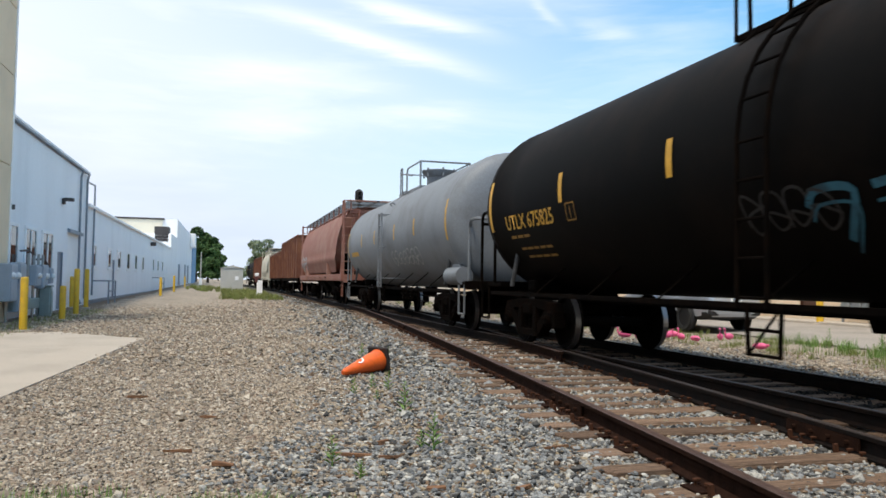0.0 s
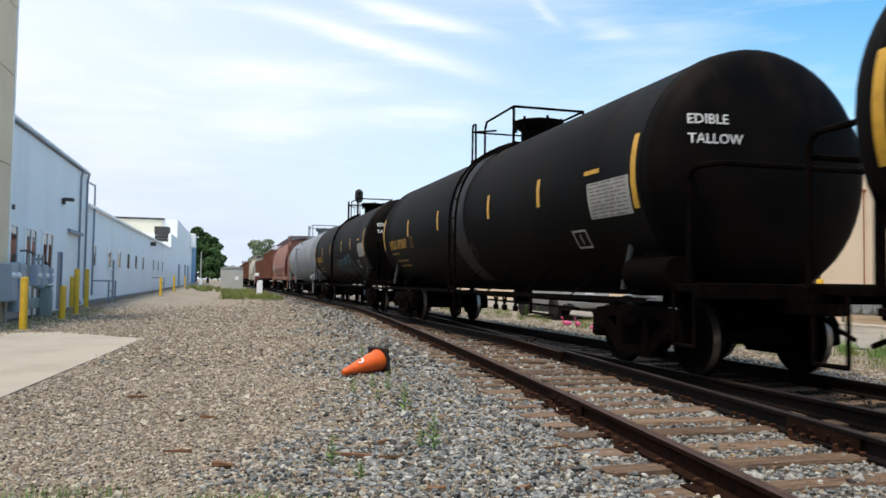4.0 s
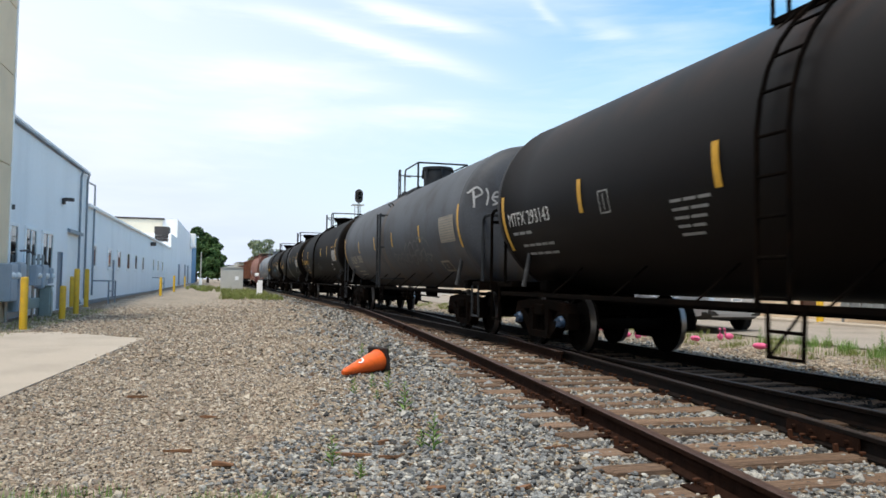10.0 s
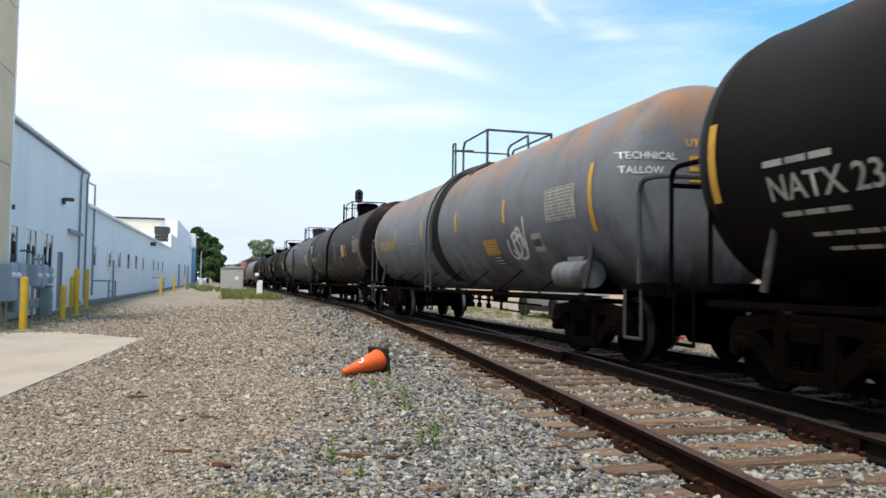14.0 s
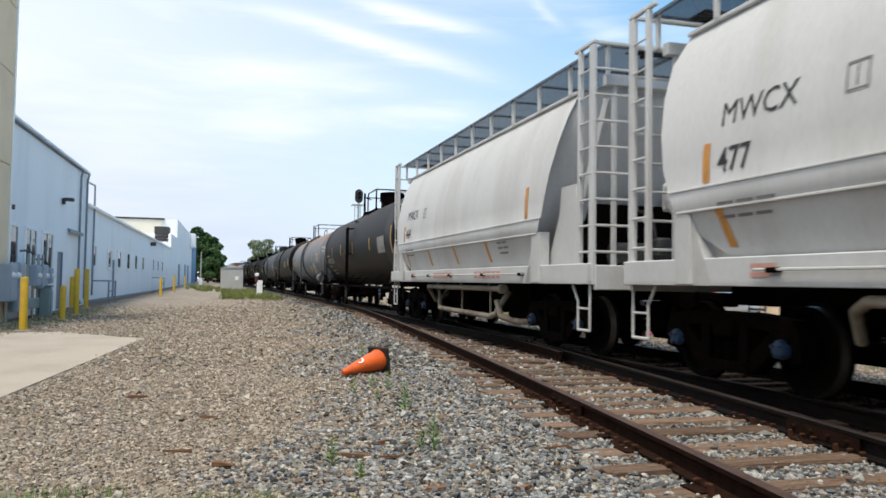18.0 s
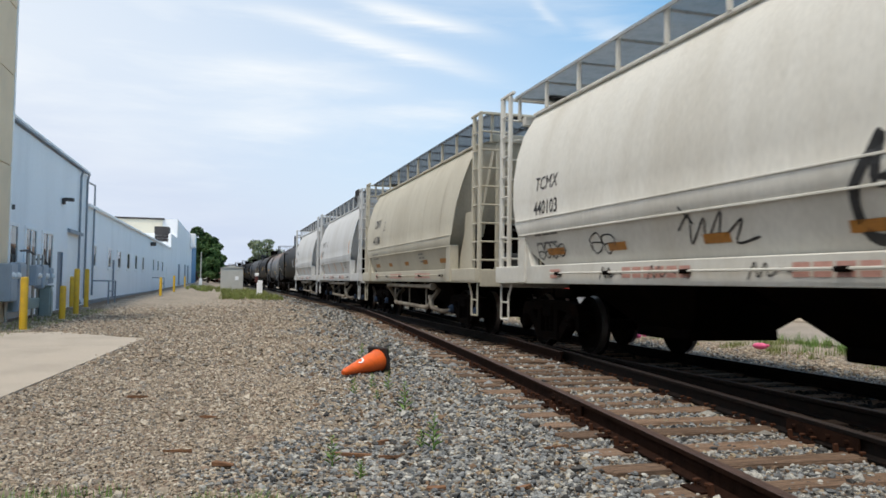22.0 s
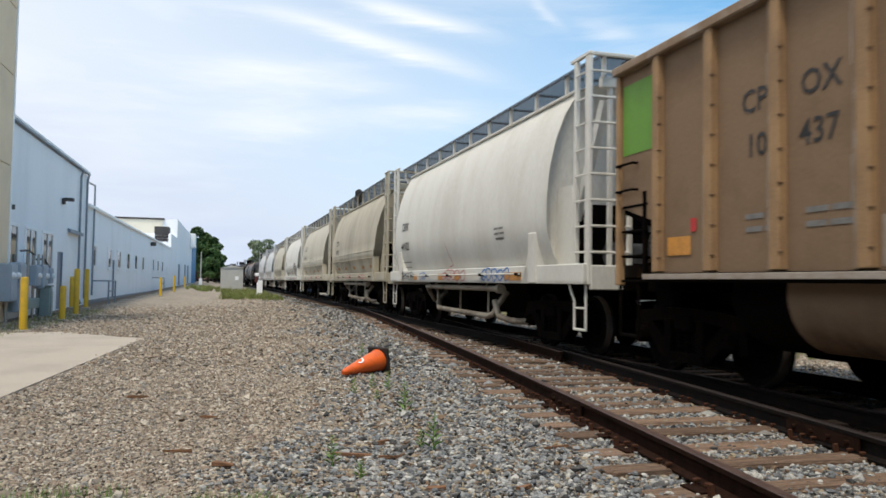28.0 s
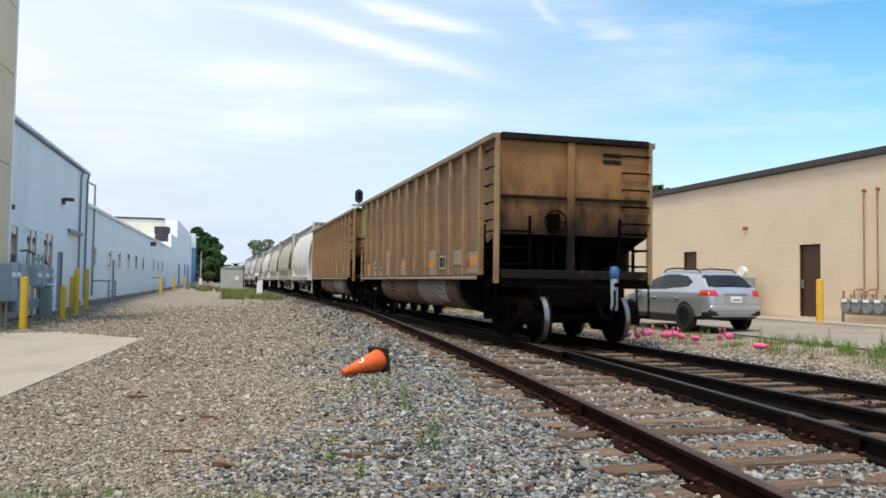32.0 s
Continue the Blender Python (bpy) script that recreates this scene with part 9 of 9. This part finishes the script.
# ---- parked cars ----
M_SILVER = mat("car_silver", (0.47, 0.51, 0.57), 0.28, metal=0.6, vary=0.05, scale=2, grain=0.02, bump=0.0, coat=0.6)
M_PEARL = mat("car_white", (0.40, 0.41, 0.42), 0.3, metal=0.1, vary=0.05, scale=2, grain=0.02, bump=0.0, coat=0.6)
M_CLAD = mat("car_black_plastic", (0.02, 0.02, 0.022), 0.6, vary=0.2, scale=8, bump=0.05)
M_CARGLASS = mat("car_glass", (0.008, 0.010, 0.013), 0.04, vary=0.1, grain=0.02, bump=0, spec=0.35)
M_TYRE = mat("tyre_rubber", (0.015, 0.015, 0.015), 0.85, vary=0.2, scale=12, bump=0.1)
M_RIM = mat("dark_alloy", (0.02, 0.02, 0.022), 0.4, metal=0.5, vary=0.1, scale=8, bump=0)
M_TAIL = mat("tail_lamp_red", (0.55, 0.02, 0.02), 0.15, vary=0.15, scale=20, bump=0, coat=0.8)


CAR_TOP = [(-2.2, 0.92), (-2.16, 0.99), (-2.08, 1.09), (-1.97, 1.2), (-1.78, 1.39), (-1.62, 1.49), (-1.2, 1.55), (-0.6, 1.575), (-0.1, 1.565), (0.3, 1.49), (0.7, 1.29), (1.08, 1.05), (1.3, 0.99), (1.7, 0.93), (2.0, 0.84), (2.15, 0.72), (2.22, 0.6)]
CAR_FOOT = [(-2.2, 0.48), (-2.1, 0.36), (-1.8, 0.3), (1.8, 0.28), (2.1, 0.36), (2.22, 0.45)]
CAR_HALF = [(-2.2, 0.66), (-2.14, 0.78), (-1.98, 0.85), (-1.6, 0.885), (0.0, 0.89), (1.4, 0.88), (1.9, 0.8), (2.1, 0.68), (2.22, 0.5)]
SIDE_GLASS = [(0.9, 1.04), (0.45, 1.32), (0.2, 1.41), (-0.2, 1.455), (-0.7, 1.455), (-1.1, 1.42), (-1.42, 1.26), (-1.3, 1.14), (-0.4, 1.07)]


def curve_at(rows, x):
    return float(np.interp(x, [r[0] for r in rows], [r[1] for r in rows]))


def car_ring(x):
    """Half the shell across the car at x, from the floor's middle up to the roof's."""
    zb, zt, w = curve_at(CAR_FOOT, x), curve_at(CAR_TOP, x), curve_at(CAR_HALF, x)
    belt = 0.99
    if zt > belt + 0.06:
        g = min(1.0, (zt - belt) / 0.5)
        t = w * (0.92 - 0.24 * g)
        knots = [(0, zb), (0.85 * w, zb), (0.97 * w, zb + 0.09), (w, 0.62), (0.985 * w, 0.86), (0.945 * w, belt), (t + 0.03, zt - 0.09 * g - 0.02), (t - 0.1, zt - 0.012), (0.3, zt + 0.008), (0, zt + 0.012)]
    else:
        knots = [(0, zb), (0.85 * w, zb), (0.97 * w, zb + 0.08), (w, zb + (zt - zb) * 0.45), (0.985 * w, zb + (zt - zb) * 0.7), (0.95 * w, zt - 0.06), (0.88 * w, zt - 0.015), (0.7 * w, zt), (0.3, zt + 0.01), (0, zt + 0.014)]
    counts = (2, 2, 5, 5, 5, 20, 4, 5, 3)
    out = []
    for (a, b), (c, d), n in zip(knots, knots[1:], counts):
        out += [(a + (c - a) * k / n, b + (d - b) * k / n) for k in range(n)]
    return out + [knots[-1]]


def inside(poly, u, v):
    hit = False
    for (a, b), (c, d) in zip(poly, poly[1:] + poly[:1]):
        if (b > v) != (d > v) and u < (c - a) * (v - b) / (d - b) + a:
            hit = not hit
    return hit


def car_zone(c, n):
    """What a piece of the car's shell is made of, by its place and the way it faces."""
    y = abs(c.y)
    if abs(n.y) > 0.6 and inside(SIDE_GLASS, c.x, c.z):
        return "glass"
    if c.x < -1.6 and n.x < -0.3 and 1.13 < c.z < 1.44 and y < 0.66 - 0.25 * (c.z - 1.13):
        return "glass"
    if 0.3 < c.x < 1.06 and n.z > 0.3 and y < 0.74 - 0.3 * (c.z - 1.0) and 1.02 < c.z < 1.47:
        return "glass"
    if c.x < -1.83 and 0.9 < c.z < 1.06 and y > 0.52:
        return "lamp"
    if c.z < 0.4 or (c.x < -1.95 and c.z < 0.5 and y > 0.5):
        return "clad"
    return "paint"


def bm_car_shell(zone, side=0):
    """The pieces of the shell that belong to one zone, on one side or on both."""
    xs = [-2.2 + 4.42 * k / 170 for k in range(171)]
    rings = [[(x, y, z) for y, z in car_ring(x)] + [(x, -y, z) for y, z in reversed(car_ring(x)[1:-1])] for x in xs]
    bm, pool = B(), {}

    def vert(i, j):
        if (i, j) not in pool:
            pool[i, j] = bm.verts.new(rings[i][j])
        return pool[i, j]
    m = len(rings[0])
    for i in range(len(xs) - 1):
        for j in range(m):
            k = (j + 1) % m
            q = [Vector(rings[a][b]) for a, b in ((i, j), (i, k), (i + 1, k), (i + 1, j))]
            c = (q[0] + q[1] + q[2] + q[3]) / 4
            n = (q[2] - q[0]).cross(q[3] - q[1])
            n = n.normalized() if n.length > 1e-9 else Vector((0, 0, 1))
            if n.dot(c - Vector((c.x * 0.8, 0, 0.8))) < 0:
                n = -n
            if car_zone(c, n) == zone and side * c.y >= 0:
                bm.faces.new((vert(i, j), vert(i, k), vert(i + 1, k), vert(i + 1, j)))
    if zone == "paint":
        for i in (0, len(xs) - 1):
            bm.faces.new([vert(i, j) for j in range(m)])
    bmesh.ops.recalc_face_normals(bm, faces=bm.faces)
    return bm


def bm_tyre():
    bm = B()
    lathe(bm, [(0.225, -0.1), (0.31, -0.11), (0.34, -0.08), (0.345, 0.0), (0.34, 0.08), (0.31, 0.11), (0.225, 0.1)], 24, Matrix.Rotation(radians(90), 4, "X"), closed=True)
    return bm


def bm_rim():
    bm = B()
    m = Matrix.Rotation(radians(90), 4, "X")
    lathe(bm, [(0.0, -0.06), (0.06, -0.07), (0.07, -0.05), (0.2, -0.03), (0.225, -0.085), (0.232, -0.085), (0.23, 0.08), (0.2, 0.08)], 20, m)
    for k in range(5):
        a = k * 1.2566
        box(bm, (0.13 * math.cos(a), 0.06, 0.13 * math.sin(a)), (0.16, 0.03, 0.05), 0.006, None)
    return bm


def parked_car(x, y, turn, paint, label):
    c = thing("parked_car", pose(x, y, ground_z(x, y) + 0.03, 0, 0, 90 + turn), label, "car", "cars parked in the lot")
    cpart("body", "car_body" + paint.name, lambda: bm_car_shell("paint"), paint, c, (0, 0, 0), 0, "", True)
    cpart("windows", "car_glass", lambda: bm_car_shell("glass"), M_CARGLASS, c, (0, 0, 0), 0, "dark tinted glass", True)
    cpart("cladding", "car_cladding", lambda: bm_car_shell("clad"), M_CLAD, c, (0, 0, 0), 0, "black plastic lower cladding", True)
    for sy in (1, -1):
        cpart("tail_lamp", "car_lamp%d" % sy, lambda: bm_car_shell("lamp", sy), M_TAIL, c, (0, 0, 0), 0, "red tail lamp", True)
    for sx in (1.32, -1.31):
        for sy in (1, -1):
            ar = B()
            lathe(ar, [(0.0, -0.02), (0.385, -0.02), (0.4, 0.0), (0.385, 0.02), (0.0, 0.02)], 22, Matrix.Translation((sx, sy * 0.878, 0.37)) @ Matrix.Rotation(radians(90), 4, "X"))
            part("wheel_arch", ar, M_CLAD, c, "black plastic wheel arch")
            w = cpart("wheel", "car_tyre", bm_tyre, M_TYRE, c, (sx, sy * 0.83, 0.345), 0 if sy < 0 else 180, "black tyre on a dark alloy rim", True)
            cpart("rim", "car_rim", bm_rim, M_RIM, w, (0, 0, 0), 0, "dark alloy rim")
    for sy in (1, -1):
        bm = B()
        pipe(bm, [(-1.5, sy * 0.53, 1.50), (-1.4, sy * 0.53, 1.58), (-0.5, sy * 0.53, 1.63), (0.0, sy * 0.53, 1.61), (0.16, sy * 0.53, 1.52)], 0.02, 6)
        part("roof_rail", bm, M_CLAD, c, "black roof rail")
        bm = B()
        box(bm, (0, sy * 0.885, 0.32), (2.0, 0.06, 0.22), 0.03)
        part("sill_cladding", bm, M_CLAD, c)
        bm = B()
        box(bm, (0.78, sy * 0.98, 1.02), (0.14, 0.2, 0.13), 0.04)
        part("wing_mirror", bm, paint, c)
        for hx in (0.1, -0.95):
            bm = B()
            box(bm, (hx, sy * 0.905, 0.84), (0.2, 0.03, 0.03), 0.01)
            part("door_handle", bm, paint, c)
        bm = B()
        box(bm, (-2.14, sy * 0.62, 0.5), (0.1, 0.3, 0.16), 0.03)
        part("rear_reflector", bm, M_CLAD, c)
    bm = B()
    box(bm, (-2.17, 0, 0.6), (0.1, 1.5, 0.16), 0.04)
    part("rear_bumper", bm, paint, c)
    bm = B()
    box(bm, (-2.2, 0, 0.82), (0.03, 0.62, 0.2), 0.01)
    part("plate_recess", bm, paint, c)
    bm = B()
    box(bm, (-2.222, 0, 0.83), (0.012, 0.32, 0.15), 0.004)
    part("number_plate", bm, M_WHITETRIM, c, "white number plate")
    bm = B()
    box(bm, (-2.23, 0, 0.82), (0.004, 0.24, 0.05))
    part("plate_bar", bm, M_BOXBLUE, c)
    bm = B()
    box(bm, (-2.2, 0, 0.965), (0.04, 0.7, 0.04), 0.012)
    part("tailgate_trim", bm, M_STEEL, c, "chrome tailgate strip")
    bm = B()
    rod(bm, (-2.0, -0.1, 1.26), (-2.04, 0.36, 1.2), 0.012, 6)
    part("rear_wiper", bm, M_CLAD, c)
    return c


def beside_rear_wheel(px, py, turn):
    """Where a car's middle lies, from its near rear wheel."""
    t = radians(turn)
    return px + math.cos(t) * 0.83 - math.sin(t) * 1.31, py + math.sin(t) * 0.83 + math.cos(t) * 1.31


cx, cy = beside_rear_wheel(6.33, 20.41, 17.5)
parked_car(cx, cy, 17.5, M_SILVER, "silver crossover car with black roof rails and wheel arches")
cx, cy = beside_rear_wheel(3.8, 26.6, 17.0)
parked_car(cx, cy, 17.0, M_PEARL, "white crossover car parked in the lot")


# ---- what moves ----
def car_pose(s, half):
    """A car that rides the line on its two trucks."""
    xa, ya, _ = track(s + half)
    xb, yb, _ = track(s - half)
    return pose((xa + xb) / 2, (ya + yb) / 2, RAIL_TOP, 0, 0, math.degrees(math.atan2(ya - yb, xa - xb)))


def motions():
    for car, s20, length in CARS:
        walk(car, [(t, car_pose(train_s(s20, t), length * 0.36)) for t in np.linspace(0, 32, 33)])
    # the wheels roll with the train, in steps of less than a right angle
    for w in AXLES:
        x = w.location.x
        walk(w, [(k / 15, pose(x, 0, WHEEL_R, 0, math.degrees((train_s(0, k / 15) - train_s(0, 0)) / WHEEL_R) % 360, 0)) for k in range(481)])


motions()
